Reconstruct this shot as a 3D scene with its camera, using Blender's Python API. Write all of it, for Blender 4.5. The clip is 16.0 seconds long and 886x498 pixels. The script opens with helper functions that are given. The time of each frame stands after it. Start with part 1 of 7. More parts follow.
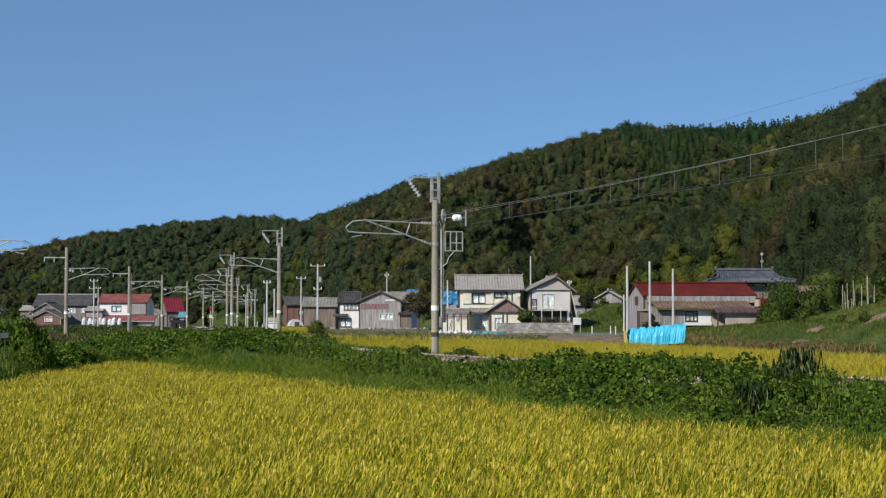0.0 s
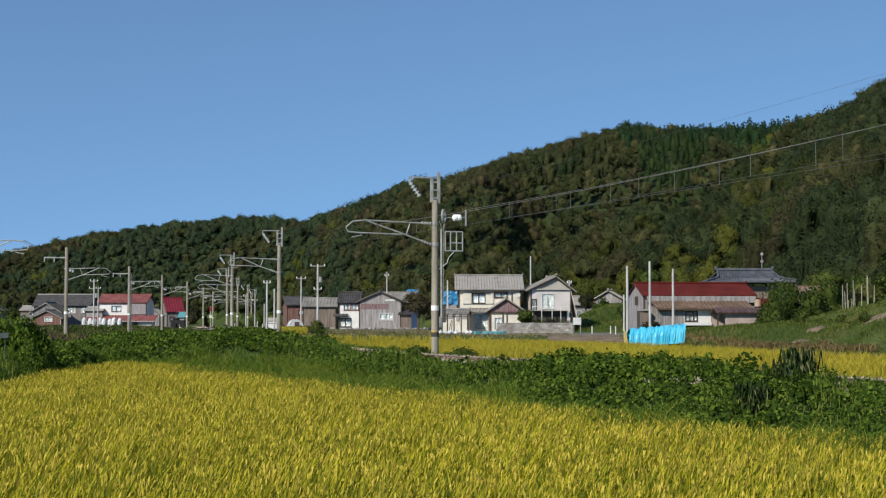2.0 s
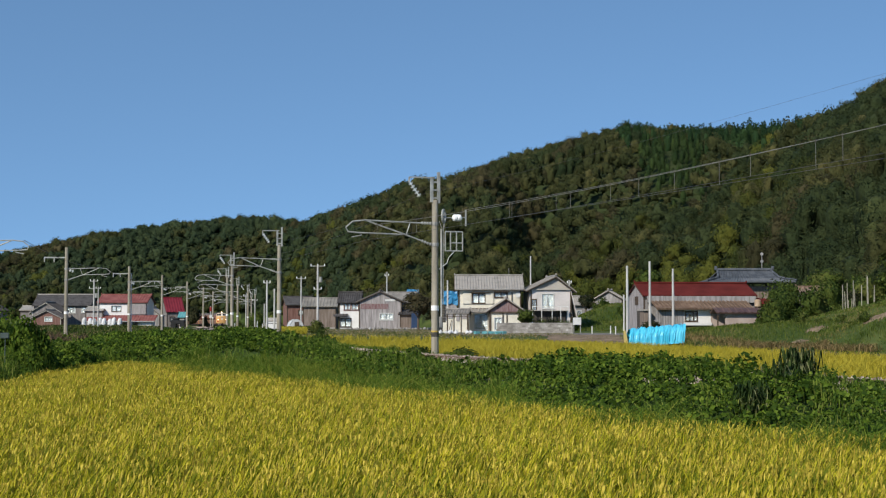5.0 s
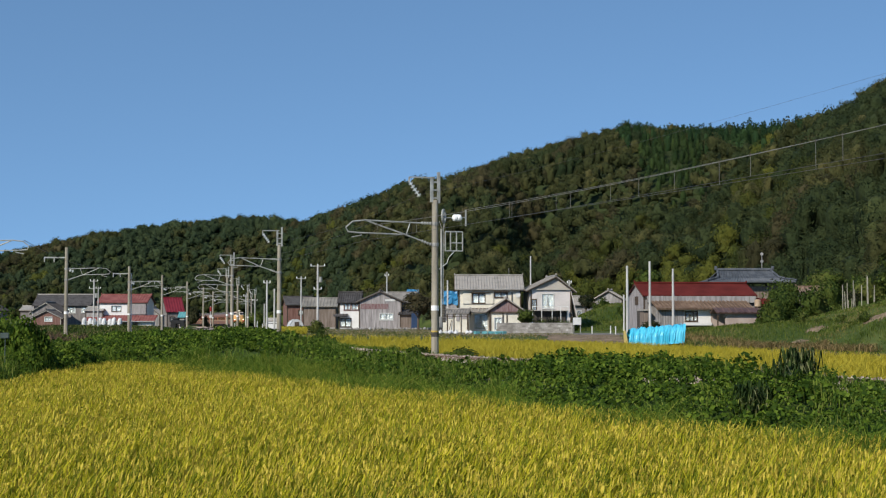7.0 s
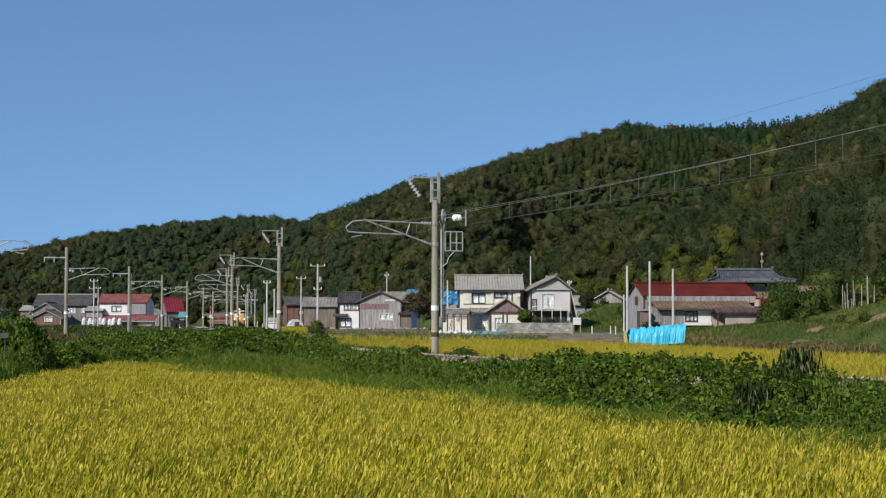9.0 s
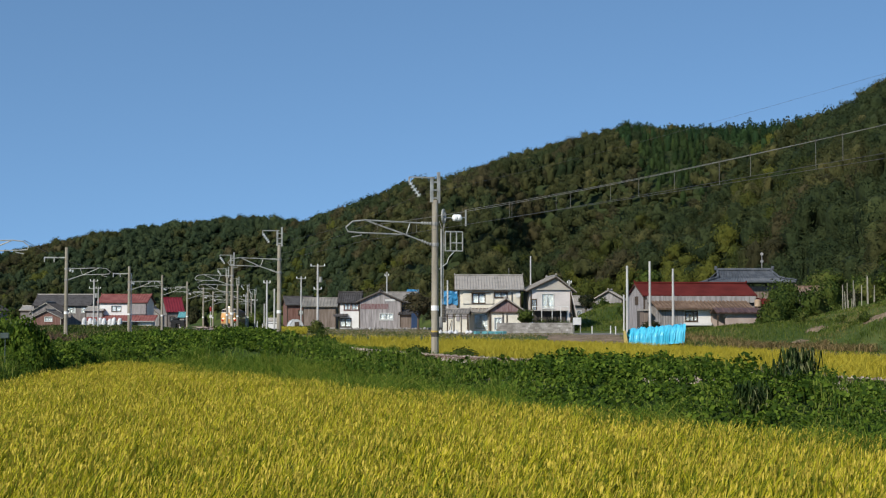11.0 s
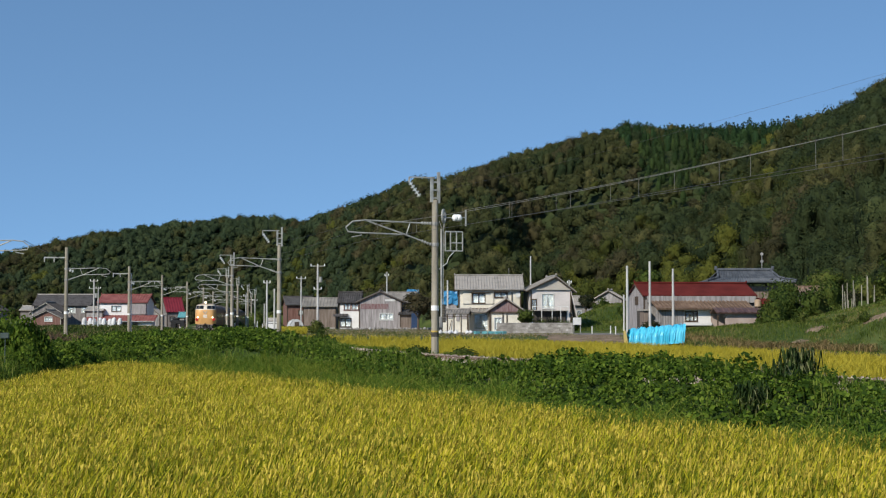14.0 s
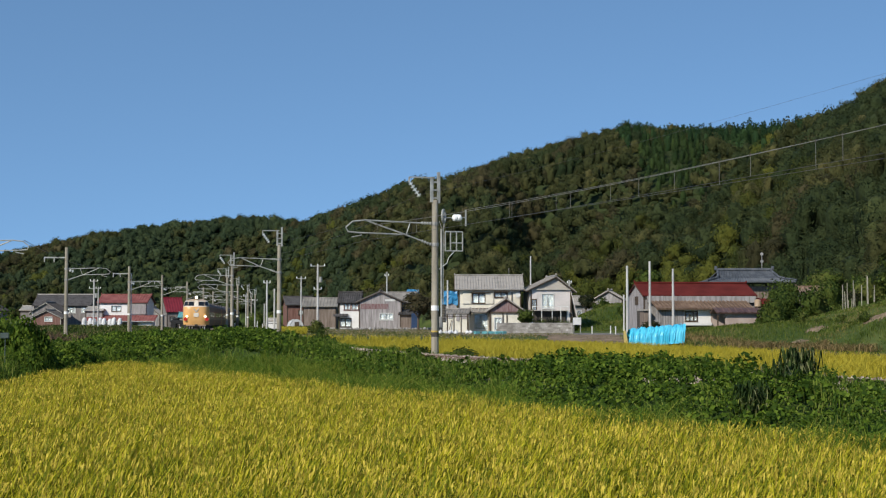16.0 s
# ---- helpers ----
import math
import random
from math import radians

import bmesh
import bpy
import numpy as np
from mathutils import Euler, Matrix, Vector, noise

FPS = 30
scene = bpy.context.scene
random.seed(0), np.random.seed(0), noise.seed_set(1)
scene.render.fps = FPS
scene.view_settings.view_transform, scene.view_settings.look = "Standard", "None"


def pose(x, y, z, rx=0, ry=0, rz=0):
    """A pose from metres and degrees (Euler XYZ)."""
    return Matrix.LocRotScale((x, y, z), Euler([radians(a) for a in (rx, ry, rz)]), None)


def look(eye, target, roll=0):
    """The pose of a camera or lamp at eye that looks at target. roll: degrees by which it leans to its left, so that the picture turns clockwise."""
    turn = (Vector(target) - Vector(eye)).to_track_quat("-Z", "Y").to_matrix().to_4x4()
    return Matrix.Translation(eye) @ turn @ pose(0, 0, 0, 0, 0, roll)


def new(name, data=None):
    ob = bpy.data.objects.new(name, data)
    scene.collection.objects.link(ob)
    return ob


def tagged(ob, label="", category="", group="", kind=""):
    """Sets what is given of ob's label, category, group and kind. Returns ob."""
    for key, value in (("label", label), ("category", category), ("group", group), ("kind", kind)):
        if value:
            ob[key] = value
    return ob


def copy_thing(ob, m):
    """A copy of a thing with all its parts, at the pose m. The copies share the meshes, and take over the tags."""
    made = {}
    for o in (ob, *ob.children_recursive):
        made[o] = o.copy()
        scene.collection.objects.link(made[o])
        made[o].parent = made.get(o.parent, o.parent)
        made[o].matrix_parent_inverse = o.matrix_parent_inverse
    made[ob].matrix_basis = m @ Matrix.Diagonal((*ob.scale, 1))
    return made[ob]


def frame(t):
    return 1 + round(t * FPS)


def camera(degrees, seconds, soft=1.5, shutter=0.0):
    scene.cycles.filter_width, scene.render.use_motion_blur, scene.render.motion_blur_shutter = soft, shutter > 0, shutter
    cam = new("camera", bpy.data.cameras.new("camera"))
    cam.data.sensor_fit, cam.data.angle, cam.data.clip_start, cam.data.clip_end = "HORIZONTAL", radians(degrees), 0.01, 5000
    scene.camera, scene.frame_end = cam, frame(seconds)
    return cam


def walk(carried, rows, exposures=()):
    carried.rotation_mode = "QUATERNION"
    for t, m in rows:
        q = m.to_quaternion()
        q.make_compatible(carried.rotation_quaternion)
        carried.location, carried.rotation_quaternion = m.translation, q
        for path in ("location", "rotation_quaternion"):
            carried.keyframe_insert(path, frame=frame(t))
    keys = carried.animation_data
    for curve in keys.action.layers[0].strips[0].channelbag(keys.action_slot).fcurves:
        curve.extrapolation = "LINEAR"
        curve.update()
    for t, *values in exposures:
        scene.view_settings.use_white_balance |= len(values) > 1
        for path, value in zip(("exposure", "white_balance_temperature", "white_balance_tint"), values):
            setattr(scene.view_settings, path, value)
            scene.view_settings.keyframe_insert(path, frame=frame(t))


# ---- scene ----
cam = camera(33.56, 16.0, soft=1.2, shutter=0.15)
EYE = 1.68
walk(cam, [(0, pose(0, 0, EYE, 92.69, 0, 0)), (16, pose(0, 0, EYE, 92.69, 0, 0))])

# ---- light ----
SUN_WAY = Vector((-0.53, -0.70, 0.58)).normalized()
sun_data = bpy.data.lights.new("sun", "SUN")
sun_data.energy, sun_data.angle, sun_data.color = 4.2, radians(0.6), (1.0, 0.93, 0.80)
sun = new("sun", sun_data)
sun.matrix_world = look(SUN_WAY * 300, (0, 0, 0))
world = bpy.data.worlds.new("clear_sky")
scene.world = world
world.use_nodes = True
wn, wl = world.node_tree.nodes, world.node_tree.links
sky = wn.new("ShaderNodeTexSky")
sky.sky_type, sky.sun_disc = "NISHITA", False
sky.sun_elevation = math.asin(SUN_WAY.z)
sky.sun_rotation = math.atan2(SUN_WAY.x, SUN_WAY.y)
sky.altitude, sky.air_density, sky.dust_density, sky.ozone_density = 300, 1.0, 0.0, 1.2
coord = wn.new("ShaderNodeTexCoord")
lift = wn.new("ShaderNodeVectorMath")
lift.operation = "MULTIPLY_ADD"
lift.inputs[1].default_value, lift.inputs[2].default_value = (1, 1, 1.35), (0, 0, 0.29)
unit = wn.new("ShaderNodeVectorMath")
unit.operation = "NORMALIZE"
wl.new(coord.outputs["Generated"], lift.inputs[0])
wl.new(lift.outputs[0], unit.inputs[0])
wl.new(unit.outputs[0], sky.inputs["Vector"])
tone = wn.new("ShaderNodeVectorMath")
tone.operation = "MULTIPLY"
tone.inputs[1].default_value = (0.80, 0.99, 1.06)
wl.new(sky.outputs[0], tone.inputs[0])
wl.new(tone.outputs[0], wn["Background"].inputs["Color"])
wn["Background"].inputs["Strength"].default_value = 0.15
scene.view_settings.exposure = 0.15


# ---- materials ----
def mat(name, c1, c2, scale=1.0, rough=0.8, bump=0.25, fine=12.0, island=0.0, metal=0.0, leafy=0.0, single=0.0, c3=None, stretch=None, local=False, relief=None):
    """A two-scale procedural surface: a blotchy mix of c1 and c2 (and c3), fine grain and bump, with island or object variation."""
    m = bpy.data.materials.new(name)
    m.use_nodes = True
    n, l = m.node_tree.nodes, m.node_tree.links
    b = n["Principled BSDF"]
    b.inputs["Roughness"].default_value, b.inputs["Metallic"].default_value = rough, metal
    b.inputs["Specular IOR Level"].default_value = 0.35 if rough < 0.6 else 0.15
    if local:
        src = n.new("ShaderNodeTexCoord").outputs["Object"]
    else:
        src = n.new("ShaderNodeNewGeometry").outputs["Position"]
    if stretch:
        mp = n.new("ShaderNodeMapping")
        mp.inputs["Scale"].default_value = stretch
        l.new(src, mp.inputs["Vector"])
        src = mp.outputs["Vector"]
    big, small = n.new("ShaderNodeTexNoise"), n.new("ShaderNodeTexNoise")
    big.inputs["Scale"].default_value, big.inputs["Detail"].default_value = scale, 5
    small.inputs["Scale"].default_value, small.inputs["Detail"].default_value = scale * fine, 4
    l.new(src, big.inputs["Vector"])
    l.new(src, small.inputs["Vector"])
    ramp = n.new("ShaderNodeValToRGB")
    ramp.color_ramp.elements[0].position, ramp.color_ramp.elements[1].position = 0.32, 0.68
    ramp.color_ramp.elements[0].color, ramp.color_ramp.elements[1].color = (*c1, 1), (*c2, 1)
    if c3:
        e = ramp.color_ramp.elements.new(0.80)
        e.color = (*c3, 1)
    add = n.new("ShaderNodeMath")
    add.operation = "MULTIPLY_ADD"
    l.new(small.outputs["Fac"], add.inputs[0])
    add.inputs[1].default_value = 0.35
    shift = n.new("ShaderNodeMath")
    shift.operation = "ADD"
    shift.inputs[1].default_value = -0.175
    l.new(big.outputs["Fac"], shift.inputs[0])
    l.new(shift.outputs[0], add.inputs[2])
    fac = add.outputs[0]
    if island or single:
        vary = n.new("ShaderNodeMath")
        vary.operation = "MULTIPLY_ADD"
        if island:
            l.new(n.new("ShaderNodeNewGeometry").outputs["Random Per Island"], vary.inputs[0])
        else:
            l.new(n.new("ShaderNodeObjectInfo").outputs["Random"], vary.inputs[0])
        vary.inputs[1].default_value = island or single
        sub = n.new("ShaderNodeMath")
        sub.operation = "SUBTRACT"
        sub.inputs[1].default_value = (island or single) / 2
        l.new(fac, sub.inputs[0])
        l.new(sub.outputs[0], vary.inputs[2])
        fac = vary.outputs[0]
    l.new(fac, ramp.inputs["Fac"])
    l.new(ramp.outputs["Color"], b.inputs["Base Color"])
    if bump:
        bp = n.new("ShaderNodeBump")
        bp.inputs["Strength"].default_value, bp.inputs["Distance"].default_value = bump, 0.05
        l.new(small.outputs["Fac"], bp.inputs["Height"])
        l.new(bp.outputs["Normal"], b.inputs["Normal"])
    if relief:
        # leafy lumps: scale per metre and depth in metres
        lumps, bp = n.new("ShaderNodeTexNoise"), n.new("ShaderNodeBump")
        lumps.inputs["Scale"].default_value, lumps.inputs["Detail"].default_value, lumps.inputs["Roughness"].default_value = relief[0], 6, 0.7
        bp.inputs["Strength"].default_value, bp.inputs["Distance"].default_value = 1.0, relief[1]
        l.new(src, lumps.inputs["Vector"])
        l.new(lumps.outputs["Fac"], bp.inputs["Height"])
        l.new(bp.outputs["Normal"], b.inputs["Normal"])
    if leafy:
        tr = n.new("ShaderNodeBsdfTranslucent")
        l.new(ramp.outputs["Color"], tr.inputs["Color"])
        mix = n.new("ShaderNodeMixShader")
        mix.inputs["Fac"].default_value = leafy
        l.new(b.outputs[0], mix.inputs[1])
        l.new(tr.outputs[0], mix.inputs[2])
        l.new(mix.outputs[0], n["Material Output"].inputs["Surface"])
    return m


def glow(name, color, strength):
    m = bpy.data.materials.new(name)
    m.use_nodes = True
    b = m.node_tree.nodes["Principled BSDF"]
    b.inputs["Base Color"].default_value = (*color, 1)
    b.inputs["Emission Color"].default_value = (*color, 1)
    b.inputs["Emission Strength"].default_value = strength
    return m


def pane_glass(name, tint, rough=0.04):
    m = bpy.data.materials.new(name)
    m.use_nodes = True
    b = m.node_tree.nodes["Principled BSDF"]
    b.inputs["Base Color"].default_value = (*tint, 1)
    b.inputs["Transmission Weight"].default_value = 0.85
    b.inputs["Roughness"].default_value = rough
    b.inputs["IOR"].default_value = 1.45
    return m


M_GRASS_GROUND = mat("grassy_ground", (0.035, 0.065, 0.012), (0.10, 0.12, 0.03), 0.12, c3=(0.19, 0.15, 0.06))
M_FOREST_FLOOR = mat("forest_floor", (0.018, 0.030, 0.009), (0.042, 0.055, 0.018), 0.3)
M_BALLAST = mat("ballast_stone", (0.23, 0.17, 0.13), (0.50, 0.41, 0.33), 2.2, fine=9, bump=1.0, island=0.8)
M_RAIL = mat("rusty_rail", (0.075, 0.042, 0.03), (0.14, 0.085, 0.06), 3, 0.85)
M_SLEEPER = mat("concrete_sleeper", (0.25, 0.23, 0.2), (0.4, 0.37, 0.33), 2)
M_POLE = mat("mast_concrete", (0.20, 0.175, 0.135), (0.37, 0.335, 0.265), 1.6, 0.9, 0.25, 14, stretch=(3, 3, 0.3), c3=(0.54, 0.51, 0.44))
M_POLE_GREY = mat("pole_concrete", (0.36, 0.35, 0.33), (0.55, 0.54, 0.52), 1.6, stretch=(2, 2, 0.35))
M_STEEL = mat("galvanised_steel", (0.27, 0.27, 0.25), (0.43, 0.43, 0.40), 2.5, 0.55, 0.1, metal=0.25)
M_STEEL_DARK = mat("weathered_steel", (0.2, 0.2, 0.19), (0.36, 0.35, 0.33), 2.5, 0.6, 0.1, metal=0.4)
M_WIRE = mat("copper_wire", (0.08, 0.08, 0.08), (0.16, 0.15, 0.14), 3, 0.5, 0.0, metal=0.6)
M_WIRE_PALE = mat("bright_wire", (0.22, 0.21, 0.19), (0.34, 0.32, 0.29), 3, 0.5, 0.0, metal=0.5)
M_PORCELAIN = mat("white_porcelain", (0.78, 0.78, 0.76), (0.9, 0.9, 0.88), 3, 0.25, 0.0)
M_BAND = mat("white_band", (0.7, 0.7, 0.68), (0.85, 0.85, 0.83), 4, 0.6, 0.05)
M_DARK_BAND = mat("dark_band", (0.05, 0.045, 0.04), (0.1, 0.09, 0.07), 4, 0.7, 0.05)
M_AMBER_BAND = mat("amber_band", (0.4, 0.27, 0.05), (0.5, 0.35, 0.1), 4, 0.7, 0.05)
M_RICE_LEAF = mat("rice_leaf", (0.165, 0.196, 0.012), (0.556, 0.489, 0.029), 0.35, 0.65, 0, 30, island=1.1, leafy=0.36)
M_RICE_EAR = mat("rice_ear", (0.35, 0.273, 0.033), (0.58, 0.455, 0.066), 0.35, 0.75, 0, 30, island=0.9, leafy=0.22)
M_RICE_FAR = mat("ripe_rice", (0.32, 0.27, 0.022), (0.49, 0.40, 0.045), 0.2, 0.65, 0, 30, island=0.6, leafy=0.3)
M_KUDZU = mat("kudzu_leaf", (0.030, 0.062, 0.006), (0.100, 0.160, 0.013), 0.9, 0.75, 0, 6, island=0.7, leafy=0.35, c3=(0.155, 0.215, 0.026))
M_KUDZU_BED = mat("kudzu_bed", (0.028, 0.052, 0.008), (0.075, 0.115, 0.018), 4.0, 0.9, 1.0, 6)
M_GRASS = mat("grass_blade", (0.062, 0.118, 0.013), (0.165, 0.23, 0.028), 0.6, 0.7, 0, 10, island=0.8, leafy=0.4, c3=(0.22, 0.25, 0.05))
M_FRINGE = mat("fringe_grass", (0.075, 0.140, 0.013), (0.20, 0.26, 0.028), 0.5, 0.7, 0, 10, island=0.8, leafy=0.4, c3=(0.29, 0.30, 0.045))
M_DRY_GRASS = mat("dry_grass", (0.060, 0.098, 0.014), (0.15, 0.175, 0.034), 0.22, 0.75, 0, 5, island=0.5, leafy=0.25, c3=(0.27, 0.21, 0.085))
M_FOREST = mat("forest_leaf", (0.034, 0.044, 0.014), (0.081, 0.083, 0.028), 0.06, 0.8, 0, 7, island=0.34, leafy=0.22, c3=(0.123, 0.113, 0.040), relief=(1.1, 0.5))
M_CONIFER = mat("cedar_leaf", (0.012, 0.034, 0.011), (0.035, 0.071, 0.021), 0.05, 0.75, 0, 9, island=0.4, leafy=0.22, relief=(1.1, 0.5))
M_TREE_LEAF = mat("tree_leaf", (0.03, 0.055, 0.008), (0.08, 0.11, 0.018), 0.25, 0.6, 0, 9, island=0.5, leafy=0.2, c3=(0.12, 0.13, 0.03), relief=(3.0, 0.2))
M_TREE_RUSSET = mat("reddish_tree_leaf", (0.030, 0.030, 0.012), (0.075, 0.06, 0.028), 0.4, 0.65, 0, 9, island=0.5, leafy=0.15, c3=(0.11, 0.085, 0.05), relief=(3.0, 0.2))
M_TREE_DARK = mat("dark_tree_leaf", (0.012, 0.02, 0.006), (0.045, 0.045, 0.018), 0.4, 0.65, 0, 9, island=0.5, leafy=0.15, relief=(3.0, 0.2))
M_BARK = mat("bark", (0.06, 0.045, 0.03), (0.14, 0.11, 0.08), 3, stretch=(3, 3, 0.6))
M_PAMPAS = mat("pampas_blade", (0.024, 0.046, 0.010), (0.075, 0.11, 0.026), 1.5, 0.6, 0, 6, island=1.0, leafy=0.3, c3=(0.25, 0.26, 0.11))
M_WEED = mat("tall_weeds", (0.03, 0.055, 0.010), (0.10, 0.125, 0.025), 0.3, 0.75, 0, 8, island=0.7, leafy=0.25, c3=(0.19, 0.15, 0.07))
M_RUSTY = mat("reddish_weeds", (0.09, 0.07, 0.035), (0.20, 0.13, 0.085), 0.6, 0.8, 0, 8, island=0.7, leafy=0.2)
M_REED = mat("withered_reed", (0.11, 0.095, 0.03), (0.26, 0.185, 0.085), 0.4, 0.8, 0, 8, island=0.7, leafy=0.2)
M_FRESH = mat("fresh_leaf", (0.029, 0.042, 0.009), (0.064, 0.071, 0.013), 0.10, 0.8, 0, 6, island=0.34, leafy=0.22, c3=(0.105, 0.101, 0.022), relief=(1.1, 0.5))
M_LIME = mat("lime_leaf", (0.056, 0.070, 0.012), (0.117, 0.124, 0.020), 0.14, 0.8, 0, 6, island=0.34, leafy=0.22, c3=(0.143, 0.138, 0.027), relief=(1.1, 0.5))
M_RUSSET = mat("russet_leaf", (0.039, 0.039, 0.016), (0.076, 0.067, 0.029), 0.08, 0.8, 0, 6, island=0.34, leafy=0.22, c3=(0.103, 0.086, 0.039), relief=(1.1, 0.5))
# deep green trees, and darker stands used in place of slope shade
M_DEEP_SHADE = mat("deep_green_shaded_leaf", (0.024, 0.039, 0.014), (0.050, 0.066, 0.023), 0.08, 0.8, 0, 6, island=0.34, leafy=0.22, c3=(0.085, 0.100, 0.032), relief=(1.1, 0.5))
# bluer, lighter green: the distance haze is put into this leaf colour
M_HAZY_DEEP = mat("hazy_deep_green_leaf", (0.028, 0.047, 0.021), (0.053, 0.075, 0.031), 0.06, 0.8, 0, 6, island=0.34, leafy=0.22, c3=(0.076, 0.094, 0.036), relief=(1.1, 0.5))
M_VERDANT = mat("bright_conifer_leaf", (0.021, 0.042, 0.012), (0.043, 0.071, 0.018), 0.08, 0.8, 0, 6, island=0.3, leafy=0.22, c3=(0.059, 0.089, 0.023), relief=(1.1, 0.5))
M_MARGIN = mat("margin_grass", (0.09, 0.105, 0.026), (0.22, 0.18, 0.08), 0.3, 0.8, 0, 8, island=0.7, leafy=0.2, c3=(0.34, 0.26, 0.16))


# ---- mesh helpers ----
def link_mesh(name, me, material, parent=None, label=""):
    me.materials.append(material)
    ob = new(name, me)
    if parent:
        ob.parent = parent
    if label:
        ob["label"] = label
    return ob


def part(name, bm, material, parent, label="", smooth=False):
    me = bpy.data.meshes.new(name)
    bmesh.ops.recalc_face_normals(bm, faces=bm.faces)
    bm.to_mesh(me)
    bm.free()
    if smooth:
        for p in me.polygons:
            p.use_smooth = True
    return link_mesh(name, me, material, parent, label)


def thing(name, m, label, category, group="", kind=""):
    ob = new(name)
    ob.matrix_world = m
    return tagged(ob, label, category, group, kind)


def raw(name, verts, faces):
    """A mesh from arrays, all faces with the same number of corners."""
    verts, faces = np.asarray(verts, dtype=np.float32), np.asarray(faces, dtype=np.int32)
    k = faces.shape[1]
    me = bpy.data.meshes.new(name)
    me.vertices.add(len(verts))
    me.vertices.foreach_set("co", verts.ravel())
    me.loops.add(len(faces) * k)
    me.loops.foreach_set("vertex_index", faces.ravel())
    me.polygons.add(len(faces))
    me.polygons.foreach_set("loop_start", np.arange(len(faces), dtype=np.int32) * k)
    me.update(calc_edges=True)
    return me


def box(bm, x0, x1, y0, y1, z0, z1, m=None):
    v = [bm.verts.new((x, y, z)) for x in (x0, x1) for y in (y0, y1) for z in (z0, z1)]
    for f in ((0, 1, 3, 2), (4, 6, 7, 5), (0, 4, 5, 1), (2, 3, 7, 6), (0, 2, 6, 4), (1, 5, 7, 3)):
        bm.faces.new([v[i] for i in f])
    if m:
        for q in v:
            q.co = m @ q.co
    return bm


def slab(x0, x1, y0, y1, z0, z1, soft=0.0):
    bm = box(bmesh.new(), x0, x1, y0, y1, z0, z1)
    if soft:
        bmesh.ops.bevel(bm, geom=bm.edges[:], offset=soft, segments=1, affect="EDGES")
    return bm


def rod(bm, a, b, r0, r1=None, seg=8, cap=True):
    a, b = Vector(a), Vector(b)
    r1 = r0 if r1 is None else r1
    q = (b - a).to_track_quat("Z", "Y").to_matrix()
    rings = []
    for p, r in ((a, r0), (b, r1)):
        rings.append([bm.verts.new(p + q @ Vector((r * math.cos(2 * math.pi * i / seg), r * math.sin(2 * math.pi * i / seg), 0))) for i in range(seg)])
    for i in range(seg):
        bm.faces.new((rings[0][i], rings[0][(i + 1) % seg], rings[1][(i + 1) % seg], rings[1][i]))
    if cap:
        bm.faces.new(rings[0][::-1])
        bm.faces.new(rings[1])
    return bm


def tube(points, r, seg=6):
    """A bent pipe through points."""
    bm = bmesh.new()
    pts = [Vector(p) for p in points]
    rings = []
    for i, p in enumerate(pts):
        way = (pts[min(i + 1, len(pts) - 1)] - pts[max(i - 1, 0)]).normalized()
        q = way.to_track_quat("Z", "Y").to_matrix()
        rings.append([bm.verts.new(p + q @ Vector((r * math.cos(2 * math.pi * k / seg), r * math.sin(2 * math.pi * k / seg), 0))) for k in range(seg)])
    for a, b in zip(rings, rings[1:]):
        best = min(range(seg), key=lambda s: sum((a[k].co - b[(k + s) % seg].co).length for k in range(seg)))
        for k in range(seg):
            bm.faces.new((a[k], a[(k + 1) % seg], b[(k + 1 + best) % seg], b[(k + best) % seg]))
    bm.faces.new(rings[0][::-1])
    bm.faces.new(rings[-1])
    return bm


def smooth01(u):
    u = np.clip(u, 0, 1)
    return u * u * (3 - 2 * u)


# ---- the lie of the land ----
def spline(points, n=24):
    """Catmull-Rom through plan points, densely sampled."""
    p = np.array([points[0], *points, points[-1]], float)
    out = []
    for i in range(1, len(p) - 2):
        a, b, c, d = p[i - 1], p[i], p[i + 1], p[i + 2]
        for k in range(n):
            u = k / n
            out.append(0.5 * (2 * b + (c - a) * u + (2 * a - 5 * b + 4 * c - d) * u * u + (3 * b - a - 3 * c + d) * u ** 3))
    out.append(p[-2])
    return np.array(out)


MAIN = spline([(38, -6), (27, 12), (19.2, 25), (11.2, 40), (1.9, 60), (-3.4, 72.5), (-9.9, 94), (-16.2, 117), (-24.0, 148), (-27.3, 163), (-30.8, 185), (-33.0, 203), (-34.6, 218),
               (-36.7, 240), (-38.8, 262), (-43.4, 312), (-46.9, 339), (-49.7, 357), (-52.6, 372), (-66.8, 426), (-88, 490), (-120, 580), (-165, 700)])
SIDE = spline([(-19, 6), (-20.6, 45), (-25.7, 90), (-32.9, 140), (-37.6, 190), (-40.4, 225), (-43.6, 260), (-48, 300), (-53, 342), (-61, 380), (-74, 428), (-95, 492), (-127, 582), (-172, 702)])
S_MAIN = np.concatenate([[0], np.cumsum(np.hypot(*np.diff(MAIN, axis=0).T))])


def grade(y):
    return -0.003 * np.maximum(y - 190, 0)


def on_main(s):
    x, y = np.interp(s, S_MAIN, MAIN[:, 0]), np.interp(s, S_MAIN, MAIN[:, 1])
    return Vector((x, y, float(grade(y))))


def off_track(x, y, line):
    """Plan distance from points to a track."""
    d = np.full(np.shape(x), 1e9)
    for px, py in line[::6]:
        d = np.minimum(d, np.hypot(x - px, y - py))
    return d


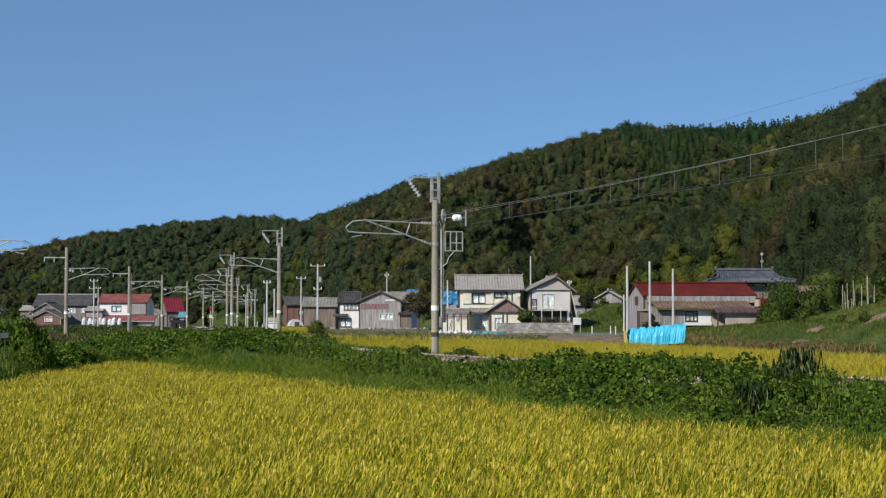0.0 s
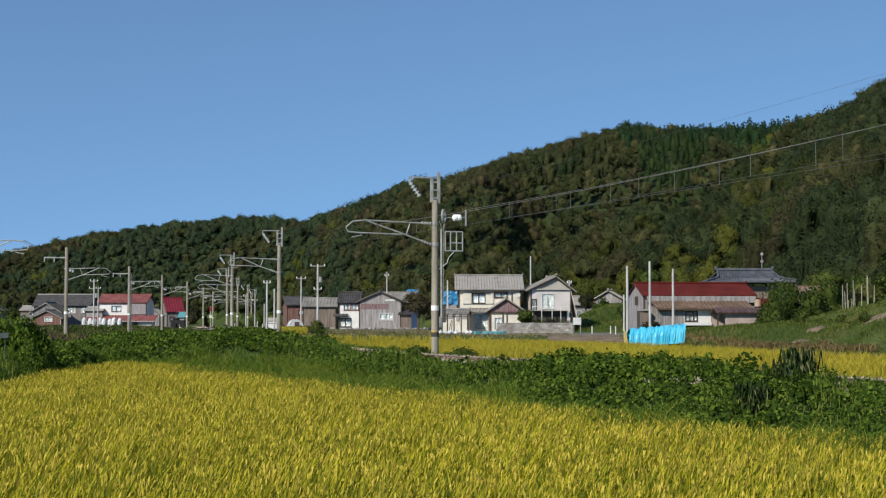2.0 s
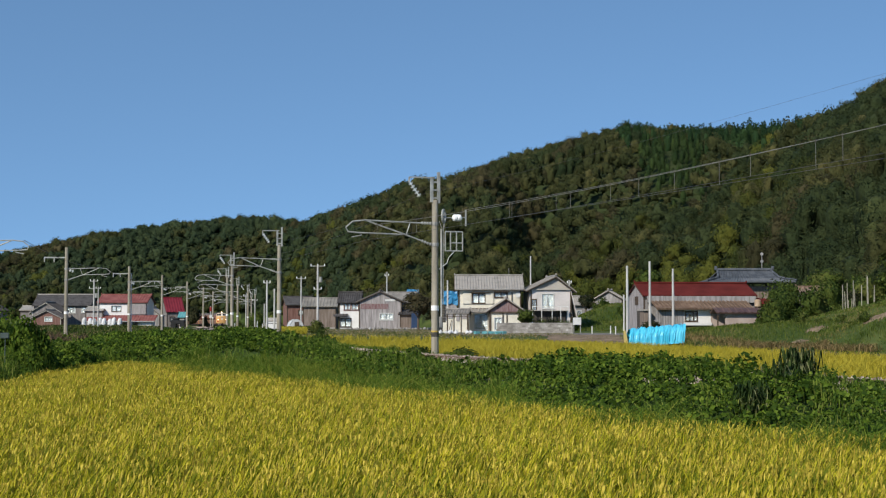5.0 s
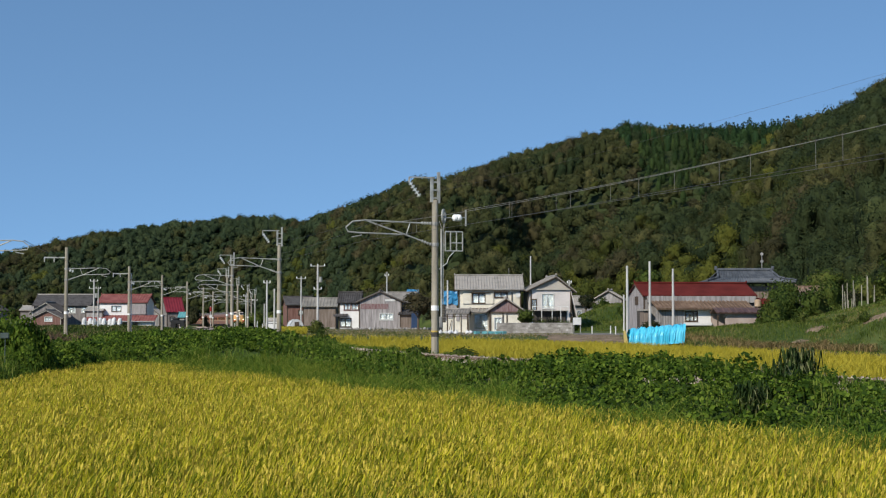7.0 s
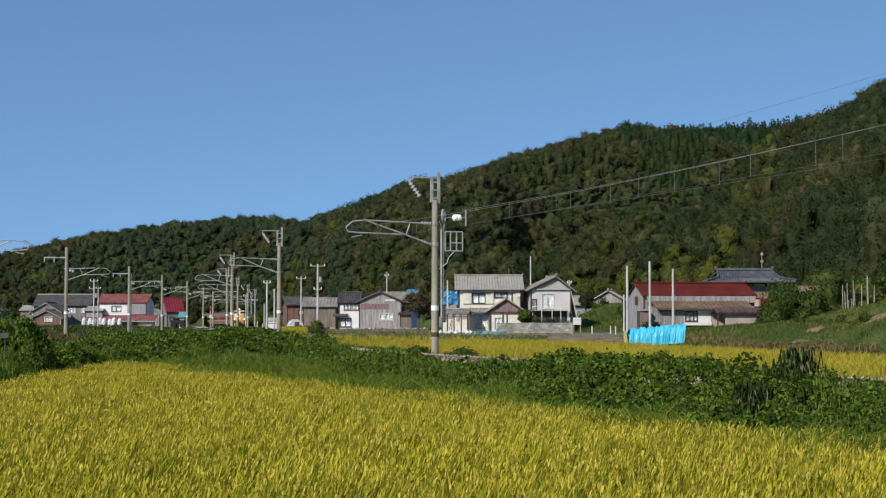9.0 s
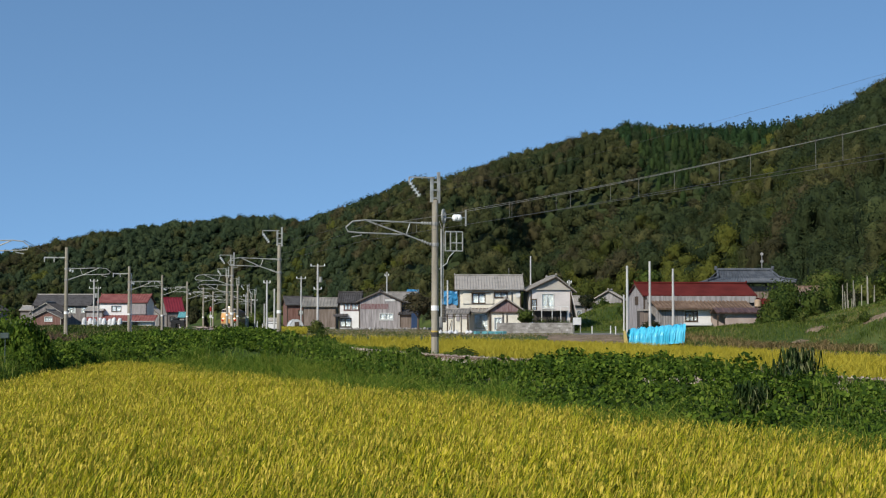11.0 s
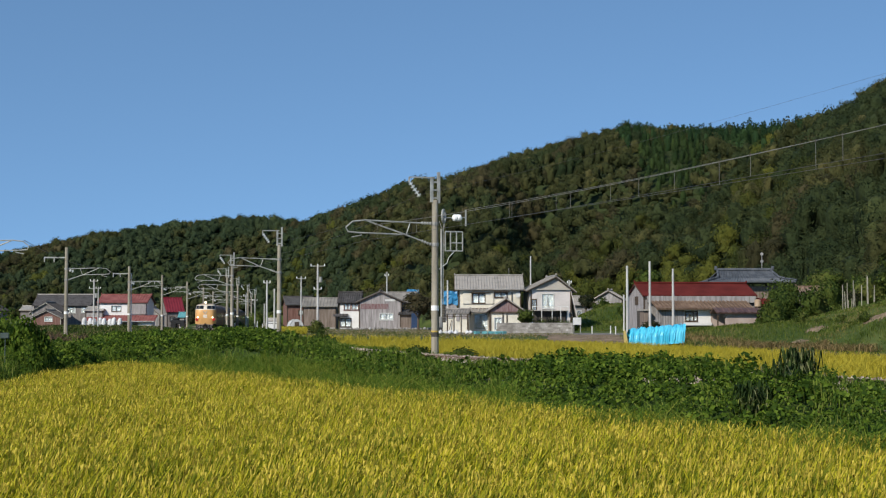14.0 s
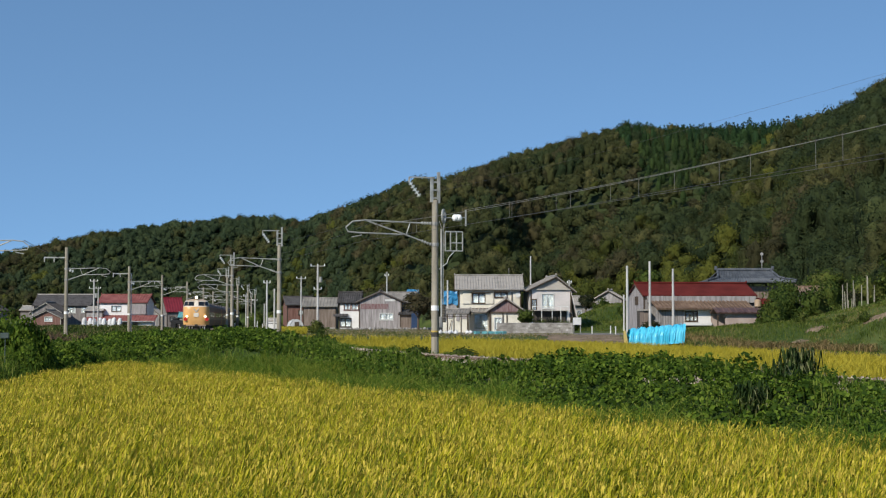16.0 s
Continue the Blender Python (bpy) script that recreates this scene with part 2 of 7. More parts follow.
# ridge and foot of the wooded hill, by bearing (x / y): bearing, foot, ridge distance, ridge height
RIDGE = np.array([(-0.62, 560, 720, 22), (-0.40, 560, 690, 26), (-0.30, 545, 660, 28), (-0.24, 540, 640, 36.2), (-0.186, 535, 620, 39.8), (-0.125, 500, 580, 40.0), (-0.094, 430, 540, 35.0),
                  (-0.063, 340, 500, 36.0), (-0.025, 290, 470, 41.0), (0.003, 264, 460, 41.2), (0.022, 254, 455, 42.8), (0.045, 240, 452, 46.4), (0.077, 228, 450, 49.6), (0.125, 215, 450, 55.2), (0.175, 200, 440, 52.7),
                  (0.237, 178, 385, 45.2), (0.268, 168, 350, 43.6), (0.302, 156, 330, 46.0), (0.36, 148, 320, 52), (0.45, 140, 310, 60), (0.7, 130, 300, 70)])


def ridge(t):
    return [np.interp(t, RIDGE[:, 0], RIDGE[:, k]) for k in (1, 2, 3)]


def wave(x, y, k, seed):
    return np.sin(x * k + seed + 1.7 * np.sin(y * k * 0.7 + seed * 2)) * np.cos(y * k * 1.1 - seed + 1.3 * np.sin(x * k * 0.6))


def land(x, y):
    """Height of the ground."""
    x, y = np.asarray(x, float), np.asarray(y, float)
    t = x / np.maximum(y, 30)
    z = -1.0 + smooth01((y - 124) / 12) * 0.95
    foot, top, high = ridge(t)
    u = (y - foot) / (top - foot)
    rise = np.where(u < 1, 1 - (1 - np.clip(u, 0, 1)) ** 1.55, 1 - 0.5 * smooth01((u - 1) / 1.2))
    # a nearer spur descends to the left, with a gully behind its crest
    crest = np.interp(t, [0.03, 0.055, 0.095, 0.145, 0.175, 0.205, 0.233, 0.26], [5, 8.5, 16.0, 17.5, 19.2, 24.0, 26.0, 30.0])
    front, dip = 1 - (1 - np.clip(u / 0.42, 0, 1)) ** 1.5, smooth01((u - 0.42) / 0.08)
    after = 1 - (1 - np.clip((u - 0.5) / 0.5, 0, 1)) ** 2.2
    spur = np.where(u < 0.5, crest * front - 3.5 * dip, crest - 3.5 + (high - crest + 3.5) * after)
    strong = np.where(u < 1, smooth01((t - 0.03) / 0.035) * smooth01((0.30 - t) / 0.09), 0)
    z = z + rise * high * (1 - strong) + spur * strong
    # spurs and gullies running down the slope
    body = smooth01(u * 4) * smooth01((0.80 - u) * 2.4)
    fold = np.sin(t * 41 + 1.4 * np.sin(u * 3.1) + 0.8) + 0.55 * np.sin(t * 93 - 2.2 * u + 2.0)
    z = z + body * (fold * 1.7 * np.clip((y - 140) / 170, 0.35, 1) + wave(x, y, 0.05, 2.0) * 1.6)
    # the grassy bank beside the barn
    front = 134 - (t - 0.16) * 185
    bank = smooth01((y - front) / (8 + 40 * np.clip(t - 0.16, 0, 0.2))) * np.interp(t, [0.15, 0.21, 0.25, 0.28, 0.302, 0.36], [0.6, 0.8, 1.5, 2.4, 3.2, 4.2]) * smooth01((t - 0.145) / 0.03)
    bank = bank * (1 + 0.10 * wave(x, y, 0.5, 0.9) + 0.10 * wave(x, y, 0.22, 2.9))
    z = z + np.where(y > 60, bank, 0)
    # a green knoll behind the lane
    z = z + 3.5 * np.exp(-(((x - 22.5) / 6.5) ** 2 + ((y - 188) / 14) ** 2))
    # track beds
    for line in (MAIN, SIDE):
        d = off_track(x, y, line)
        bed = grade(y) - 0.55
        w = smooth01((9 - d) / 5.5) * smooth01((505 - y) / 45)
        z = z * (1 - w) + bed * w
    return z


def axis(spans):
    out = [spans[0][0]]
    for a, b, step in spans:
        n = max(1, round((b - a) / step))
        out += [a + (b - a) * (i + 1) / n for i in range(n)]
    return np.array(out)


gx = axis([(-3000, -800, 220), (-800, -240, 16), (-240, -70, 5), (-70, 70, 2), (70, 200, 5), (200, 500, 15), (500, 3000, 250)])
gy = axis([(-2500, -300, 220), (-300, -20, 20), (-20, 190, 2), (190, 500, 4), (500, 820, 8), (820, 1200, 40), (1200, 4000, 280)])
GX, GY = np.meshgrid(gx, gy)
hill = ridge(GX / np.maximum(GY, 30))
GZ = land(GX, GY) - 2.7 * smooth01((GY - hill[0] - 5) / 25) * (1 - smooth01(((GY - hill[0]) / (hill[1] - hill[0]) - 0.5) / 0.25))
nx, ny = len(gx), len(gy)
idx = np.arange(nx * ny).reshape(ny, nx)
quads = np.stack([idx[:-1, :-1], idx[:-1, 1:], idx[1:, 1:], idx[1:, :-1]], -1).reshape(-1, 4)
ground = link_mesh("ground", raw("ground", np.stack([GX, GY, GZ], -1).reshape(-1, 3), quads), M_GRASS_GROUND)
ground.data.shade_smooth()
ground.data.materials.append(M_FOREST_FLOOR)
mid_x, mid_y = GX.reshape(-1)[quads].mean(1), GY.reshape(-1)[quads].mean(1)
ground.data.polygons.foreach_set("material_index", (mid_y > ridge(mid_x / np.maximum(mid_y, 30))[0] + 3).astype(np.int32))
tagged(ground, "grassy valley floor rising into a wooded hill", "ground", kind="structure")


# ---- leaves, blades and crowns ----
def spin(v, yaw):
    c, s = np.cos(yaw), np.sin(yaw)
    return np.stack([v[..., 0] * c - v[..., 1] * s, v[..., 0] * s + v[..., 1] * c, v[..., 2]], -1)


def blades(rng, base, height, width, lean, droop, wind=None):
    """Bent grass blades: five corners, three triangles each. base: n x 3."""
    n = len(base)
    yaw, face = rng.uniform(0, 2 * np.pi, n), rng.uniform(0, np.pi, n)
    if wind is not None:
        yaw = rng.normal(wind, 1.1, n)
    h = height * rng.uniform(0.75, 1.12, n)
    le = lean * rng.uniform(0.2, 1.3, n) * h
    way = np.stack([np.cos(yaw), np.sin(yaw)], -1)
    side = np.stack([np.cos(face), np.sin(face), np.zeros(n)], -1) * (width / 2 * rng.uniform(0.7, 1.3, n))[:, None]
    mid = base + np.concatenate([way * (le * 0.35)[:, None], (h * 0.68)[:, None]], 1)
    tip = base + np.concatenate([way * (le + droop * h)[:, None], (h * (1 - 0.5 * droop))[:, None]], 1)
    v = np.stack([base - side * 0.6, base + side * 0.6, mid + side, mid - side, tip], 1)
    o = np.arange(n)[:, None, None] * 5
    f = np.array([[0, 1, 2], [0, 2, 3], [3, 2, 4]])[None] + o
    return v.reshape(-1, 3), f.reshape(-1, 3)


def arching(rng, base, height, width, reach):
    """Long blades that rise and bow over: seven corners, five triangles each."""
    n = len(base)
    yaw = rng.uniform(0, 2 * np.pi, n)
    h, out = height * rng.uniform(0.4, 1.1, n), reach * rng.uniform(0.35, 1.2, n)
    way = np.stack([np.cos(yaw), np.sin(yaw)], -1)
    side = np.stack([-way[:, 1], way[:, 0], np.zeros(n)], -1) * (width / 2 * rng.uniform(0.6, 1.3, n))[:, None]
    fall = rng.uniform(0.45, 0.95, n)
    rows = []
    for o, up, w in ((0.0, 0.0, 0.7), (0.2, 0.66, 1.0), (0.58, 1.0, 0.9)):
        c = base + np.concatenate([way * (out * o)[:, None], (h * up)[:, None]], 1)
        rows += [c - side * w, c + side * w]
    rows.append(base + np.concatenate([way * out[:, None], (h * fall)[:, None]], 1))
    v = np.stack(rows, 1)
    f = np.array([[0, 1, 3], [0, 3, 2], [2, 3, 5], [2, 5, 4], [4, 5, 6]])[None] + np.arange(n)[:, None, None] * 7
    return v.reshape(-1, 3), f.reshape(-1, 3)


def ears(rng, base, length, width):
    """Ripe ears of rice, bowed over by the breeze: a ridged lens of four triangles."""
    n = len(base)
    yaw = rng.normal(0.15, 1.3, n)
    L = length * rng.uniform(0.7, 1.25, n)
    way = np.stack([np.cos(yaw), np.sin(yaw)], -1)
    side = np.stack([-way[:, 1], way[:, 0], np.zeros(n)], -1) * (width / 2 * rng.uniform(0.7, 1.3, n))[:, None]
    bow = rng.uniform(0.0, 1.0, n)
    mid = base + np.concatenate([way * (L * (0.14 + 0.12 * bow))[:, None], (L * (0.60 - 0.10 * bow))[:, None]], 1)
    tip = base + np.concatenate([way * (L * (0.26 + 0.24 * bow))[:, None], (L * (1.0 - 0.45 * bow))[:, None]], 1)
    top = mid.copy()
    top[:, :2] += way * (width * 0.4)
    top[:, 2] += width * 0.5
    v = np.stack([base, mid + side, tip, mid - side, top], 1)
    o = np.arange(n)[:, None, None] * 5
    f = np.array([[0, 1, 4], [1, 2, 4], [2, 3, 4], [3, 0, 4]])[None] + o
    return v.reshape(-1, 3), f.reshape(-1, 3)


def leaves(rng, at, normal, size):
    """Folded pointed leaves: six corners, four triangles each."""
    n = len(at)
    nrm = normal / np.linalg.norm(normal, axis=1, keepdims=True)
    a = np.cross(nrm, rng.normal(size=(n, 3)))
    a /= np.linalg.norm(a, axis=1, keepdims=True)
    b = np.cross(nrm, a)
    s = (size * rng.uniform(0.55, 1.35, n))[:, None]
    fold = nrm * s * 0.12
    v = np.stack([at - a * s * 0.5, at - a * s * 0.1 + b * s * 0.42 + fold, at + a * s * 0.25 + b * s * 0.3 + fold, at + a * s * 0.6 - fold,
                  at + a * s * 0.25 - b * s * 0.3 + fold, at - a * s * 0.1 - b * s * 0.42 + fold], 1)
    o = np.arange(n)[:, None, None] * 6
    f = np.array([[0, 1, 2], [0, 2, 3], [0, 3, 4], [0, 4, 5]])[None] + o
    return v.reshape(-1, 3), f.reshape(-1, 3)


def sprays(rng, at, normal, size):
    """Pointed leaf sprays, one triangle each."""
    n = len(at)
    nrm = normal / np.linalg.norm(normal, axis=1, keepdims=True)
    a = np.cross(nrm, rng.normal(size=(n, 3)))
    a /= np.linalg.norm(a, axis=1, keepdims=True)
    b = np.cross(nrm, a)
    s = (size * rng.uniform(0.5, 1.4, n))[:, None]
    v = np.stack([at - a * s * 0.6, at + b * s * 0.46 + nrm * s * 0.15, at + a * s * 0.55 - nrm * s * 0.1], 1)
    f = np.arange(n * 3).reshape(-1, 3)
    return v.reshape(-1, 3), f


def kites(rng, at, normal, size):
    """Broad pointed leaves: four corners, two triangles each."""
    n = len(at)
    nrm = normal / np.linalg.norm(normal, axis=1, keepdims=True)
    a = np.cross(nrm, rng.normal(size=(n, 3)))
    a /= np.linalg.norm(a, axis=1, keepdims=True)
    b = np.cross(nrm, a)
    s = (size * rng.uniform(0.6, 1.4, n))[:, None]
    v = np.stack([at - a * s * 0.5, at + b * s * 0.45 + nrm * s * 0.14, at + a * s * 0.62, at - b * s * 0.45 + nrm * s * 0.14], 1)
    f = np.array([[0, 1, 2], [0, 2, 3]])[None] + np.arange(n)[:, None, None] * 4
    return v.reshape(-1, 3), f.reshape(-1, 3)


def join(*chunks):
    vs, fs, o = [], [], 0
    for v, f in chunks:
        vs.append(v)
        fs.append(f + o)
        o += len(v)
    return np.concatenate(vs), np.concatenate(fs)


def crown_lobes(rng, lobes):
    """Centres and radii of the rounded boughs of a crown of unit half-width, base at 0 and top at about 1.7."""
    cs = []
    for i in range(lobes):
        a, h = 2.4 * i + rng.uniform(-0.4, 0.4), rng.uniform(0.35, 1.15)
        rr = rng.uniform(0.30, 0.72) * (1.25 - 0.45 * h)
        cs.append((math.cos(a) * rr, math.sin(a) * rr, h, rng.uniform(0.26, 0.46)))
    cs.append((0, 0, 1.1, 0.42))
    return np.array(cs)


def crown_points(rng, n, cs):
    """Points and outward normals over the boughs."""
    pick = rng.integers(0, len(cs), n)
    d = rng.normal(size=(n, 3))
    d[:, 2] = np.abs(d[:, 2]) - 0.35 * rng.uniform(0, 1, n)
    d /= np.linalg.norm(d, axis=1, keepdims=True)
    p = cs[pick, :3] + d * (cs[pick, 3] * rng.uniform(0.72, 1.22, n))[:, None]
    return p, d


def crown_hull(cs, fill=0.93):
    """The closed leafy body of a crown under its outer sprays."""
    mid = np.array([0, 0, 0.78])
    reach = np.full(len(HULL[0]), 0.3)
    for c in cs:
        oc = mid - c[:3]
        b = HULL[0] @ oc
        disc = b * b - (oc @ oc - (c[3] * fill) ** 2)
        reach = np.maximum(reach, np.where(disc > 0, -b + np.sqrt(np.maximum(disc, 0)), 0))
    return mid + HULL[0] * reach[:, None], HULL[1]


def conic_points(rng, n):
    z = rng.uniform(0.1, 2.6, n)
    r = (2.9 - z) / 2.9 * (0.75 + 0.35 * np.sin(z * 14 + rng.uniform(0, 6)))
    a = rng.uniform(0, 2 * np.pi, n)
    return np.stack([np.cos(a) * r, np.sin(a) * r, z], -1), np.stack([np.cos(a), np.sin(a), np.full(n, 0.5)], -1)


def ico(level):
    bm = bmesh.new()
    bmesh.ops.create_icosphere(bm, subdivisions=level, radius=1)
    v = np.array([q.co[:] for q in bm.verts])
    f = np.array([[q.index for q in g.verts] for g in bm.faces])
    bm.free()
    return v, f


HULL = ico(2)


def in_polygon(x, y, poly):
    inside = np.zeros(np.shape(x), bool)
    for (x0, y0), (x1, y1) in zip(poly, poly[1:] + poly[:1]):
        hit = ((y0 > y) != (y1 > y)) & (x < (x1 - x0) * (y - y0) / (y1 - y0 + 1e-12) + x0)
        inside ^= hit
    return inside


def scatter(rng, poly, per_m2):
    p = np.array(poly)
    lo, hi = p.min(0), p.max(0)
    n = int((hi[0] - lo[0]) * (hi[1] - lo[1]) * per_m2)
    q = rng.uniform(lo, hi, (n, 2))
    return q[in_polygon(q[:, 0], q[:, 1], poly)]


# ---- wooded hill ----
def forest():
    rng = np.random.default_rng(11)
    n = 95000
    t = rng.uniform(-0.345, 0.36, n)
    foot, top, high = ridge(t)
    y = np.sqrt(rng.uniform(120 ** 2, 720 ** 2, n))
    keep = (y > foot + 2) & (y < top + 4)
    t, y, foot, top = t[keep], y[keep], foot[keep], top[keep]
    x = t * y
    keep = (off_track(x, y, MAIN) > np.where(y > 450, np.where(y > 480, 0, 4.5), 11)) & (off_track(x, y, SIDE) > np.where(y > 450, np.where(y > 480, 0, 3.5), 9))
    x, y, t, foot, top = x[keep], y[keep], t[keep], foot[keep], top[keep]
    # thin out to a spacing of two to three metres
    cell = {}
    sel = []
    crest = (y - foot) / (top - foot) > 0.8
    for i in range(len(x)):
        k = (int(x[i] // 2.5), int(y[i] // 2.9), 1) if crest[i] else (int(x[i] // 1.7), int(y[i] // 2.9), 3) if t[i] > 0.235 and y[i] < 250 else (int(x[i] // 2.6), int(y[i] // 2.9), 2) if y[i] < 280 else (int(x[i] // 2.9), int(y[i] // 3.3), 0)
        if k not in cell:
            cell[k] = 1
            sel.append(i)
    x, y, t, foot, top = x[sel], y[sel], t[sel], foot[sel], top[sel]
    z = land(x, y)
    u = (y - foot) / (top - foot)
    # neighbouring crowns belong to large domed trees, each of one kind
    tab = rng.uniform(0, 1, (420, 120, 4))
    gx, gy = x / 8.0, y / 9.5
    best = np.full(len(x), 1e9)
    who = np.zeros((len(x), 2), int)
    for di in (-1, 0, 1):
        for dj in (-1, 0, 1):
            ci, cj = np.floor(gx).astype(int) + di, np.floor(gy).astype(int) + dj
            j = tab[ci + 200, cj]
            d = np.hypot((ci + j[:, 0] - gx) * 8.0, (cj + j[:, 1] - gy) * 9.5)
            near = d < best
            best[near] = d[near]
            who[near] = np.stack([ci + 200, cj], -1)[near]
    kin = tab[who[:, 0], who[:, 1]]
    rim = smooth01((u - 0.68) / 0.25)
    z = z + (1.4 + 1.5 * kin[:, 2]) * (1 - 0.85 * rim) * (1 - 0.7 * smooth01((t - 0.23) / 0.03) * smooth01((u - 0.3) / 0.2)) * (1 + 0.3 * smooth01((340 - y) / 90)) * np.clip(1 - (best / 5.6) ** 2, 0, 1) - 0.1 + 0.7 * rim - 1.4 * (t < -0.09) * rim + 1.2 * smooth01((t - 0.225) / 0.03) * smooth01((u - 0.3) / 0.2) + 1.0 * rim * smooth01((t - 0.0) / 0.03) * smooth01((0.16 - t) / 0.03)
    cedar = (np.abs(t - 0.182) < 0.064) & (u > np.where(t < 0.18, 0.74, 0.7)) & (rng.uniform(0, 1, len(x)) < 0.75)
    r = rng.uniform(1.9, 3.5, len(x)) * (1 + 0.25 * (rng.uniform(0, 1, len(x)) > 0.8))
    steep = np.abs(land(x + 1.5, y) - land(x - 1.5, y)) / 3
    r *= 1 + 0.14 * smooth01((steep - 0.6) / 0.5) * (y < 290)
    r[cedar] = rng.uniform(1.75, 2.2, int(cedar.sum()))
    tall = rng.uniform(0.85, 1.25, len(x))
    tall[cedar] = rng.uniform(0.85, 1.05, int(cedar.sum()))
    # stands of different trees, in drifts
    drift = wave(x, y, 0.045, 0.5) + 0.6 * wave(x, y, 0.11, 1.4) + (kin[:, 3] - 0.5) * 2.4 + rng.normal(size=len(x)) * 0.12
    fresh = ~cedar & (kin[:, 2] * 0.9 + 0.1 * rng.uniform(0, 1, len(x)) < np.clip(0.85 - 2.6 * u, 0.03, 0.8) * np.where(t > 0.01, np.where(t > 0.215, 0.5, 1), 0.35))
    russet = ~cedar & ~fresh & (drift > np.where(t < -0.04, 1.3, 1.05))
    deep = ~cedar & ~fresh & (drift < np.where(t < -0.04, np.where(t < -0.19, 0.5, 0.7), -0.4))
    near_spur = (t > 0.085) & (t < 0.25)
    # gully behind the crest: its shade is put into the tree colour
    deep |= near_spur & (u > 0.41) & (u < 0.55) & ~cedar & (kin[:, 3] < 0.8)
    # shade of the right-hand slope, put in by choosing deep green crowns
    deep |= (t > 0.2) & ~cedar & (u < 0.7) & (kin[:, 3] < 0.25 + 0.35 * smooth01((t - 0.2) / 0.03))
    fresh &= ~deep
    russet &= ~deep
    # lighter band before the crest: its sunlight is put into the leaf colour
    fresh |= near_spur & (u > 0.26) & (u < 0.40) & ~russet & ~deep & (kin[:, 1] > 0.45)
    green = ~cedar & (t > 0.135) & (t < 0.178) & (u > 0.56) & (u < 0.76) & (kin[:, 1] > 0.25)
    fresh, russet, deep = fresh & ~green, russet & ~green, deep & ~green
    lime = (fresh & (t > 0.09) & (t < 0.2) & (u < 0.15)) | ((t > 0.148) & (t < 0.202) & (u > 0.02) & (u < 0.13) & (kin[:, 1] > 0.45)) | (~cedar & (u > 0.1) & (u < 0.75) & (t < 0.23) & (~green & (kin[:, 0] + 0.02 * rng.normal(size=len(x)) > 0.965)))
    fresh, russet, deep = fresh & ~lime, russet & ~lime, deep & ~lime
    r[fresh] *= 1.05
    r[green], tall[green] = rng.uniform(1.5, 1.9, int(green.sum())), 0.9
    r[y > 440] *= 1.12
    r[(t > 0.235) & (u > 0.7)] *= 0.8
    r *= 1 - 0.30 * smooth01((u - 0.74) / 0.08)
    r *= np.where(cedar | green, 1.0, np.where(u > 0.74, 0.84, 0.74))
    for name, mask, material, conic, label in (
            ("forest", ~cedar & ~fresh & ~russet & ~deep & ~lime & ~green, M_FOREST, False, "dense olive-green broadleaf wood covering the hillside"),
            ("bright_wood", fresh, M_FRESH, False, "brighter yellow-green trees along the foot of the hill"),
            ("lime_wood", lime, M_LIME, False, "bright yellow-green crowns among the dark wood"),
            ("russet_wood", russet, M_RUSSET, False, "brownish early autumn trees on the hillside"),
            ("shady_wood", deep & (t > -0.06), M_DEEP_SHADE, False, "deep green trees, some standing for shade on the hillside"),
            ("distant_wood", deep & (t <= -0.06), M_HAZY_DEEP, False, "deep green far trees, bluish haze put into their colour"),
            ("verdant_wood", green, M_VERDANT, True, "fresh green trees below the hill crest"),
            ("cedar_wood", cedar, M_CONIFER, True, "dark pointed cedars along the hill crest")):
        ids = np.nonzero(mask)[0]
        stock = {}
        for step, (n_leaf, size) in enumerate(((150, 0.185), (200, 0.16), (340, 0.125))):
            stock[step] = []
            for k in range(12):
                if conic:
                    p, q = conic_points(rng, int(n_leaf * 1.3))
                    hull = (HULL[0] * np.array([0.36, 0.36, 0.95]) + np.array([0, 0, 0.9]), HULL[1])
                else:
                    cs = crown_lobes(rng, 11)
                    p, q = crown_points(rng, n_leaf, cs)
                    hull = crown_hull(cs, 0.57)
                q = q + rng.normal(size=q.shape) * 0.62
                stock[step].append((sprays(rng, p, q, size), hull))
        chunks, bodies = [], []
        for j, i in enumerate(ids):
            (v, f), (hv, hf) = stock[0 if y[i] > 420 or u[i] > 0.85 else 1 if y[i] > 290 else 2][j % 12]
            size, at, yaw = np.array([r[i], r[i], r[i] * tall[i]]), np.array([x[i], y[i], z[i] - r[i] * 0.1]), rng.uniform(0, 6.28)
            chunks.append((spin(v, yaw) * size + at, f))
            # low boughs close the gaps beneath the crowns, most of all along the crest
            low = np.zeros_like(hv)
            low[:, 2] = -(0.9 if u[i] > 0.7 or (t[i] > 0.2 and y[i] < 280) else 0.2) * (HULL[0][:, 2] < -0.25)
            bodies.append((spin(hv + low, yaw) * size + at, hf))
        wood = link_mesh(name, raw(name, *join(*chunks)), material)
        tagged(wood, label, "forest", kind="stuff")
        body = link_mesh("inner_crown", raw("inner_crown", *join(*bodies)), material, wood)
        body.data.shade_smooth()


forest()


# ---- rice and roadside plants ----
RICE = [(-13.2, 6), (-13.3, 41), (-14.4, 62.5), (-12.2, 62.5), (-2.8, 42.0), (7.38, 22.5), (15.4, 6.5)]
FAR_RICE = [(44, 20), (38, 56), (24, 79), (21.2, 89), (19.4, 98), (17.2, 107), (14.4, 117), (12.3, 122), (9.0, 129), (1, 132), (-10.6, 133), (-15.0, 133), (-14.0, 130), (-12.5, 120), (-5.5, 95), (1.4, 75), (6.6, 62), (16.2, 41), (24, 27), (34, 12)]


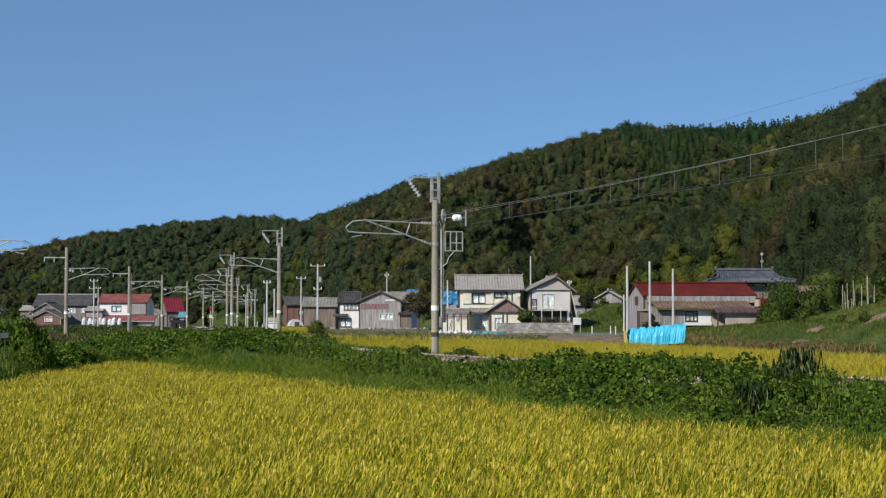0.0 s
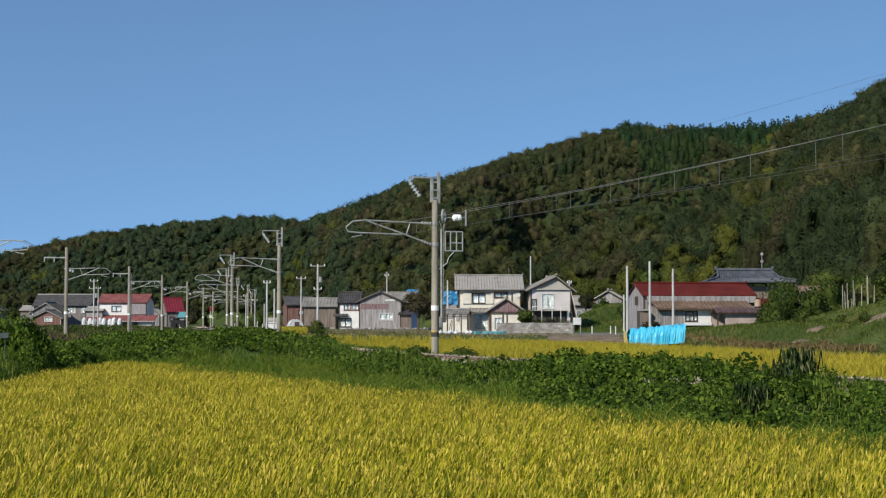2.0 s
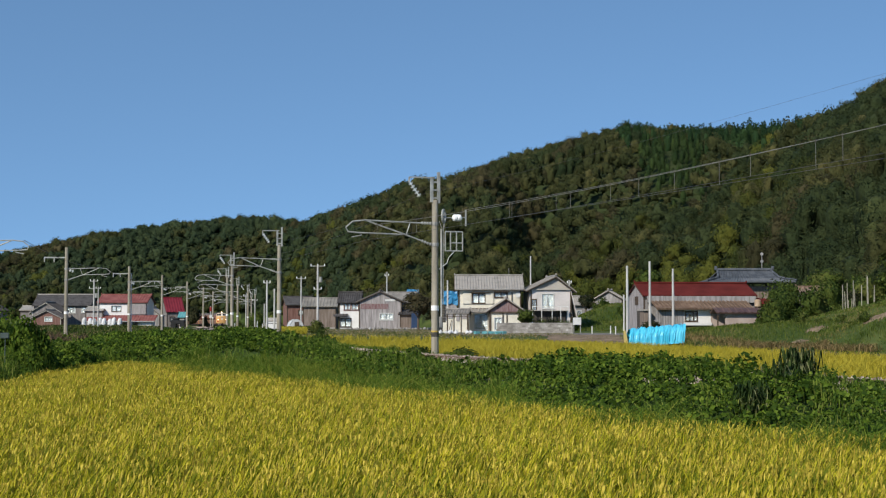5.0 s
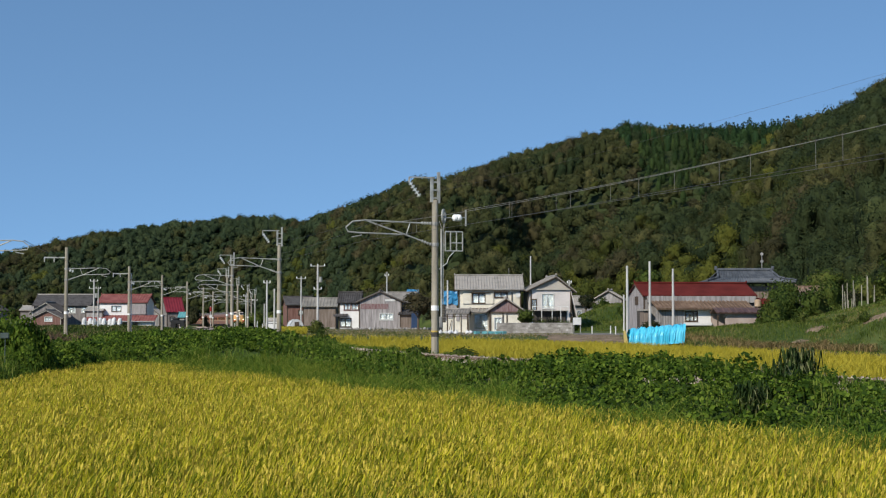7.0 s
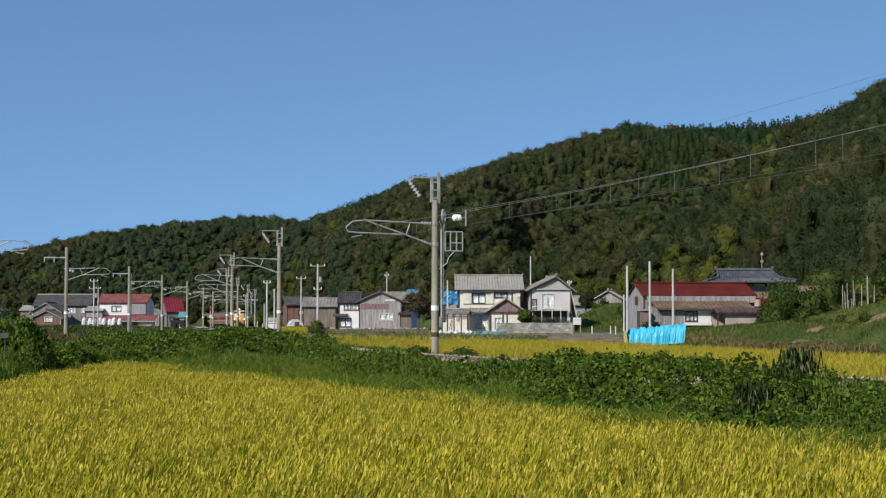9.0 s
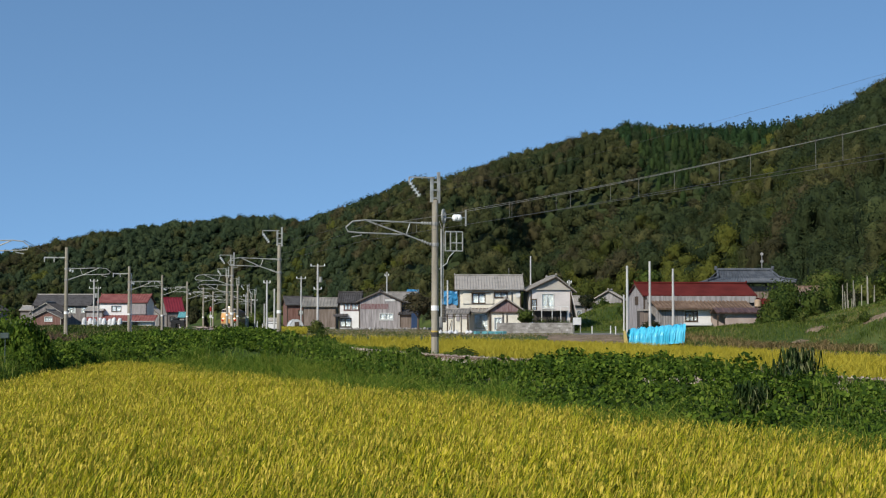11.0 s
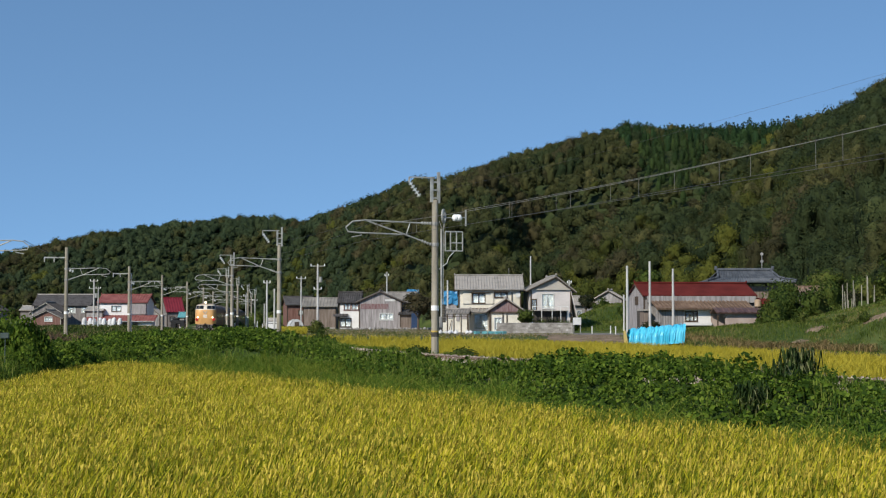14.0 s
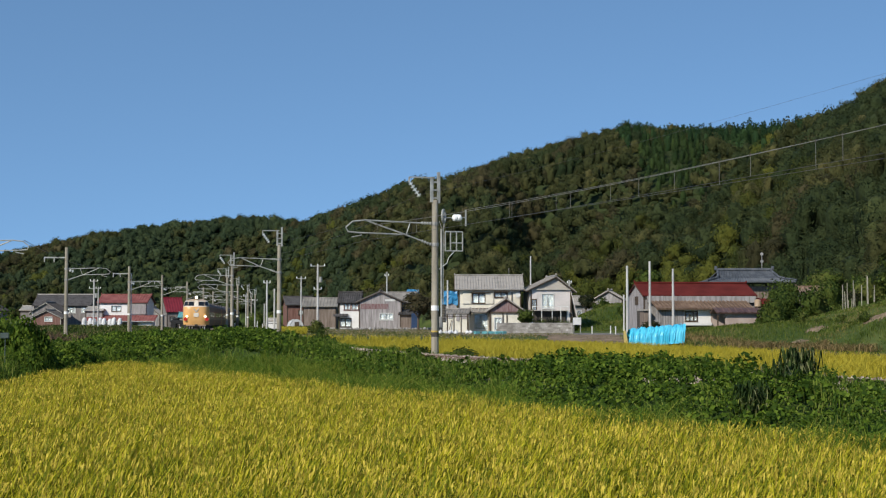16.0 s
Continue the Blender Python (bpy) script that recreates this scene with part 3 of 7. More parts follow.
def rice_field():
    rng = np.random.default_rng(5)
    hills = scatter(rng, RICE, 17)
    seen = np.abs(hills[:, 0]) < 0.33 * hills[:, 1] + 0.8
    hills = hills[seen & (hills[:, 1] > 12) | (rng.uniform(0, 1, len(hills)) < 0.25)]
    field = thing("rice_field", pose(0, 0, 0), "ripe golden rice standing in a paddy", "rice", kind="stuff")
    cell = np.floor(hills[:, 0] / 5.0) * 1000 + np.floor(hills[:, 1] / 6.5) * 10 + rng.integers(0, 2, len(hills))
    patches = []
    for key in np.unique(cell):
        own = hills[cell == key]
        height = 0.86 + 0.05 * wave(own[:, 0], own[:, 1], 0.5, 0.3) + 0.03 * rng.normal(size=len(own))
        z = np.full(len(own), -1.0)
        k = 9
        b = np.repeat(np.c_[own, z], k, 0)
        b[:, :2] += rng.normal(size=(len(b), 2)) * 0.06
        v, f = blades(rng, b, np.repeat(height, k), 0.022, 0.28, 0.06, 0.2)
        patch = link_mesh("rice_patch", raw("rice_patch", v, f), M_RICE_LEAF, field)
        k = 6
        b = np.repeat(np.c_[own, z + height * 0.82], k, 0)
        b[:, :2] += rng.normal(size=(len(b), 2)) * 0.09
        b[:, 2] += rng.uniform(-0.08, 0.06, len(b))
        link_mesh("rice_ears", raw("rice_ears", *ears(rng, b, 0.125, 0.022)), M_RICE_EAR, patch, "golden drooping ears of rice")
        patches.append((patch, own.mean(0), int(key) % 10))

    hills = scatter(rng, FAR_RICE, 5)
    hills = hills[(np.abs(hills[:, 0]) < 0.33 * hills[:, 1] + 2) | (rng.uniform(0, 1, len(hills)) < 0.1)]
    far = thing("far_rice_field", pose(0, 0, 0), "ripe yellow rice field beyond the railway", "rice", kind="stuff")
    b = np.repeat(np.c_[hills, land(hills[:, 0], hills[:, 1])], 6, 0)
    b[:, :2] += rng.normal(size=(len(b), 2)) * 0.12
    keep = off_track(b[:, 0], b[:, 1], MAIN) > 7.6
    b = b[keep]
    hgt = np.clip(-0.05 - b[:, 2], 0.55, 0.95)
    small = scatter(rng, [(-16.2, 148), (-13.9, 148), (-17.2, 184), (-20.4, 184)], 7)
    small = np.repeat(np.c_[small, land(small[:, 0], small[:, 1])], 6, 0)
    small[:, :2] += rng.normal(size=(len(small), 2)) * 0.12
    b, hgt = np.concatenate([b, small]), np.concatenate([hgt, np.full(len(small), 0.8)])
    v, f = blades(rng, b, hgt * rng.uniform(0.88, 1.0, len(b)), 0.042, 0.25, 0.12)
    link_mesh("rice_plants", raw("rice_plants", v, f), M_RICE_FAR, far)
    return patches


def edge_offset(x, y):
    """Distance beyond the edge of the near paddy, towards the railway."""
    return (x - 6.7) * 0.893 + (y - 21.8) * 0.45


def pillows(x, y, size, seed):
    """Rounded heads about one size apart, 0 between them and 1 on top."""
    tab = np.random.default_rng(seed).uniform(0, 1, (512, 512, 3))
    gx, gy = x / size, y / size
    best = np.zeros(np.shape(x))
    for di in (-1, 0, 1):
        for dj in (-1, 0, 1):
            ci, cj = np.floor(gx).astype(int) + di, np.floor(gy).astype(int) + dj
            j = tab[ci % 512, cj % 512]
            d2 = (ci + j[..., 0] - gx) ** 2 + (cj + j[..., 1] - gy) ** 2
            best = np.maximum(best, (0.55 + 0.45 * j[..., 2]) * np.sqrt(np.clip(1 - d2 / 0.72, 0, 1)))
    return best


def bank_top(x, y, heads=True):
    """Height of the tangle of creepers between paddy and railway."""
    s, t = edge_offset(x, y), x / np.maximum(y, 8)
    crest = np.interp(t, [-0.359, -0.259, -0.232, -0.205, -0.186, -0.169, -0.148, -0.128, -0.102, -0.071, -0.052, -0.032, -0.013, 0.006, 0.045, 0.064, 0.083, 0.106, 0.133, 0.16, 0.191, 0.218, 0.237, 0.256, 0.275, 0.302, 0.352],
                      [-0.16, -0.22, 0.04, 0.24, 0.30, 0.32, 0.4, 0.51, 0.56, 0.27, -0.09, 0.06, -0.18, -0.21, -0.08, 0.00, 0.12, 0.20, 0.21, 0.22, 0.20, 0.18, 0.16, 0.04, -0.1, -0.18, -0.44])
    crest = crest + 0.16 * smooth01((-0.1 - t) / 0.04)
    up = smooth01((s - 0.3) / 5.2) * (1 - smooth01((s - 8.6) / 2.2))
    z = -1.0 + (crest + 1.0) * up
    # the overgrown ground left of the paddy and beyond its far end
    left = smooth01((-13.2 - x) / 1.8) * smooth01((y - 18) / 20)
    z = np.maximum(z, -1 + 1.0 * left)
    back = smooth01((y - 62) / 9) * smooth01((-9 - x) / 3.0) * smooth01((34 + x) / 5) * (1 - smooth01((y - 100) / 14))
    z = np.maximum(z, -1 + (1 + np.minimum(crest, 0.9)) * back)
    mound = 1.3 * np.exp(-(((x + 15.8) / 1.25) ** 2 + ((y - 54) / 5.0) ** 2)) + 1.4 * np.exp(-(((x + 20) / 2.5) ** 2 + ((y - 60) / 6.0) ** 2))
    z = np.maximum(z, -1 + mound)
    lump = 0.16 * wave(x, y, 0.42, 2.1) + 0.20 * wave(x, y, 0.9, 0.7) + 0.24 * wave(x, y, 2.3, 1.9) + 0.10 * wave(x, y, 5.1, 0.4)
    if heads:
        lump = lump * 0.7 + 0.58 * pillows(x, y, 0.75, 3) + 0.24 * pillows(x, y, 0.34, 4) - 0.42
    else:
        lump = lump * 0.7 - 0.34
    return z + lump * np.clip((z + 1.0) / 0.8, 0, 1)


def creepers():
    rng = np.random.default_rng(8)
    xs, ys = np.arange(-36, 17, 0.5), np.arange(10, 116, 0.5)
    X, Y = np.meshgrid(xs, ys)
    Z = bank_top(X, Y, False) - 0.10
    i = np.arange(X.size).reshape(X.shape)
    q = np.stack([i[:-1, :-1], i[:-1, 1:], i[1:, 1:], i[1:, :-1]], -1).reshape(-1, 4)
    mid = Z.ravel()[q].max(1)
    q = q[mid > -0.97]
    bank = thing("creeper_bank", pose(0, 0, 0), "tangled green kudzu creepers on the railway bank", "creepers", kind="stuff")
    link_mesh("bank_soil", raw("bank_soil", np.stack([X, Y, Z], -1).reshape(-1, 3), q), M_KUDZU_BED, bank)
    p = rng.uniform((-36, 10), (17, 116), (2300000, 2))
    near = np.interp(p[:, 1], [20, 45, 80, 116], [1.0, 0.55, 0.20, 0.10])
    p = p[rng.uniform(0, 1, len(p)) < near]
    p = p[np.abs(p[:, 0]) < 0.325 * p[:, 1] + 1.5]
    thick = rng.uniform((-23, 42), (-13, 68), (60000, 2))
    p = np.concatenate([p, thick[np.abs(thick[:, 0]) < 0.325 * thick[:, 1] + 1.5]])
    z = bank_top(p[:, 0], p[:, 1])
    keep = (z > -0.86) & ((edge_offset(p[:, 0], p[:, 1]) > 1.75 + 0.2 * (p[:, 1] < 32) + np.clip((p[:, 1] - 38) * 0.13, 0, 3.0) * (p[:, 1] < 64) + 0.5 * wave(p[:, 0], p[:, 1], 0.9, 2)) | (p[:, 0] < -13))
    keep &= (p[:, 0] > -13) | (p[:, 1] > 51) | (rng.uniform(0, 1, len(p)) < 0.3)
    bearing = p[:, 0] / p[:, 1]
    keep &= (rng.uniform(0, 1, len(p)) > 0.45 * smooth01((bearing + 0.115) / 0.04) * smooth01((0.075 - bearing) / 0.04))
    keep &= rng.uniform(0, 1, len(p)) > 0.62 * smooth01((bearing - 0.235) / 0.04) * (wave(p[:, 0], p[:, 1], 0.8, 2.2) < 0.45)
    gap = wave(p[:, 0], p[:, 1], 1.7, 0.2) + 0.7 * wave(p[:, 0], p[:, 1], 4.3, 1.1) + 0.5 * rng.normal(size=len(p))
    keep &= gap > -0.75
    p, z = p[keep], z[keep]
    e = 0.15
    nx_ = (bank_top(p[:, 0] - e, p[:, 1]) - bank_top(p[:, 0] + e, p[:, 1])) / (2 * e)
    ny_ = (bank_top(p[:, 0], p[:, 1] - e) - bank_top(p[:, 0], p[:, 1] + e)) / (2 * e)
    nrm = np.stack([nx_, ny_, np.full(len(p), 0.8)], -1) + rng.normal(size=(len(p), 3)) * 0.58
    at = np.c_[p, z + rng.uniform(-0.08, 0.06, len(p)) + 0.05 * np.clip(rng.normal(size=len(p)), 0, 3)]
    size = np.interp(p[:, 1], [20, 50, 110], [0.074, 0.11, 0.16]) * rng.choice([0.6, 0.9, 1.0, 1.25], len(p))
    v, f = kites(rng, at, nrm, size)
    link_mesh("kudzu_leaves", raw("kudzu_leaves", v, f), M_KUDZU, bank)

    # rough grass along the paddy's edge and through the creepers
    g = rng.uniform((-36, 12), (24, 130), (400000, 2))
    s = edge_offset(g[:, 0], g[:, 1])
    strip = ((s > 0.95 - 1.25 * smooth01((g[:, 1] - 33) / 10) - 0.35 * rng.uniform(0, 1, len(g)) ** 2) & (s < 1.3 + 0.5 * wave(g[:, 0], g[:, 1], 0.5, 3) + np.clip((g[:, 1] - 40) * 0.14, 0, 3.4)) & (g[:, 1] < 66)) | ((s > 1) & (s < 9.5) & (rng.uniform(0, 1, len(g)) < 0.05 + 0.2 * (wave(g[:, 0], g[:, 1], 0.35, 1.2) > 0.35)))
    bearing = g[:, 0] / g[:, 1]
    strip |= (bearing > -0.11) & (bearing < 0.07) & (s > 1) & (s < 9.8)
    strip |= (bearing > 0.25) & (s > 0.5) & (s < 9.8)
    strip |= (bearing > 0.08) & (s > 0.6) & (s < 9) & (wave(g[:, 0], g[:, 1], 0.6, 3.3) > 0.75)
    strip |= (g[:, 0] < -13.2) & (g[:, 0] > -21) & (g[:, 1] < 53) & (g[:, 1] > 28)
    strip |= (g[:, 1] > 62) & (g[:, 1] < 66) & (g[:, 0] < -10)
    far_side = off_track(g[:, 0], g[:, 1], MAIN)
    strip |= (far_side > 2.9) & (far_side < 8.0) & (edge_offset(g[:, 0], g[:, 1]) > 13) & (g[:, 1] > 24)
    strip &= np.abs(g[:, 0]) < 0.325 * g[:, 1] + 1.5
    g = g[strip]
    base = np.c_[g, np.where(edge_offset(g[:, 0], g[:, 1]) > 13, land(g[:, 0], g[:, 1]), np.maximum(bank_top(g[:, 0], g[:, 1]) - 0.12, -1.0))]
    h = np.where(edge_offset(g[:, 0], g[:, 1]) < 2.0, 0.58, 0.34) * (1 + 0.25 * wave(g[:, 0], g[:, 1], 0.7, 0.5))
    h = np.where(edge_offset(g[:, 0], g[:, 1]) > 13, 0.50 + 0.30 * wave(g[:, 0], g[:, 1], 0.45, 0.2), h)
    verge = link_mesh("verge_grass", raw("verge_grass", *blades(rng, base, h, 0.022, 0.45, 0.2)), M_GRASS)
    tagged(verge, "long green grass along the paddy edge", "grass", kind="stuff")
    # a dense fringe of lighter grass where the bank meets the rice
    g = rng.uniform((-16, 22), (8, 64), (300000, 2))
    s = edge_offset(g[:, 0], g[:, 1])
    wide = 0.8 + np.clip((g[:, 1] - 25) * 0.13, 0, 3.0) + 0.55 * wave(g[:, 0], g[:, 1], 0.6, 1.1)
    g = g[(s > -0.5 + 0.4 * rng.normal(size=len(g))) & (s < wide) & (g[:, 0] > -0.31 * g[:, 1])]
    base = np.c_[g, np.maximum(bank_top(g[:, 0], g[:, 1], False) - 0.05, -1.0)]
    h = np.interp(edge_offset(g[:, 0], g[:, 1]), [-0.5, 0.8, 2.5, 5.0], [0.86, 0.98, 0.80, 0.50]) * (1 + 0.18 * wave(g[:, 0], g[:, 1], 0.9, 0.8)) * rng.uniform(0.75, 1.1, len(g))
    fringe = link_mesh("fringe_grass", raw("fringe_grass", *blades(rng, base, h, 0.020, 0.40, 0.2)), M_FRINGE)
    tagged(fringe, "bright yellow-green grass fringing the ripe rice", "grass", kind="stuff")


def pampas_clump(x, y, z, spread, tall, count, seed, label, blade=None, name="pampas_grass", arch=0.0, width=0.034):
    rng = np.random.default_rng(seed)
    b = np.c_[rng.normal(size=(count, 2)) * spread * 0.4, np.zeros(count)]
    clump = thing(name, pose(x, y, z), label, "tall grass")
    v, f = arching(rng, b, tall, width, arch) if arch else blades(rng, b, tall * rng.uniform(0.6, 1.0, count), width, 0.10, 0.2)
    link_mesh("blade_tuft", raw("blade_tuft", v, f), blade or M_PAMPAS, clump)
    b = np.c_[rng.normal(size=(count // 6, 2)) * spread * 0.35, np.zeros(count // 6)]
    v, f = blades(rng, b, tall * 0.8, width * 0.9, 0.5, 0.75)
    link_mesh("withered_blades", raw("withered_blades", v, f), M_DRY_GRASS, clump, "pale withered blades")
    return clump


# bare earth on the bank: centre, width, depth
BARE = ((36.2, 121.0, 3.4, 6.0), (29.8, 124.0, 2.4, 4.0), (32.4, 127.5, 2.2, 3.6))


def bank_grass():
    """Grass on the bank by the barn, the knoll and the lane verge."""
    rng = np.random.default_rng(21)
    p = rng.uniform((2, 96), (62, 205), (220000, 2))
    t = p[:, 0] / p[:, 1]
    front = 134 - (t - 0.16) * 185
    keep = ((t > 0.155) & (t < 0.34) & (p[:, 1] > front - 2) & (p[:, 1] < front + 30)) | ((np.hypot((p[:, 0] - 22.5) / 10, (p[:, 1] - 184) / 20) < 1) & (t < 0.14))
    for cx, cy, w, d in BARE:
        keep &= (np.hypot((p[:, 0] - cx) / w, (p[:, 1] - cy) / d) > 0.42) | (rng.uniform(0, 1, len(p)) < 0.15)
    p = p[keep]
    base = np.c_[p, land(p[:, 0], p[:, 1]) - 0.02]
    v, f = blades(rng, base, 0.34 * (1 + 0.6 * wave(p[:, 0], p[:, 1], 0.55, 1.0)), 0.042, 0.55, 0.25)
    ob = link_mesh("bank_grass", raw("bank_grass", v, f), M_DRY_GRASS)
    tagged(ob, "rough green and straw-coloured grass on a bank", "grass", kind="stuff")
    p = rng.uniform((-75, 118), (-18, 262), (36000, 2))
    keep = (off_track(p[:, 0], p[:, 1], MAIN) > 3) & (off_track(p[:, 0], p[:, 1], SIDE) > 3) & (p[:, 0] > -0.32 * p[:, 1])
    p = p[keep]
    base = np.c_[p, land(p[:, 0], p[:, 1]) - 0.02]
    q = rng.uniform((-30, 126), (22, 216), (40000, 2))
    q = q[((q[:, 0] < 9.2) | (q[:, 1] > 150) | (q[:, 0] > 17.6) | (rng.uniform(0, 1, len(q)) < 0.15)) & (off_track(q[:, 0], q[:, 1], MAIN) > 5) & ((q[:, 0] < 13.6) | (q[:, 1] < 136))]
    q = q[~in_polygon(q[:, 0], q[:, 1], FAR_RICE) & (wave(q[:, 0], q[:, 1], 0.35, 1.9) + 0.5 * wave(q[:, 0], q[:, 1], 1.1, 0.3) > -0.35)]
    base = np.c_[q, land(q[:, 0], q[:, 1]) - 0.02]
    ob = link_mesh("yard_grass", raw("yard_grass", *blades(rng, base, 0.17, 0.07, 0.6, 0.25)), M_MARGIN)
    tagged(ob, "dry mixed grass before the house yards", "grass", kind="stuff")
    base = np.c_[p, land(p[:, 0], p[:, 1]) - 0.02]
    tall = 0.5 + 0.35 * wave(p[:, 0], p[:, 1], 0.21, 0.6)
    ob = link_mesh("weeds", raw("weeds", *blades(rng, base, tall, 0.11, 0.5, 0.25)), M_WEED)
    tagged(ob, "tall weeds between the tracks and the houses", "weeds", kind="stuff")
    p = rng.uniform((9, 62), (42, 137), (60000, 2))
    t = p[:, 0] / p[:, 1]
    edge = np.interp(t, [0.04, 0.085, 0.12, 0.16, 0.2, 0.24, 0.3], [146, 138, 121, 107, 98, 89, 78])
    p = p[(p[:, 1] > edge - 1) & (t > 0.07) & (t < 0.32) & (p[:, 1] < 134 - np.clip(t - 0.16, 0, 1) * 185 + 2)]
    p = p[~in_polygon(p[:, 0], p[:, 1], FAR_RICE) & ((p[:, 0] > 16.5) | (p[:, 1] < 126) | (rng.uniform(0, 1, len(p)) < 0.2))]
    base = np.c_[p, land(p[:, 0], p[:, 1]) - 0.02]
    ob = link_mesh("field_margin", raw("field_margin", *blades(rng, base, 0.17, 0.05, 0.6, 0.25)), M_MARGIN)
    tagged(ob, "low mixed grass on the field margin", "grass", kind="stuff")
    p = rng.uniform((14, 112), (40, 140), (23000, 2))
    t = p[:, 0] / p[:, 1]
    front = 134 - (t - 0.16) * 185
    p = p[(t > 0.16) & (t < 0.315) & (np.abs(p[:, 1] - front - 0.4) < 2.6 + 1.2 * wave(p[:, 0], p[:, 1], 0.3, 0.4))]
    base = np.c_[p, land(p[:, 0], p[:, 1]) - 0.02]
    ob = link_mesh("dry_reeds", raw("dry_reeds", *blades(rng, base, 0.75 * (0.8 + 0.3 * wave(p[:, 0], p[:, 1], 0.6, 1.0)), 0.05, 0.4, 0.25)), M_REED)
    tagged(ob, "withered brown reeds at the foot of the bank", "reeds", kind="stuff")
    # taller tussocks among the reeds, and green ones along the covered stack
    for name, material, t0, t1, back, count, label in (("reed_tussocks", M_REED, 0.17, 0.29, 0.0, 24, "tall withered tussocks at the foot of the bank"), ("green_tussocks", M_DRY_GRASS, 0.128, 0.168, 6.5, 12, "rough grass tussocks beside a covered stack")):
        chunks = []
        for i in range(count):
            bearing = rng.uniform(t0, t1)
            cy = 134 - (bearing - 0.16) * 185 + rng.uniform(-1.5, 2.5) - back
            c = np.c_[rng.normal(size=(150, 2)) * rng.uniform(0.3, 0.55) + (bearing * cy, cy), np.zeros(150)]
            c[:, 2] = land(c[:, 0], c[:, 1]) - 0.05
            chunks.append(blades(rng, c, rng.uniform(0.5, 1.0), 0.05, 0.3, 0.3))
        ob = link_mesh(name, raw(name, *join(*chunks)), material)
        tagged(ob, label, "reeds" if material is M_REED else "grass", kind="stuff")


def soil_patches():
    """Bare earth showing through the grass of the bank."""
    rng = np.random.default_rng(77)
    for cx, cy, w, d in BARE:
        k = 14
        a = np.linspace(0, 2 * np.pi, 2 * k, endpoint=False)
        edge = rng.uniform(0.6, 1.1, 2 * k)
        v = [(cx, cy, float(land(cx, cy)) + 0.10)]
        for ring in (0.5, 1.0):
            for q, e in zip(a, edge):
                x, y = cx + math.cos(q) * w * ring * e * 0.5, cy + math.sin(q) * d * ring * e * 0.5
                v.append((x, y, float(land(x, y)) + (0.14 if ring < 1 else -0.05) + rng.uniform(-0.05, 0.05)))
        n = 2 * k
        f = [(0, 1 + i, 1 + (i + 1) % n) for i in range(n)]
        for i in range(n):
            j = (i + 1) % n
            f += [(1 + i, 1 + n + i, 1 + n + j), (1 + i, 1 + n + j, 1 + j)]
        ob = link_mesh("bare_earth", raw("bare_earth", v, f), M_BANK_EARTH)
        tagged(ob, "patch of bare brown earth on the bank", "earth", "earth patches")


# ---- railway ----
def sweep(line, profile, z_of, y_max=460):
    """A ribbon with the given cross-section (offset, height) along a plan line."""
    line = line[(line[:, 1] < y_max)]
    d = np.gradient(line, axis=0)
    d /= np.linalg.norm(d, axis=1, keepdims=True)
    nrm = np.stack([d[:, 1], -d[:, 0]], -1)
    k = len(profile)
    v = np.array([[(p[0] + n[0] * o, p[1] + n[1] * o, z_of(p[1]) + h) for o, h in profile] for p, n in zip(line, nrm)]).reshape(-1, 3)
    i = np.arange(len(line) * k).reshape(-1, k)
    f = np.stack([i[:-1, :-1], i[:-1, 1:], i[1:, 1:], i[1:, :-1]], -1).reshape(-1, 4)
    return v, f


def railway(line, name, label):
    track = thing(name, pose(0, 0, 0), label, "railway track", kind="structure")
    v, f = sweep(line, [(-3.6, -0.95), (-1.9, -0.06), (-1.2, -0.04), (-0.6, -0.09), (0.6, -0.09), (1.2, -0.04), (1.9, -0.06), (3.6, -0.95)], grade)
    link_mesh("ballast_bed", raw("ballast_bed", v, f), M_BALLAST, track)
    for o in (-0.55, 0.55):
        v, f = sweep(line, [(o - 0.07, -0.16), (o - 0.035, -0.1), (o - 0.035, 0.0), (o + 0.035, 0.0), (o + 0.035, -0.1), (o + 0.07, -0.16)], grade)
        link_mesh("rail", raw("rail", v, f), M_RAIL, track)
    return track


def ballast_stones():
    rng = np.random.default_rng(31)
    n = 24000
    s = 150 * rng.uniform(0, 1, n) ** 1.4
    x, y = np.interp(s, S_MAIN, MAIN[:, 0]), np.interp(s, S_MAIN, MAIN[:, 1])
    x2, y2 = np.interp(s + 0.5, S_MAIN, MAIN[:, 0]), np.interp(s + 0.5, S_MAIN, MAIN[:, 1])
    d = np.stack([x2 - x, y2 - y], -1)
    d /= np.linalg.norm(d, axis=1, keepdims=True)
    o = rng.uniform(-2.9, 2.9, n)
    z = np.interp(np.abs(o), [0, 0.6, 1.2, 1.9, 3.6], [-0.09, -0.09, -0.04, -0.06, -0.95])
    oct_v = np.array([(1, 0, 0), (-1, 0, 0), (0, 1, 0), (0, -1, 0), (0, 0, 1), (0, 0, -0.6)])
    oct_f = np.array([(0, 2, 4), (2, 1, 4), (1, 3, 4), (3, 0, 4)])
    c = np.stack([x + d[:, 1] * o, y - d[:, 0] * o, z], -1)
    v = spin(oct_v[None] * rng.uniform(0.04, 0.10, (n, 1, 3)), rng.uniform(0, 6.28, n)[:, None]) + c[:, None]
    f = oct_f[None] + np.arange(n)[:, None, None] * 6
    ob = link_mesh("ballast_stones", raw("ballast_stones", v.reshape(-1, 3), f.reshape(-1, 3)), M_BALLAST)
    tagged(ob, "loose pinkish grey ballast stones beside the rails", "ballast", kind="stuff")


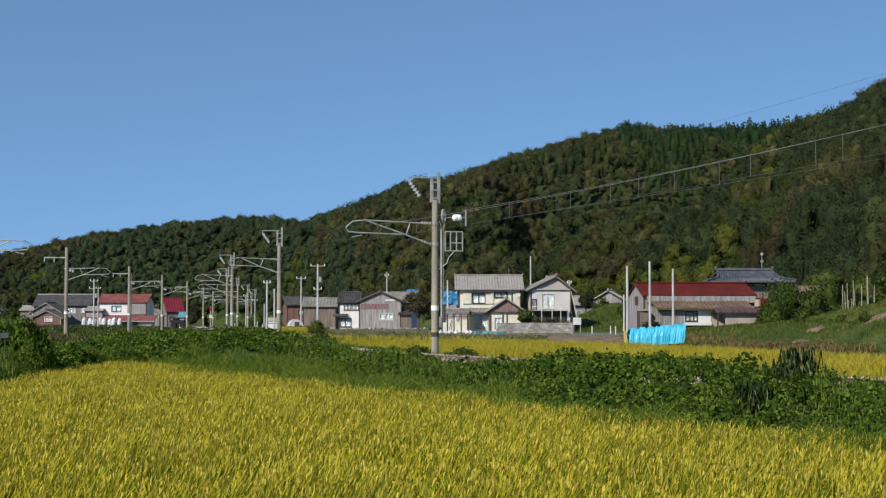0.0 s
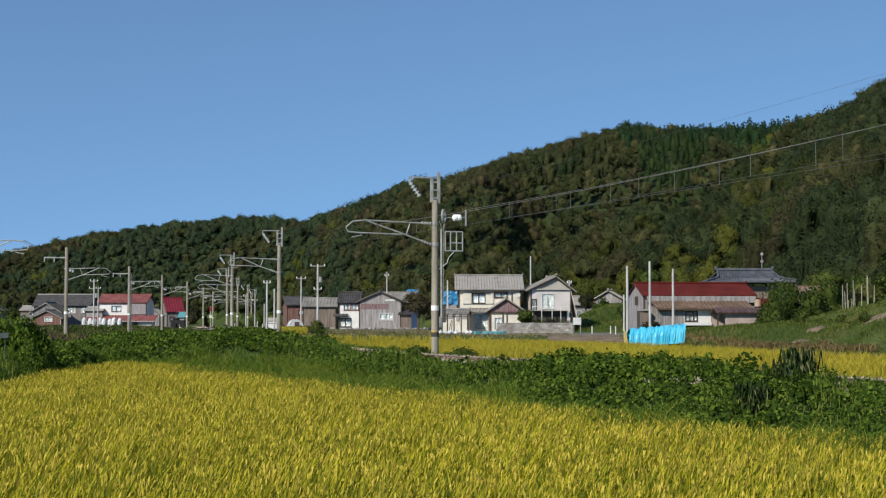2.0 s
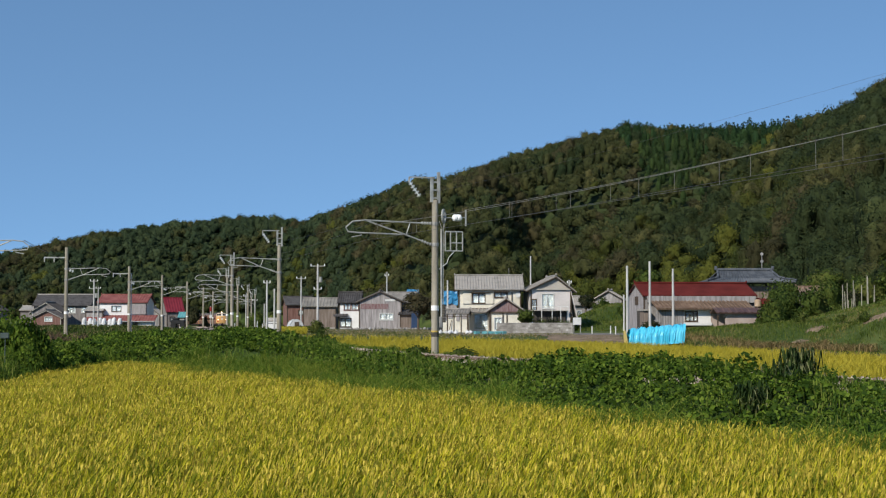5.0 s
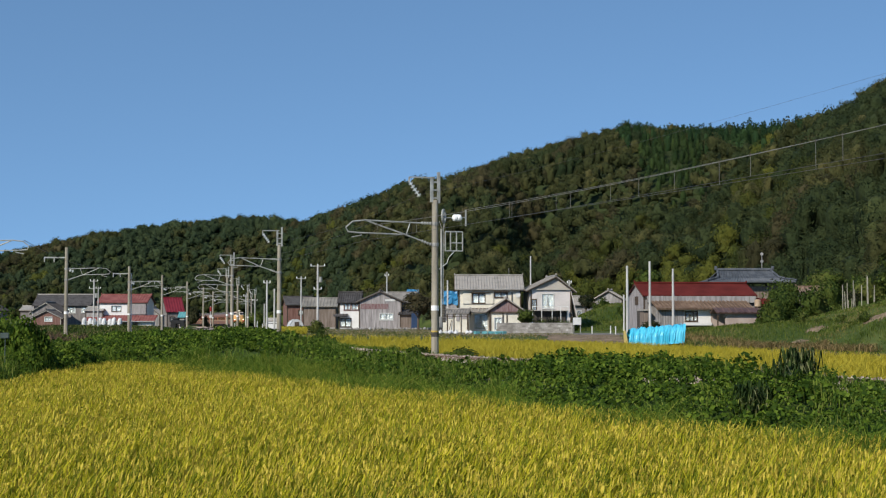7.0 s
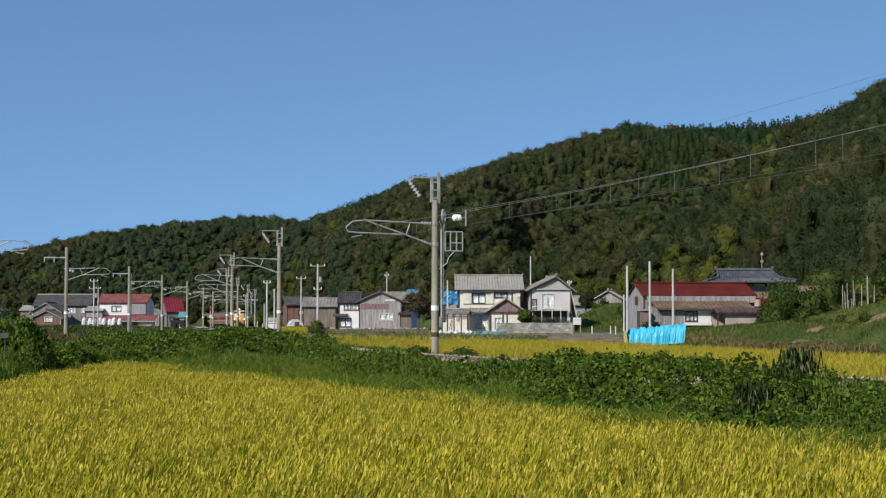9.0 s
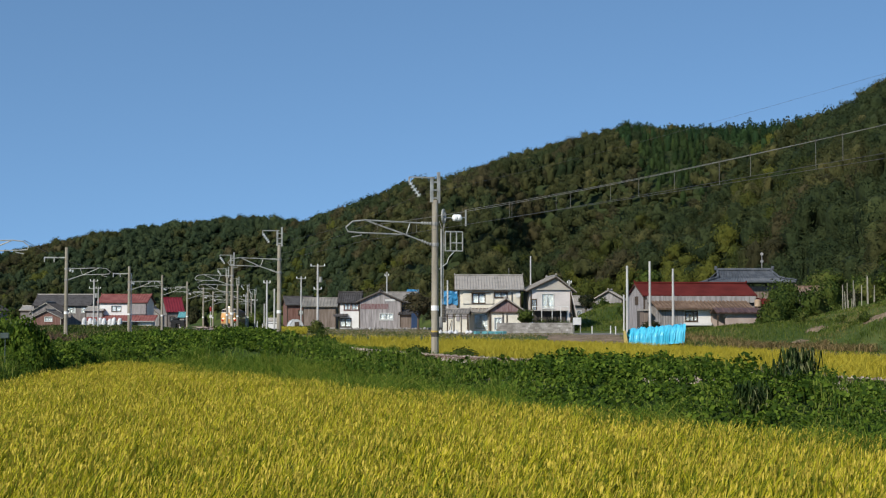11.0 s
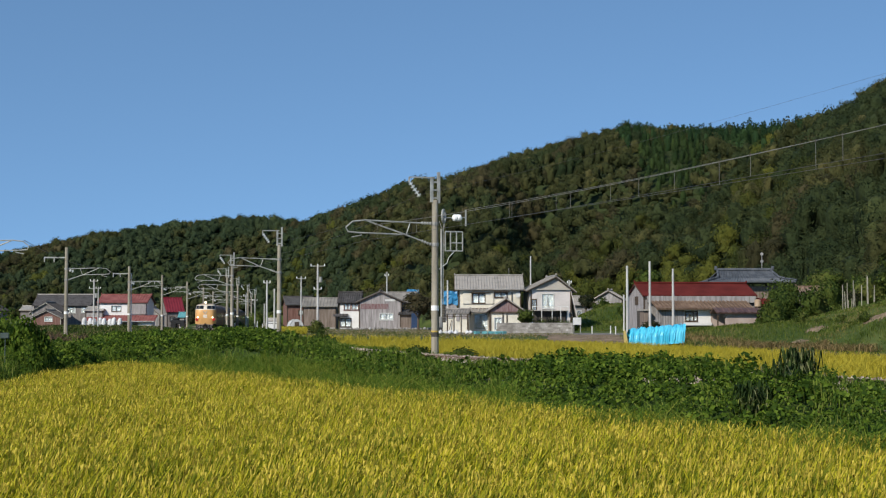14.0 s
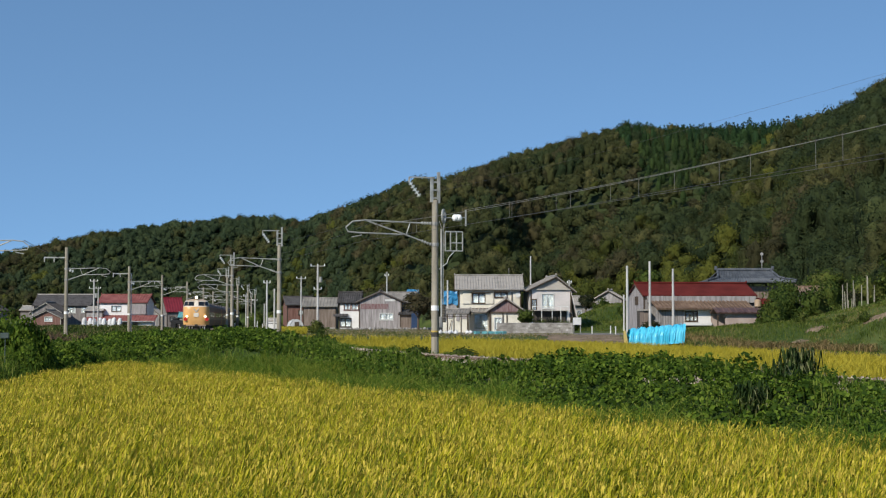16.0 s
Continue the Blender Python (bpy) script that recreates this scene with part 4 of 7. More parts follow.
def sleepers(track):
    me = bpy.data.meshes.new("sleeper")
    bm = slab(-1.0, 1.0, -0.11, 0.11, -0.1, 0.0, 0.02)
    bm.to_mesh(me)
    bm.free()
    me.materials.append(M_SLEEPER)
    for i in range(150):
        s = 46 + i * 0.66
        a, b = on_main(s), on_main(s + 0.3)
        ob = new("sleeper", me)
        ob.parent = track
        ob.matrix_basis = pose(a.x, a.y, a.z - 0.085, 0, 0, math.degrees(math.atan2(b.y - a.y, b.x - a.x)) - 90)


def insulator(parent, a, b, r, n=5, material=None, name="insulator"):
    bm = bmesh.new()
    a, b = Vector(a), Vector(b)
    rod(bm, a, b, r * 0.22, seg=6)
    for i in range(n):
        p, q = a.lerp(b, (i + 0.28) / n), a.lerp(b, (i + 0.70) / n)
        rod(bm, p, q, r, r * 0.75, 8)
    return part(name, bm, material or M_PORCELAIN, parent)


def mast(x, y, turn, side, top=8.6, bracket=True, detail=2, feeder=True, z=-0.6, reach=4.1, label="weathered concrete railway mast with a tubular bracket arm"):
    """An electrification mast. Local x points along the arm (side -1: to local -x)."""
    m = thing("railway_mast", pose(x, y, float(grade(y)), 0, 0, turn), label, "railway mast", "masts along the railway")
    seg = 14 if detail > 1 else 8
    bm = bmesh.new()
    rod(bm, (0, 0, z), (0, 0, top - (1.05 if feeder else 0.1)), 0.19, 0.155, seg)
    part("pole", bm, M_POLE, m, smooth=False)
    s = side
    arm_z = 6.35
    if bracket:
        r = 0.04
        pts = [(s * 0.2, 0, arm_z + 0.02), (s * (reach - 1.0), 0, arm_z + 0.12), (s * (reach - 0.35), 0, arm_z + 0.05), (s * reach, 0, arm_z - 0.25), (s * (reach - 0.12), 0, arm_z - 0.46), (s * (reach - 0.6), 0, arm_z - 0.5), (s * 1.55, 0, arm_z - 0.55)]
        part("bracket_tube", tube(pts, r), M_STEEL, m)
        part("brace_tube", tube([(s * 0.2, 0, arm_z - 1.02), (s * 1.55, 0, arm_z - 0.55), (s * (reach - 1.05), 0, arm_z + 0.1)], r), M_STEEL, m)
        part("strut", tube([(s * 1.3, 0, arm_z + 0.03), (s * 1.5, 0, arm_z - 0.55)], r * 0.8), M_STEEL, m)
        insulator(m, (s * 0.2, 0, arm_z + 0.02), (s * 0.75, 0, arm_z + 0.04), 0.085, 4, M_STEEL, "insulator")
        insulator(m, (s * 0.2, 0, arm_z - 1.02), (s * 0.75, 0, arm_z - 0.83), 0.085, 4, M_STEEL, "insulator")
        part("steady_arm", tube([(s * (reach - 0.75), 0, arm_z - 0.5), (s * (reach - 0.8), 0, arm_z - 0.62), (s * (reach - 0.3), 0, arm_z - 0.72)], 0.03), M_STEEL, m)
        for zz in (arm_z + 0.02, arm_z - 1.02):
            part("clamp_band", rod(bmesh.new(), (0, 0, zz - 0.09), (0, 0, zz + 0.09), 0.2, seg=10), M_STEEL_DARK, m)
    if feeder:
        bm = bmesh.new()
        for xx, a, b in ((-0.17, top - 1.15, top + 0.1), (0.19, top - 1.2, top + 0.35)):
            box(bm, xx - 0.06, xx + 0.06, -0.09, 0.09, a, b)
        for zz in (top - 0.95, top - 0.55, top - 0.15):
            box(bm, -0.17, 0.19, -0.04, 0.04, zz - 0.04, zz + 0.04)
        part("top_frame", bm, M_STEEL, m, "galvanised channel frame")
        bm = box(bmesh.new(), min(0, s * 1.35), max(0, s * 1.35), -0.03, 0.03, top + 0.03, top + 0.09)
        box(bm, s * 1.35 - 0.035, s * 1.35 + 0.035, -0.035, 0.035, top - 0.22, top + 0.05)
        part("feeder_arm", bm, M_STEEL, m)
        insulator(m, (s * 1.32, 0, top - 0.2), (s * 0.82, -0.1, top - 0.92), 0.13, 5)
    else:
        part("line_arm", box(bmesh.new(), min(0, -s * 2.1), max(0, -s * 2.1), -0.05, 0.05, top - 1.12, top - 1.0), M_STEEL, m)
        for q in (1.15, 2.05):
            part("line_insulator", rod(bmesh.new(), (-s * q, 0, top - 1.5), (-s * q, 0, top - 1.1), 0.06, seg=8), M_STEEL, m)
        insulator(m, (s * 0.25, 0, arm_z - 0.1), (s * 0.7, 0, arm_z - 0.25), 0.16, 2)
    bm = bmesh.new()
    rod(bm, (0, 0, 2.05), (0, 0, 2.3), 0.192, seg=seg)
    part("marker_band", bm, M_BAND, m, "white marker band")
    return m


def anchor_fittings(m):
    """Tension wheel, insulator, weight rod and work cage of the anchoring mast."""
    bm = bmesh.new()
    for a in range(20):
        p, q = 2 * math.pi * a / 20, 2 * math.pi * (a + 1) / 20
        rod(bm, (0.46 + 0.17 * math.cos(p), 0.25 * math.cos(p), 6.75 + 0.33 * math.sin(p)), (0.46 + 0.17 * math.cos(q), 0.25 * math.cos(q), 6.75 + 0.33 * math.sin(q)), 0.055, seg=5)
    part("tension_wheel", bm, M_STEEL, m, "spoked steel tension wheel")
    bm = bmesh.new()
    for a in range(3):
        p = math.pi * a / 3
        rod(bm, (0.46 + 0.17 * math.cos(p), 0.25 * math.cos(p), 6.75 + 0.33 * math.sin(p)), (0.46 - 0.17 * math.cos(p), -0.25 * math.cos(p), 6.75 - 0.33 * math.sin(p)), 0.02, seg=5)
    part("wheel_spokes", bm, M_STEEL, m)
    part("chain_loop", tube([(0.2, -0.1, 6.5), (0.3, -0.1, 6.2), (0.42, -0.1, 5.98), (0.46, -0.1, 6.3), (0.44, -0.1, 6.7)], 0.02), M_STEEL_DARK, m)
    bm = bmesh.new()
    for x0, x1, r0, r1 in ((0.88, 0.96, 0.07, 0.17), (0.96, 1.09, 0.17, 0.18), (1.09, 1.13, 0.18, 0.15), (1.13, 1.17, 0.15, 0.18), (1.17, 1.30, 0.18, 0.17), (1.30, 1.38, 0.17, 0.08)):
        rod(bm, (x0, -0.1, 6.68), (x1, -0.1, 6.68), r0, r1, 12)
    part("anchor_insulator", bm, M_PORCELAIN, m, "rounded grey-white insulator")
    part("anchor_link", tube([(0.45, -0.05, 6.68), (0.95, -0.1, 6.68), (1.42, -0.12, 6.70), (1.6, -0.12, 6.72)], 0.025), M_STEEL, m)
    part("yoke_plate", box(bmesh.new(), 1.56, 1.62, -0.16, -0.08, 6.28, 7.1), M_STEEL, m)
    part("weight_rod", tube([(0.32, -0.05, 6.1), (0.33, -0.05, 1.2)], 0.055), M_STEEL, m)
    bm = bmesh.new()
    for i in range(7):
        rod(bm, (0.43, -0.05, 1.46 + i * 0.13), (0.43, -0.05, 1.575 + i * 0.13), 0.115, seg=10)
    part("tension_weight", bm, M_DARK_BAND, m, "stack of dark iron weights")
    part("weight_wire", tube([(0.43, -0.05, 6.4), (0.43, -0.05, 2.3)], 0.018), M_STEEL_DARK, m)
    for w in ([(0.5, 5.02), (1.42, 5.02)], [(0.5, 5.98), (1.42, 5.98)], [(0.5, 5.02), (0.5, 5.98)], [(1.42, 5.02), (1.42, 5.98)], [(0.78, 5.02), (0.78, 5.98)], [(1.1, 5.02), (1.1, 5.98)], [(0.78, 5.42), (1.42, 5.42)]):
        part("cage_bar", tube([(w[0][0], -0.12, w[0][1]), (w[1][0], -0.12, w[1][1])], 0.035), M_STEEL, m)
    part("cage_brace", tube([(1.0, -0.12, 5.02), (0.7, -0.1, 4.7), (0.6, -0.08, 4.4), (0.2, -0.05, 4.1)], 0.03), M_STEEL, m)
    bm = bmesh.new()
    rod(bm, (0, 0, 0.75), (0, 0, 0.98), 0.193, seg=14)
    part("warning_band", bm, M_DARK_BAND, m, "black band above an amber one")
    bm = bmesh.new()
    rod(bm, (0, 0, 0.98), (0, 0, 1.06), 0.194, seg=14)
    part("warning_stripe", bm, M_AMBER_BAND, m)
    part("switch_box", slab(0.2, 0.36, -0.14, 0.06, 1.2, 1.75, 0.02), M_STEEL_DARK, m)


def cable(name, a, b, sag, r, material, label, category="overhead wire", n=14):
    a, b = Vector(a), Vector(b)
    pts = [a.lerp(b, i / n) - Vector((0, 0, 4 * sag * (i / n) * (1 - i / n))) for i in range(n + 1)]
    ob = part(name, tube(pts, r, 5), material, None)
    return tagged(ob, label, category, "overhead wires")


# ---- the train ----
M_CREAM = mat("orange_cream_paint", (0.60, 0.33, 0.115), (0.70, 0.40, 0.155), 0.8, 0.35, 0.03, 20, local=True)
M_CRIMSON = mat("crimson_paint", (0.20, 0.045, 0.03), (0.27, 0.065, 0.04), 0.8, 0.4, 0.03, 20, local=True)
M_CAR_ROOF = mat("sooty_car_roof", (0.09, 0.08, 0.075), (0.16, 0.14, 0.13), 1.0, 0.8, 0.1, local=True)
M_STRIPE = mat("dusty_cream_stripe", (0.28, 0.19, 0.12), (0.36, 0.25, 0.16), 0.8, 0.5, 0.03, 20, local=True)
M_CAB_ROOF = mat("cab_roof_paint", (0.42, 0.30, 0.20), (0.52, 0.39, 0.28), 0.8, 0.45, 0.03, 20, local=True)
M_UNDER = mat("sooty_underframe", (0.02, 0.02, 0.02), (0.05, 0.045, 0.04), 2, 0.8, local=True)
M_CAB_GLASS = mat("cab_glass", (0.01, 0.012, 0.015), (0.02, 0.025, 0.03), 2, 0.08, 0, local=True)
M_PLAQUE = mat("train_plaque", (0.62, 0.55, 0.45), (0.75, 0.68, 0.58), 6, 0.4, 0, local=True)
M_LAMP = glow("headlamp", (1.0, 0.88, 0.68), 2.2)
M_TAIL = mat("red_lens", (0.42, 0.02, 0.015), (0.5, 0.03, 0.02), 4, 0.25, 0, local=True)
M_SIDE = mat("rust_brown_side_paint", (0.165, 0.08, 0.055), (0.215, 0.115, 0.085), 0.8, 0.55, 0.03, 20, local=True)
BODY = [(1.36, 0.72), (1.44, 0.95), (1.475, 1.5), (1.475, 2.3), (1.43, 2.95), (1.33, 3.25)]
ROOF = [(1.33, 3.25), (1.12, 3.45), (0.75, 3.58), (0.3, 3.65), (0, 3.66)]


def shell(profile, y0, y1, closed_low=False):
    bm = bmesh.new()
    full = profile + [(-x, z) for x, z in reversed(profile) if x > 0] if profile[-1][0] == 0 else None
    for line in ([full] if full else [profile, [(-x, z) for x, z in profile]]):
        a = [bm.verts.new((x, y0, z)) for x, z in line]
        b = [bm.verts.new((x, y1, z)) for x, z in line]
        for i in range(len(line) - 1):
            bm.faces.new((a[i], a[i + 1], b[i + 1], b[i]))
    return bm


def nose_point(z, a, grow=0.0):
    """A point of the rounded cab front: height z, a from -1 to 1 across."""
    zs = [0.70, 0.95, 1.5, 2.3, 2.9, 3.05, 3.5, 3.68, 3.8]
    w = np.interp(z, zs, [1.34, 1.44, 1.475, 1.475, 1.44, 1.42, 1.30, 1.08, 0.65])
    y = np.interp(z, zs, [9.85, 10.0, 10.15, 10.2, 10.1, 10.0, 9.5, 9.1, 8.7])
    ang = a * math.pi / 2
    cx = math.copysign(abs(math.sin(ang)) ** 0.62, ang)
    cy = abs(math.cos(ang)) ** 0.5
    return ((w + grow) * cx, 8.2 + (y + grow - 8.2) * cy, z)


def nose_patch(a0, a1, zs, n, grow=0.0):
    bm = bmesh.new()
    rows = [[bm.verts.new(nose_point(z, a0 + (a1 - a0) * i / n, grow)) for i in range(n + 1)] for z in zs]
    for r, q in zip(rows, rows[1:]):
        for i in range(n):
            bm.faces.new((r[i], r[i + 1], q[i + 1], q[i]))
    return bm


def train_car(lead):
    car = thing("train_car", pose(0, 0, 0), "brown-red express car with a crimson window band and grey roof" if not lead else "leading orange-cream express car with lit headlamps and high cab", "train", "cars of the train")
    y1 = 8.2 if lead else 10.1
    part("body_shell", shell(BODY, -10.1, y1), M_SIDE, car)
    part("car_roof", shell(ROOF, -10.1, y1), M_CAR_ROOF, car)
    for y in ((-10.1,) if lead else (-10.1, 10.1)):
        bm = bmesh.new()
        prof = BODY + ROOF[1:]
        prof = prof + [(-x, z) for x, z in reversed(prof) if x > 0]
        bm.faces.new([bm.verts.new((x, y, z)) for x, z in prof])
        part("end_wall", bm, M_CREAM, car)
    for s in (-1, 1):
        part("window_band", slab(s * 1.485 - 0.02, s * 1.485 + 0.0, -10.0, y1 - 0.3, 1.75, 2.55) if s > 0 else slab(-1.485, -1.465, -10.0, y1 - 0.3, 1.75, 2.55), M_CRIMSON, car, "crimson band along the windows")
        part("waist_stripe", slab(s * 1.478 - 0.012, s * 1.478 + 0.006, -10.0, y1 - 0.3, 1.5, 1.72), M_STRIPE, car, "cream stripe below the windows")
        for i in range(8 if lead else 9):
            y = -8.4 + i * 1.95
            part("side_window", slab(s * 1.487 - 0.012, s * 1.487 + 0.008, y - 0.62, y + 0.62, 1.83, 2.45), M_CAB_GLASS, car)
    part("underframe", slab(-1.15, 1.15, -9.6, 9.2, 0.35, 0.75), M_UNDER, car)
    for y in (-7.0, 7.0):
        bogie = part("bogie", slab(-1.1, 1.1, y - 1.5, y + 1.5, 0.28, 0.62, 0.04), M_UNDER, car)
        for yy in (y - 1.05, y + 1.05):
            for s in (-1, 1):
                bm = bmesh.new()
                rod(bm, (s * 0.5, yy, 0.43), (s * 0.62, yy, 0.43), 0.43, seg=14)
                part("wheel", bm, M_UNDER, bogie)
    for y in (-5.5, 0, 5.0):
        part("roof_unit", slab(-0.6, 0.6, y - 1.1, y + 1.1, 3.6, 3.85, 0.05), M_CAR_ROOF, car)
    if not lead:
        return car
    low = [0.95, 1.25, 1.5, 2.0, 2.3, 2.6, 2.9, 3.0]
    part("cab_front", nose_patch(-1, 1, low, 24), M_CREAM, car, "orange-cream rounded cab front", True)
    part("cab_roof", nose_patch(-1, 1, [3.0, 3.05, 3.25, 3.5, 3.6, 3.68, 3.76, 3.8], 24), M_CAB_ROOF, car, "pale grey cab roof", True)
    part("window_sill_trim", nose_patch(-0.78, 0.78, [2.94, 3.02], 20, 0.02), M_PLAQUE, car, "pale trim below the windscreens")
    part("brow_trim", nose_patch(-0.78, 0.78, [3.52, 3.58], 20, 0.02), M_PLAQUE, car, "pale trim above the windscreens")
    for a0, a1 in ((-0.74, -0.34), (-0.31, -0.04), (0.04, 0.31), (0.34, 0.74)):
        part("windscreen", nose_patch(a0, a1, [3.04, 3.25, 3.50], 6, 0.012), M_CAB_GLASS, car, "dark cab windscreen")
    part("cab_pillar", nose_patch(-0.028, 0.028, [3.0, 3.25, 3.5, 3.7], 2, 0.03), M_PLAQUE, car, "pale centre pillar")
    part("skirt", nose_patch(-0.9, 0.9, [0.30, 0.94], 12, -0.05), M_UNDER, car, "sooty front skirt")
    part("coupler", slab(-0.16, 0.16, 9.8, 10.55, 0.72, 1.0, 0.05), M_UNDER, car)
    part("buffer_beam", slab(-1.1, 1.1, 9.95, 10.08, 0.78, 0.93, 0.02), M_STRIPE, car, "dusty pale beam below the cab")
    for x in (-0.95, -0.75, -0.45, 0.42, 0.72, 0.95):
        part("brake_hose", tube([(x, 9.9, 0.75), (x + 0.02, 10.2, 0.6), (x, 10.15, 0.35)], 0.04), M_STEEL, car)
    for s in (-1, 1):
        def disc(name, x, z, r, material, label, depth=0.05):
            bm = bmesh.new()
            y = nose_point(z, 0)[1]
            rod(bm, (x, y - 0.35, z), (x, y + depth - (0.06 if abs(x) > 0.9 else 0), z), r, seg=14)
            return part(name, bm, material, car, label)
        disc("headlamp", s * 1.02, 1.86, 0.115, M_LAMP, "lit headlamp", 0.10)
        disc("tail_lamp", s * 1.17, 1.56, 0.20, M_TAIL, "red tail lamp", 0.0)
    bm = bmesh.new()
    for a, b in (((-0.28, 2.72), (0.0, 2.36)), ((0.28, 2.72), (0.0, 2.36))):
        rod(bm, (a[0], 10.17, a[1]), (b[0], 10.22, b[1]), 0.06, seg=6)
    part("front_emblem", bm, M_STEEL, car, "silver V-shaped emblem")
    part("name_plaque", slab(-0.27, 0.27, 10.15, 10.225, 1.8, 2.25, 0.02), M_PLAQUE, car, "pale headboard plaque")
    bm = bmesh.new()
    rod(bm, (0, 8.6, 3.96), (0, 9.25, 3.96), 0.2, 0.18, 14)
    part("lamp_housing", bm, M_CREAM, car)
    bm = bmesh.new()
    rod(bm, (0, 9.25, 3.96), (0, 9.28, 3.96), 0.145, seg=14)
    part("roof_headlamp", bm, M_LAMP, car, "lit roof headlamp")
    for x in (-0.55, 0.5):
        bm = bmesh.new()
        rod(bm, (x, 8.0, 3.6), (x, 8.0, 4.25), 0.025, seg=5)
        part("aerial", bm, M_UNDER, car)
    return car


S_END = float(np.interp(163, MAIN[:, 1], S_MAIN))
SPEED = 22.2


def run(car, behind):
    rows = []
    for k in range(33):
        t = k * 0.5
        s = S_END + SPEED * (16 - t) + behind
        a, b = on_main(s - 7), on_main(s + 7)
        mid, way = (a + b) / 2, a - b
        rows.append((t, pose(mid.x, mid.y, mid.z, 0, 0, math.degrees(math.atan2(way.y, way.x)) - 90)))
    walk(car, rows)


def gnat():
    """A small fly that crosses close to the lens."""
    fly = thing("fly", pose(0, 0, 0), "small dark fly on the wing", "insect")
    bm = bmesh.new()
    bmesh.ops.create_uvsphere(bm, u_segments=8, v_segments=6, radius=0.0022, matrix=Matrix.Diagonal((1, 1, 2.4, 1)))
    part("abdomen", bm, M_UNDER, fly)
    bm = bmesh.new()
    bmesh.ops.create_uvsphere(bm, u_segments=8, v_segments=6, radius=0.002, matrix=Matrix.Translation((0, 0, 0.006)))
    part("fly_head", bm, M_UNDER, fly)
    for s in (-1, 1):
        bm = bmesh.new()
        pts = [(0, 0, 0.003), (s * 0.0022, 0.0005, 0.004), (s * 0.0036, 0.001, -0.003), (s * 0.0026, 0.0006, -0.007), (s * 0.001, 0, -0.002)]
        top = [bm.verts.new((x, y, z)) for x, y, z in pts]
        low = [bm.verts.new((x, y + 0.0002, z)) for x, y, z in pts]
        bm.faces.new(top)
        bm.faces.new(low[::-1])
        for i in range(5):
            bm.faces.new((top[i], low[i], low[(i + 1) % 5], top[(i + 1) % 5]))
        part("wing", bm, M_UNDER, fly)
    return fly


# ---- houses ----
M_WHITE = mat("white_plaster", (0.40, 0.38, 0.36), (0.53, 0.51, 0.49), 0.5, 0.85, 0.08, 10, c3=(0.44, 0.40, 0.35))
M_PINKWHITE = mat("pinkish_white_render", (0.48, 0.45, 0.43), (0.63, 0.58, 0.56), 0.5, 0.85, 0.08, 10)
M_BANK_EARTH = mat("bank_earth", (0.13, 0.095, 0.06), (0.28, 0.205, 0.14), 0.9, 0.95, 0.8, 8)
M_ROOF_DULL = mat("dull_sheet_roof", (0.17, 0.16, 0.14), (0.27, 0.25, 0.22), 0.7, 0.8, 0.1)
M_DIM_WALL = mat("dim_boarded_wall", (0.15, 0.135, 0.13), (0.26, 0.24, 0.23), 0.8, 0.85, 0.2, 9, stretch=(3, 3, 0.5))
M_SIGN_GREY = mat("sign_grey", (0.05, 0.07, 0.065), (0.09, 0.11, 0.10), 2, 0.7, 0.0)
M_TANK = mat("cream_tank", (0.36, 0.24, 0.14), (0.48, 0.38, 0.28), 1, 0.5, 0.05)
M_STAINED = mat("stained_boards", (0.16, 0.085, 0.085), (0.26, 0.20, 0.20), 2.2, 0.85, 0.3, 6, stretch=(4, 4, 0.6))
M_PLASTER = mat("bright_plaster", (0.62, 0.61, 0.59), (0.76, 0.75, 0.73), 0.6, 0.85, 0.08, 10)
M_YARD = mat("yard_gravel", (0.13, 0.118, 0.085), (0.25, 0.225, 0.175), 0.5, 0.95, 0.5, 14, c3=(0.12, 0.13, 0.05))
M_IVORY = mat("cream_render", (0.56, 0.52, 0.43), (0.74, 0.70, 0.60), 0.5, 0.85, 0.08, 10)
M_GREYWOOD = mat("weathered_boards", (0.20, 0.182, 0.178), (0.37, 0.345, 0.34), 1.2, 0.85, 0.3, 9, stretch=(4, 4, 0.4), c3=(0.42, 0.39, 0.375))
M_BROWNWOOD = mat("brown_boards", (0.13, 0.10, 0.08), (0.25, 0.20, 0.17), 1.2, 0.85, 0.3, 9, stretch=(4, 4, 0.4))
M_REDWALL = mat("rust_red_cladding", (0.14, 0.072, 0.058), (0.22, 0.125, 0.105), 1.2, 0.8, 0.2, 9, stretch=(4, 4, 0.5))
M_PINKWALL = mat("pinkish_mortar_wall", (0.32, 0.25, 0.22), (0.43, 0.35, 0.31), 0.8, 0.85, 0.1)
M_GREYWALL = mat("grey_sheet_wall", (0.19, 0.178, 0.172), (0.37, 0.35, 0.338), 1.1, 0.8, 0.15, 10, stretch=(3, 3, 0.5))
M_TILE_GREY = mat("grey_roof_tiles", (0.20, 0.185, 0.165), (0.33, 0.305, 0.275), 1.2, 0.7, 0.3, 8, island=0.3)
M_TILE_DARK = mat("dark_roof_tiles", (0.05, 0.046, 0.044), (0.105, 0.098, 0.095), 1.2, 0.75, 0.3, 8, island=0.3)
M_TILE_SLATE = mat("slate_blue_tiles", (0.06, 0.068, 0.08), (0.13, 0.14, 0.155), 1.2, 0.75, 0.3, 8, island=0.3)
M_TILE_BROWN = mat("brown_roof_tiles", (0.13, 0.085, 0.06), (0.24, 0.17, 0.12), 1.2, 0.65, 0.3, 8, island=0.3)
M_RED_ROOF = mat("red_sheet_roof", (0.085, 0.013, 0.010), (0.13, 0.021, 0.016), 0.7, 0.85, 0.1, 10, c3=(0.145, 0.036, 0.026))
